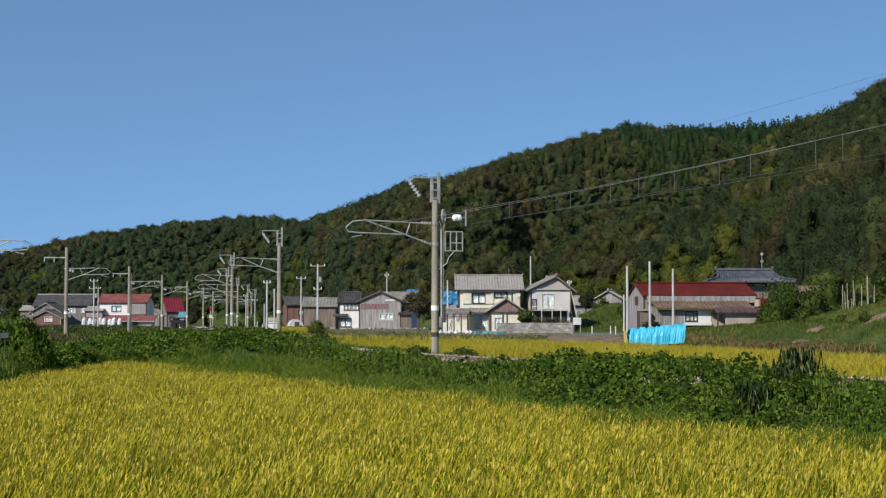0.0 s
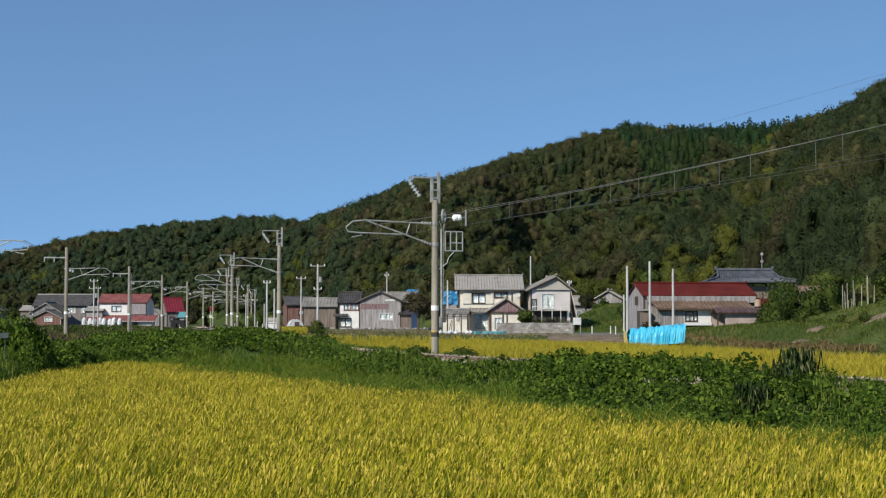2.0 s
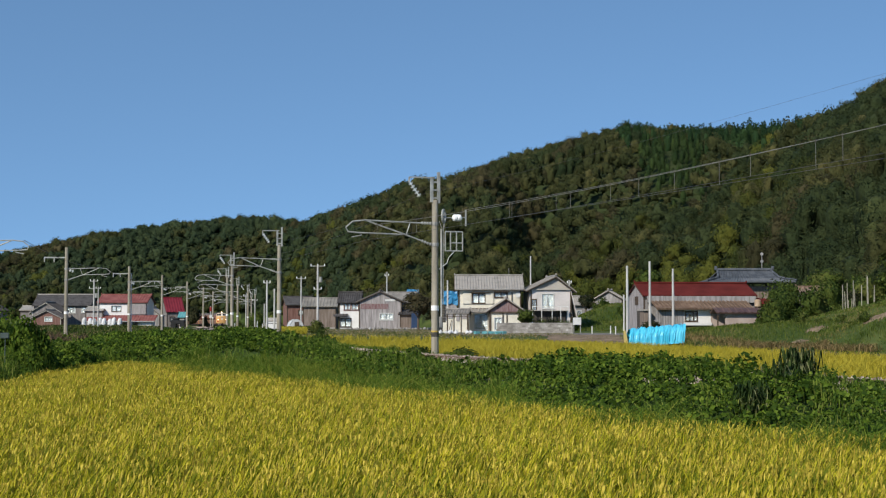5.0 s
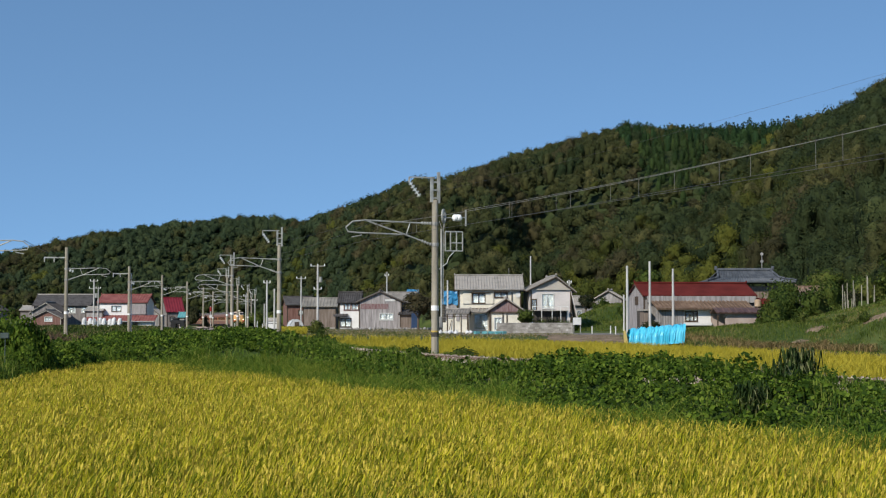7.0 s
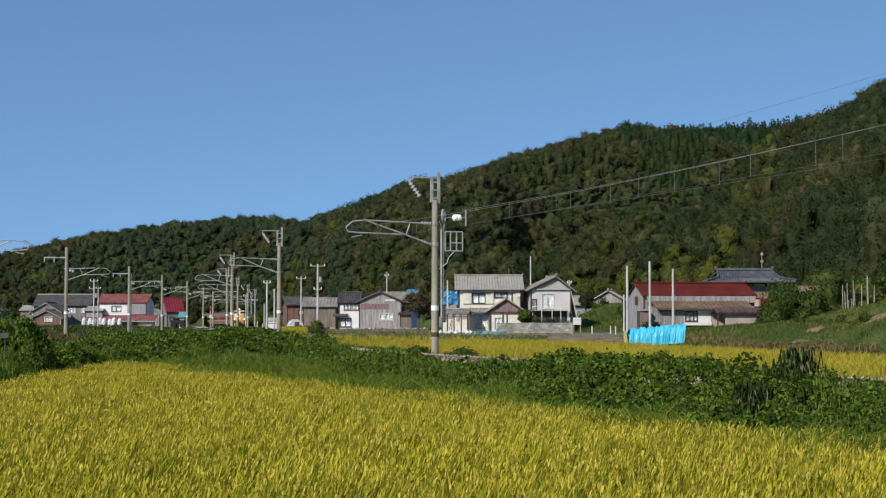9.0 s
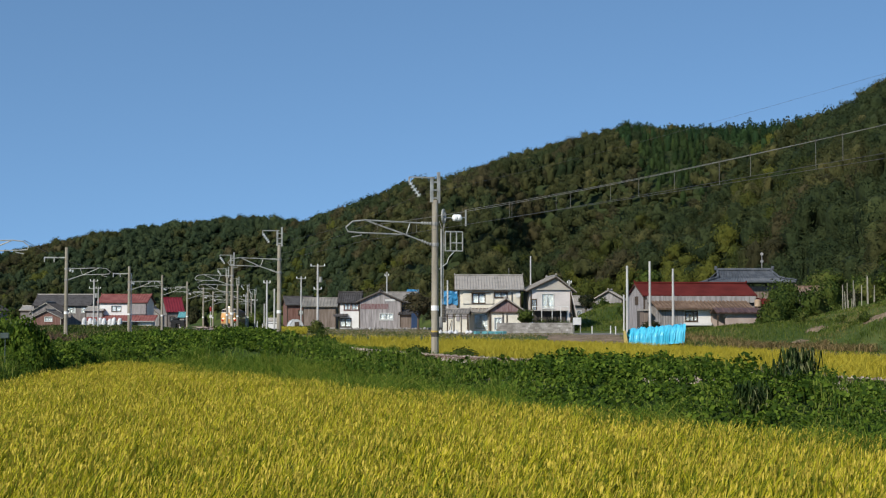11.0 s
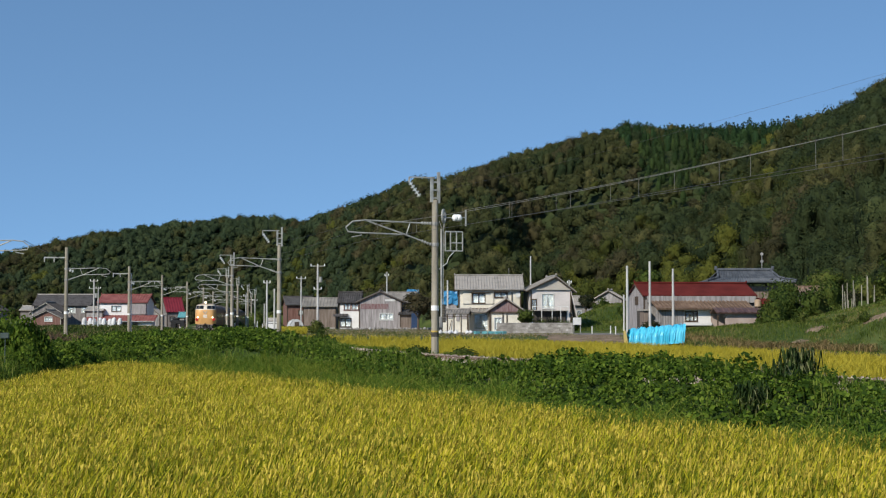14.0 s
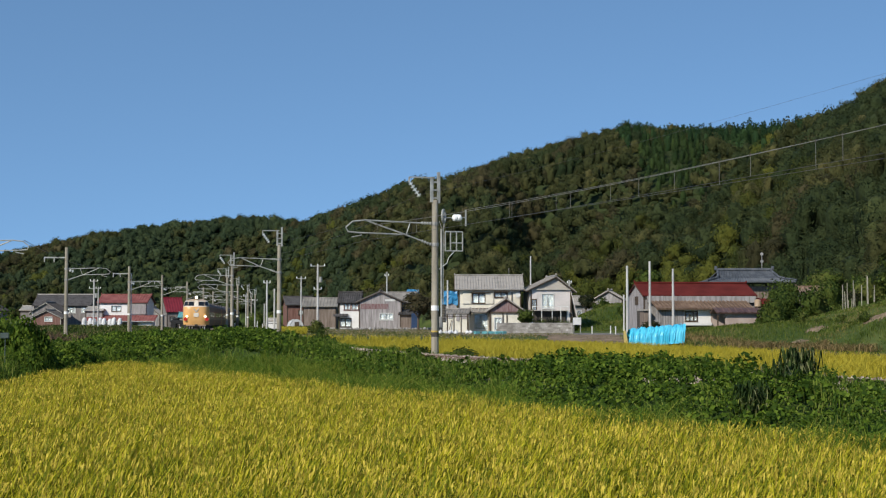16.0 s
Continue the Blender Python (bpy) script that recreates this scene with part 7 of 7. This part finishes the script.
def greenery():
    D, L = M_TREE_DARK, M_TREE_LEAF
    for i, (x, y, z, r, tall, mm, lab, tr) in enumerate((
            (-3.5, 207, -0.1, 2.7, 6.0, M_TREE_RUSSET, "dark reddish-green tree beside a grey house", True), (-5.6, 232, 0, 2.2, 6.0, D, "dark tree behind a shed", True),
            (-0.9, 204, -0.1, 1.6, 3.6, D, "dark garden tree before the houses", True),
            (9.2, 163.5, -0.1, 1.15, 2.9, L, "clipped green garden tree", True), (11.0, 163, -0.1, 0.9, 1.9, L, "dark garden shrub behind the wall", False), (13.0, 163.2, -0.1, 1.0, 1.8, L, "dark garden shrub behind the wall", False),
            (10.2, 162.6, -0.1, 0.8, 1.8, D, "dark clipped shrub behind the wall", False), (12.0, 162.4, -0.1, 0.9, 2.0, D, "dark clipped shrub behind the wall", False), (13.9, 162.6, -0.1, 0.8, 1.7, L, "dark garden shrub behind the wall", False), (14.7, 172, -0.1, 1.3, 2.5, L, "green shrub beside the white house", False), (19.4, 200, 1.5, 1.5, 3.6, D, "dark tree before a small house", True), (21.4, 198, 2.2, 1.3, 2.6, L, "green bush on the knoll", False), (24.2, 180, 1.8, 2.2, 3.6, L, "bushy tree on the knoll", False),
            (21.6, 172, 0.6, 1.6, 3.0, L, "bushy tree above the lane", True), (27.0, 192, 1, 2.8, 6.5, L, "green tree behind the barn", True), (19.9, 140, 0.2, 1.2, 1.5, D, "dark clipped shrub by the barn", False),
            (32.6, 144.5, 1.4, 2.0, 3.4, L, "spreading bush at the barn corner", False), (34.4, 148.5, 1.4, 2.4, 4.6, L, "spreading bush at the barn corner", False), (36.6, 146, 1.8, 2.6, 4.0, L, "dense bush on the bank", False), (39.4, 150, 2.3, 2.6, 4.2, L, "dense bush on the bank", False),
            (35.6, 152, 2.0, 2.4, 5.2, L, "dense bush on the bank", False), (42.0, 154, 2.9, 2.2, 3.0, D, "dark bush on the bank", False), (45.6, 158, 3.4, 2.6, 4.2, L, "leafy bush at the wood's edge", False),
            (49, 158, 3.8, 2.6, 4.6, L, "leafy bush at the wood's edge", False), (43.8, 168, 3.6, 2.6, 6.0, L, "leafy tree at the wood's edge", True),
            (-58.4, 330, -0.6, 3.2, 6.0, D, "dark bushy tree beside the railway curve", False), (-53.3, 316, -0.8, 1.75, 5.2, D, "dark bushy tree beside the railway curve", False), (-51.3, 318, -0.8, 0.9, 3.2, D, "dark bushy tree beside the railway curve", False), (-47.0, 309, -0.9, 0.8, 1.2, L, "green bush by the line", False),
            (-36.6, 262, -0.6, 1.3, 2.2, L, "green bush beside the mast", False), (-28.2, 205, -0.6, 1.5, 1.6, L, "green bush beside the track", False), (-30.2, 200, -0.6, 1.2, 1.4, L, "green bush beside the track", False),
            (-14.6, 171, -0.3, 1.3, 2.0, L, "dark bush at a pole's foot", False), (-5.5, 66.5, 0.0, 0.55, 1.0, L, "tall green weeds on the bank", False), (-4.8, 66, -0.1, 0.4, 0.7, L, "tall green weeds on the bank", False), (-1.2, 60.5, -0.2, 0.4, 0.7, L, "tall green weeds on the bank", False), (-0.7, 59.5, -0.3, 0.45, 0.6, L, "tall green weeds on the bank", False), (-9.4, 113, -0.9, 0.8, 2.0, L, "tall green weeds beside the line", False), (-8.4, 112, -0.9, 0.5, 1.3, L, "tall green weeds beside the line", False), (-17.0, 176, -0.3, 1.1, 1.3, L, "dark bush at a pole's foot", False), (-47, 372, -1, 3.0, 5.5, L, "green trees beyond the curve", False),
            (-41, 352, -1, 2.6, 4.5, L, "green trees beyond the curve", False), (-33, 340, -1, 3.5, 6, L, "green trees beyond the curve", True), (-25, 330, -1, 3.6, 6, L, "green trees beyond the curve", True), (-20, 290, -0.4, 3.2, 6, D, "dark trees behind the sheds", True),
            (-13, 262, -0.2, 2.4, 5, L, "green tree behind the boarded house", True), (0.5, 236, 0, 2.5, 5.5, L, "green tree behind the cream house", True), (-1.4, 76.8, -0.6, 0.9, 1.1, L, "low bush at the mast's foot", False), (0.9, 76.5, -0.6, 1.0, 1.0, L, "low bush at the mast's foot", False))):
        z = float(land(x, y)) if x > 25 else z
        tree(x, y, z, r, tall, 40 + i, mm, lab, "tree" if tr else "bush", tr, n=int(600 + 420 * r), leaf=0.13 if r < 2 else 0.085)
    rng = random.Random(9)
    for i in range(11):
        y = 112 + i * 3.0 + rng.uniform(-1, 1)
        x = y * (0.312 - 0.011 * i + rng.uniform(-0.008, 0.008))
        tree(x, y + 9, float(land(x, y + 9)), rng.uniform(0.5, 1.0), rng.uniform(0.6, 1.1), 90 + i, M_TREE_LEAF, "small shrub on the grassy bank", "shrub", False, n=420, leaf=0.2)
    for i in range(13):
        x, y = 39.1 + i * 0.27 + rng.uniform(-0.1, 0.1), 145 + rng.uniform(-1.5, 1.5)
        zz = float(land(x, y))
        s = part("stake", rod(bmesh.new(), (0, 0, -0.3), (rng.uniform(-0.1, 0.1), 0, rng.uniform(1.1, 3.1)), 0.05, 0.035, 6), M_STAKE, None)
        s.matrix_world = pose(x, y, zz)
        tagged(s, "bare pale wooden stake on the bank", "stake", "row of stakes")


def along(x, y, line=MAIN):
    """Direction, in degrees, in which an arm at right angles to the track points with its local x."""
    i = int(np.argmin(np.hypot(line[:, 0] - x, line[:, 1] - y)))
    d = line[min(i + 1, len(line) - 1)] - line[max(i - 1, 0)]
    return math.degrees(math.atan2(d[1], d[0])) - 90


rice_patches = rice_field()
creepers()
for px_, py_, spread, tall, count, seed, arch in ((8.45, 35.0, 0.42, 1.36, 420, 3, 0.42), (8.1, 34.4, 0.4, 1.05, 220, 6, 0.4), (7.4, 32.6, 0.4, 0.85, 150, 7, 0.4), (6.5, 31.0, 0.4, 0.85, 170, 4, 0.4)):
    pampas_clump(px_, py_, float(bank_top(px_, py_, False)) - 0.1, spread, tall, count, seed, "clump of tall dark pampas grass on the bank", arch=arch, width=0.042)
for px_, py_, seed in ((-21.6, 83.5, 21), (-22.4, 85.0, 22), (-20.9, 84.5, 23), (-23.0, 86.0, 24)):
    pampas_clump(px_, py_, float(bank_top(px_, py_)) - 0.4, 0.7, 1.35 + 0.1 * (seed % 3), 260, seed, "reddish seeding weeds above the creepers", M_RUSTY, "tall_weeds")
for i in range(9):
    px_ = -16.6 + 2.15 * i
    py_ = 76.0 - 2.1 * i + (1.3 if i % 2 else 0)
    pampas_clump(px_ + 1.2, py_, float(bank_top(px_ + 1.2, py_, False)) - 0.3, 0.5, 0.62 + 0.12 * (i % 3), 130, 60 + i, "tuft of long green grass on the bank crest", M_GRASS, "grass_tuft")
for px_, py_, r, tall, seed in ((-16.2, 54.2, 1.5, 3.3, 301), (-15.15, 53.4, 0.95, 2.75, 302), (-17.9, 56.5, 1.7, 3.6, 303), (-14.7, 52.0, 0.8, 1.6, 304), (-16.2, 51.2, 1.1, 1.9, 305)):
    tree(px_, py_, -1.0, r, tall, seed, M_KUDZU, "bush smothered in broad-leaved creeper at the paddy corner", "bush", False, n=4600, leaf=0.088 / r)
bank_grass()
line_main = railway(MAIN, "railway_track", "ballasted single track with rusty rails")
sleepers(line_main)
railway(SIDE, "branch_track", "second ballasted track behind the creepers")
ballast_stones()

masts = []
for x, y in ((-0.4, 73), (-13.1, 117.5), (-23.4, 163), (-30.4, 207), (-35.2, 252), (-39.4, 297), (-43.2, 338), (-48.5, 372)):
    masts.append(mast(x, y, along(x, y), -1, detail=2 if y < 130 else 1, reach=4.6 if y < 80 else 4.1))
anchor_fittings(masts[0])
for x, y in ((-29.6, 90), (-35.9, 140), (-40.8, 191), (-43.2, 226), (-45.6, 262), (-49.4, 303), (-54.0, 345)):
    masts.append(mast(x, y, along(x, y, SIDE), 1, top=8.5, detail=1, feeder=False, label="concrete railway mast with a tubular arm over the branch"))
for x, y, tall, arms in ((-21.2, 177, 6.6, [(-0.3, 0.8)]), (-20.3, 177, 5.6, []), (-40.2, 300, 7, [(-0.4, 1.0)]), (-38.4, 300, 6, [(-0.4, 1.0)]), (-31.6, 260, 4.6, [])):
    utility_pole(x, y, -0.4, tall, 0.13, arms, "slim trackside pole with small fittings")
utility_pole(-57.0, 240, -0.4, 8.4, 0.15, [(-0.3, 1.3), (-1.5, 1.6)], "grey utility pole with two crossarms", box_at=-2.6)
utility_pole(-56.3, 240, -0.4, 7.2, 0.12, [(-0.3, 0.8)], "grey utility pole with one crossarm")
utility_pole(-40.62, 191.5, -0.5, 8.0, 0.09, [], "thin steel pole beside a railway mast")
utility_pole(-22.2, 230, -0.1, 8.3, 0.14, [(-0.35, 1.5)], "grey utility pole with one crossarm")
utility_pole(-16.2, 190, -0.2, 8.8, 0.16, [(-0.2, 1.9), (-3.2, 1.0)], "grey utility pole with crossarms and a transformer", box_at=-1.9)
utility_pole(11.1, 186, 0, 9.5, 0.11, [], "tall white bare pole behind the houses")
utility_pole(-8.4, 220, 0, 8.6, 0.1, [(-0.6, 0.6)], "thin pole with a small fitting")
utility_pole(0.55, 176, 0, 6.2, 0.12, [], "thin grey pole beside the cream house")
utility_pole(15.3, 178, 0, 6.3, 0.12, [(-0.4, 0.5)], "thin grey pole beside the white house")
for x, y, z, tall in ((16.3, 130, -0.3, 6.6), (19.0, 135, 0.0, 6.9), (21.6, 138, 0.3, 6.0), (20.2, 164, 0.3, 4.0)):
    utility_pole(x, y, z, tall, 0.13, [], "pale slender bare pole by the barn")

for x, y, tall in ((-25.3, 200, 1.9), (-24.7, 201, 1.5), (-24.0, 199, 1.7), (-30.6, 216, 1.6)):
    stake = part("trackside_stake", rod(bmesh.new(), (0, 0, -0.3), (0.05, 0, tall), 0.05, 0.04, 6), M_BAND, None)
    stake.matrix_world = pose(x, y, -0.6)
    tagged(stake, "thin white stake beside the track", "stake", "trackside stakes")

# overhead wires
W0 = (-3.4, 72.3)
near = (16.2, 31.0)
A_MESSENGER = ((W0[0], W0[1], 6.26), (near[0], near[1], 7.45), 0.385)
B_MESSENGER = ((1.2, 72.6, 7.05), (near[0] + 0.7, near[1] + 0.4, 7.58), 0.24)
A_CONTACT = ((W0[0], W0[1], 5.57), (near[0], near[1], 6.14), 0.0)
B_CONTACT = ((1.2, 72.6, 6.30), (near[0] + 0.7, near[1] + 0.4, 6.51), 0.02)
cable("messenger_wire", *A_MESSENGER, 0.009, M_WIRE_PALE, "messenger wire above the track")
cable("messenger_wire", *B_MESSENGER, 0.009, M_WIRE_PALE, "messenger wire anchored at a mast")
cable("contact_wire", *A_CONTACT, 0.008, M_WIRE, "contact wire above the track")
cable("contact_wire", *B_CONTACT, 0.008, M_WIRE, "contact wire anchored at a mast")
line_pts = [W0, (-16.0, 116.8), (-26.3, 162.4), (-34.2, 206), (-38.6, 251), (-42.6, 296), (-47.0, 337), (-52.5, 372)]
for (x0, y0), (x1, y1) in zip(line_pts, line_pts[1:]):
    cable("messenger_wire", (x0, y0, 6.45), (x1, y1, 6.45), 0.45, 0.007, M_WIRE, "messenger wire above the track")
    cable("contact_wire", (x0, y0, 5.6), (x1, y1, 5.6), 0.02, 0.006, M_WIRE, "contact wire above the track")
side_pts = [(-25.7, 90), (-32.3, 140), (-37.3, 191), (-40.0, 226), (-43.0, 262), (-47.0, 303)]
for (x0, y0), (x1, y1) in zip(side_pts, side_pts[1:]):
    cable("messenger_wire", (x0, y0, 6.45), (x1, y1, 6.45), 0.45, 0.018, M_WIRE, "messenger wire above the branch")
for upper, lower, first, gap in ((A_MESSENGER, A_CONTACT, 0.009, 0.1022), (B_MESSENGER, B_CONTACT, 0.119, 0.1145)):
    for i in range(9):
        v = first + gap * i
        if v > 0.95:
            continue
        p, q = [Vector(w[0]).lerp(Vector(w[1]), v) - Vector((0, 0, 4 * w[2] * v * (1 - v))) for w in (upper, lower)]
        hanger = part("hanger", rod(bmesh.new(), tuple(q), tuple(p), 0.006, seg=5), M_WIRE_PALE, None)
        part("clamp", slab(p.x - 0.02, p.x + 0.02, p.y - 0.02, p.y + 0.02, p.z - 0.07, p.z + 0.05, 0.008), M_DARK_BAND, hanger, "dark wire clamp")
        tagged(hanger, "thin dropper between the overhead wires", "dropper", "wire droppers")
feed = [(-1.2, 73, 7.8), (-14.0, 117.5, 7.8), (-24.3, 163, 7.8), (-31.3, 207, 7.8)]
cable("feeder_wire", (16.6, 33, 9.2), feed[0], 0.3, 0.0035, M_WIRE, "thin feeder wire between masts")
for a, b in zip(feed, feed[1:]):
    cable("feeder_wire", a, b, 0.5, 0.005, M_WIRE, "thin feeder wire between masts")

village()
tarp_tunnel()
block_wall()
station_clutter()
white_sacks()
greenery()
soil_patches()

for name, label, cat, x, y, z, w, hh, mm in (("concrete_slab", "small grey concrete slab among the creepers", "slab", 2.78, 38.6, -0.16, 0.17, 0.07, M_BLOCK), ("white_marker", "small white marker beside pampas grass", "marker", 9.2, 36.8, -0.1, 0.035, 0.62, M_BAND)):
    ob = part(name, slab(-w, w, -0.08, 0.08, 0, hh, 0.02), mm, None)
    ob.matrix_world = pose(x, y, z)
    tagged(ob, label, cat)
board = thing("small_sign", pose(-14.95, 50.2, -0.4), "small grey sign board rising out of creepers", "sign")
part("board", slab(-0.15, 0.15, -0.03, 0.03, 1.38, 1.58, 0.02), M_SIGN_GREY, board)
part("post", slab(-0.012, 0.012, 0.035, 0.06, -0.5, 1.5), M_SIGN_GREY, board)

lead_car = train_car(True)
cars = [lead_car]
second = train_car(False)
cars.append(second)
for _ in range(4):
    cars.append(copy_thing(second, pose(0, 0, 0)))
fly = gnat()


def motions():
    for i, car in enumerate(cars):
        run(car, 10.2 + 20.5 * i)
    # a light breeze runs over the rice
    for patch, (px, py), half in rice_patches:
        rows = []
        for k in range(41):
            t = k * 0.4
            u = t * 2.9 - px * 0.22 - py * 0.13 + half * 1.3
            gust = 0.6 + 0.4 * math.sin(t * 0.7 - px * 0.06 + py * 0.05)
            rows.append((t, pose(0.022 * gust * (math.sin(u) + 0.5 * math.sin(1.7 * u + half)), 0.01 * gust * math.cos(0.8 * u), 0)))
        walk(patch, rows)
    # the fly drops past the lens
    x, y0, z = 0.0689, 1.0, EYE + 0.147
    rows = [(0, pose(x + 0.06, y0, z + 0.7, 0, 13, 0)), (12.8, pose(x + 0.06, y0, z + 0.55, 0, 13, 0)), (12.9, pose(x + 0.03, y0, z + 0.27, 0, 13, 0)), (13.0, pose(x, y0, z, 0, 13, 0)),
            (13.1, pose(x - 0.03, y0, z - 0.30, 0, 13, 0)), (13.2, pose(x - 0.05, y0, z - 0.6, 0, 13, 0)), (16, pose(x - 0.05, y0, z - 0.75, 0, 13, 0))]
    walk(fly, rows)


motions()
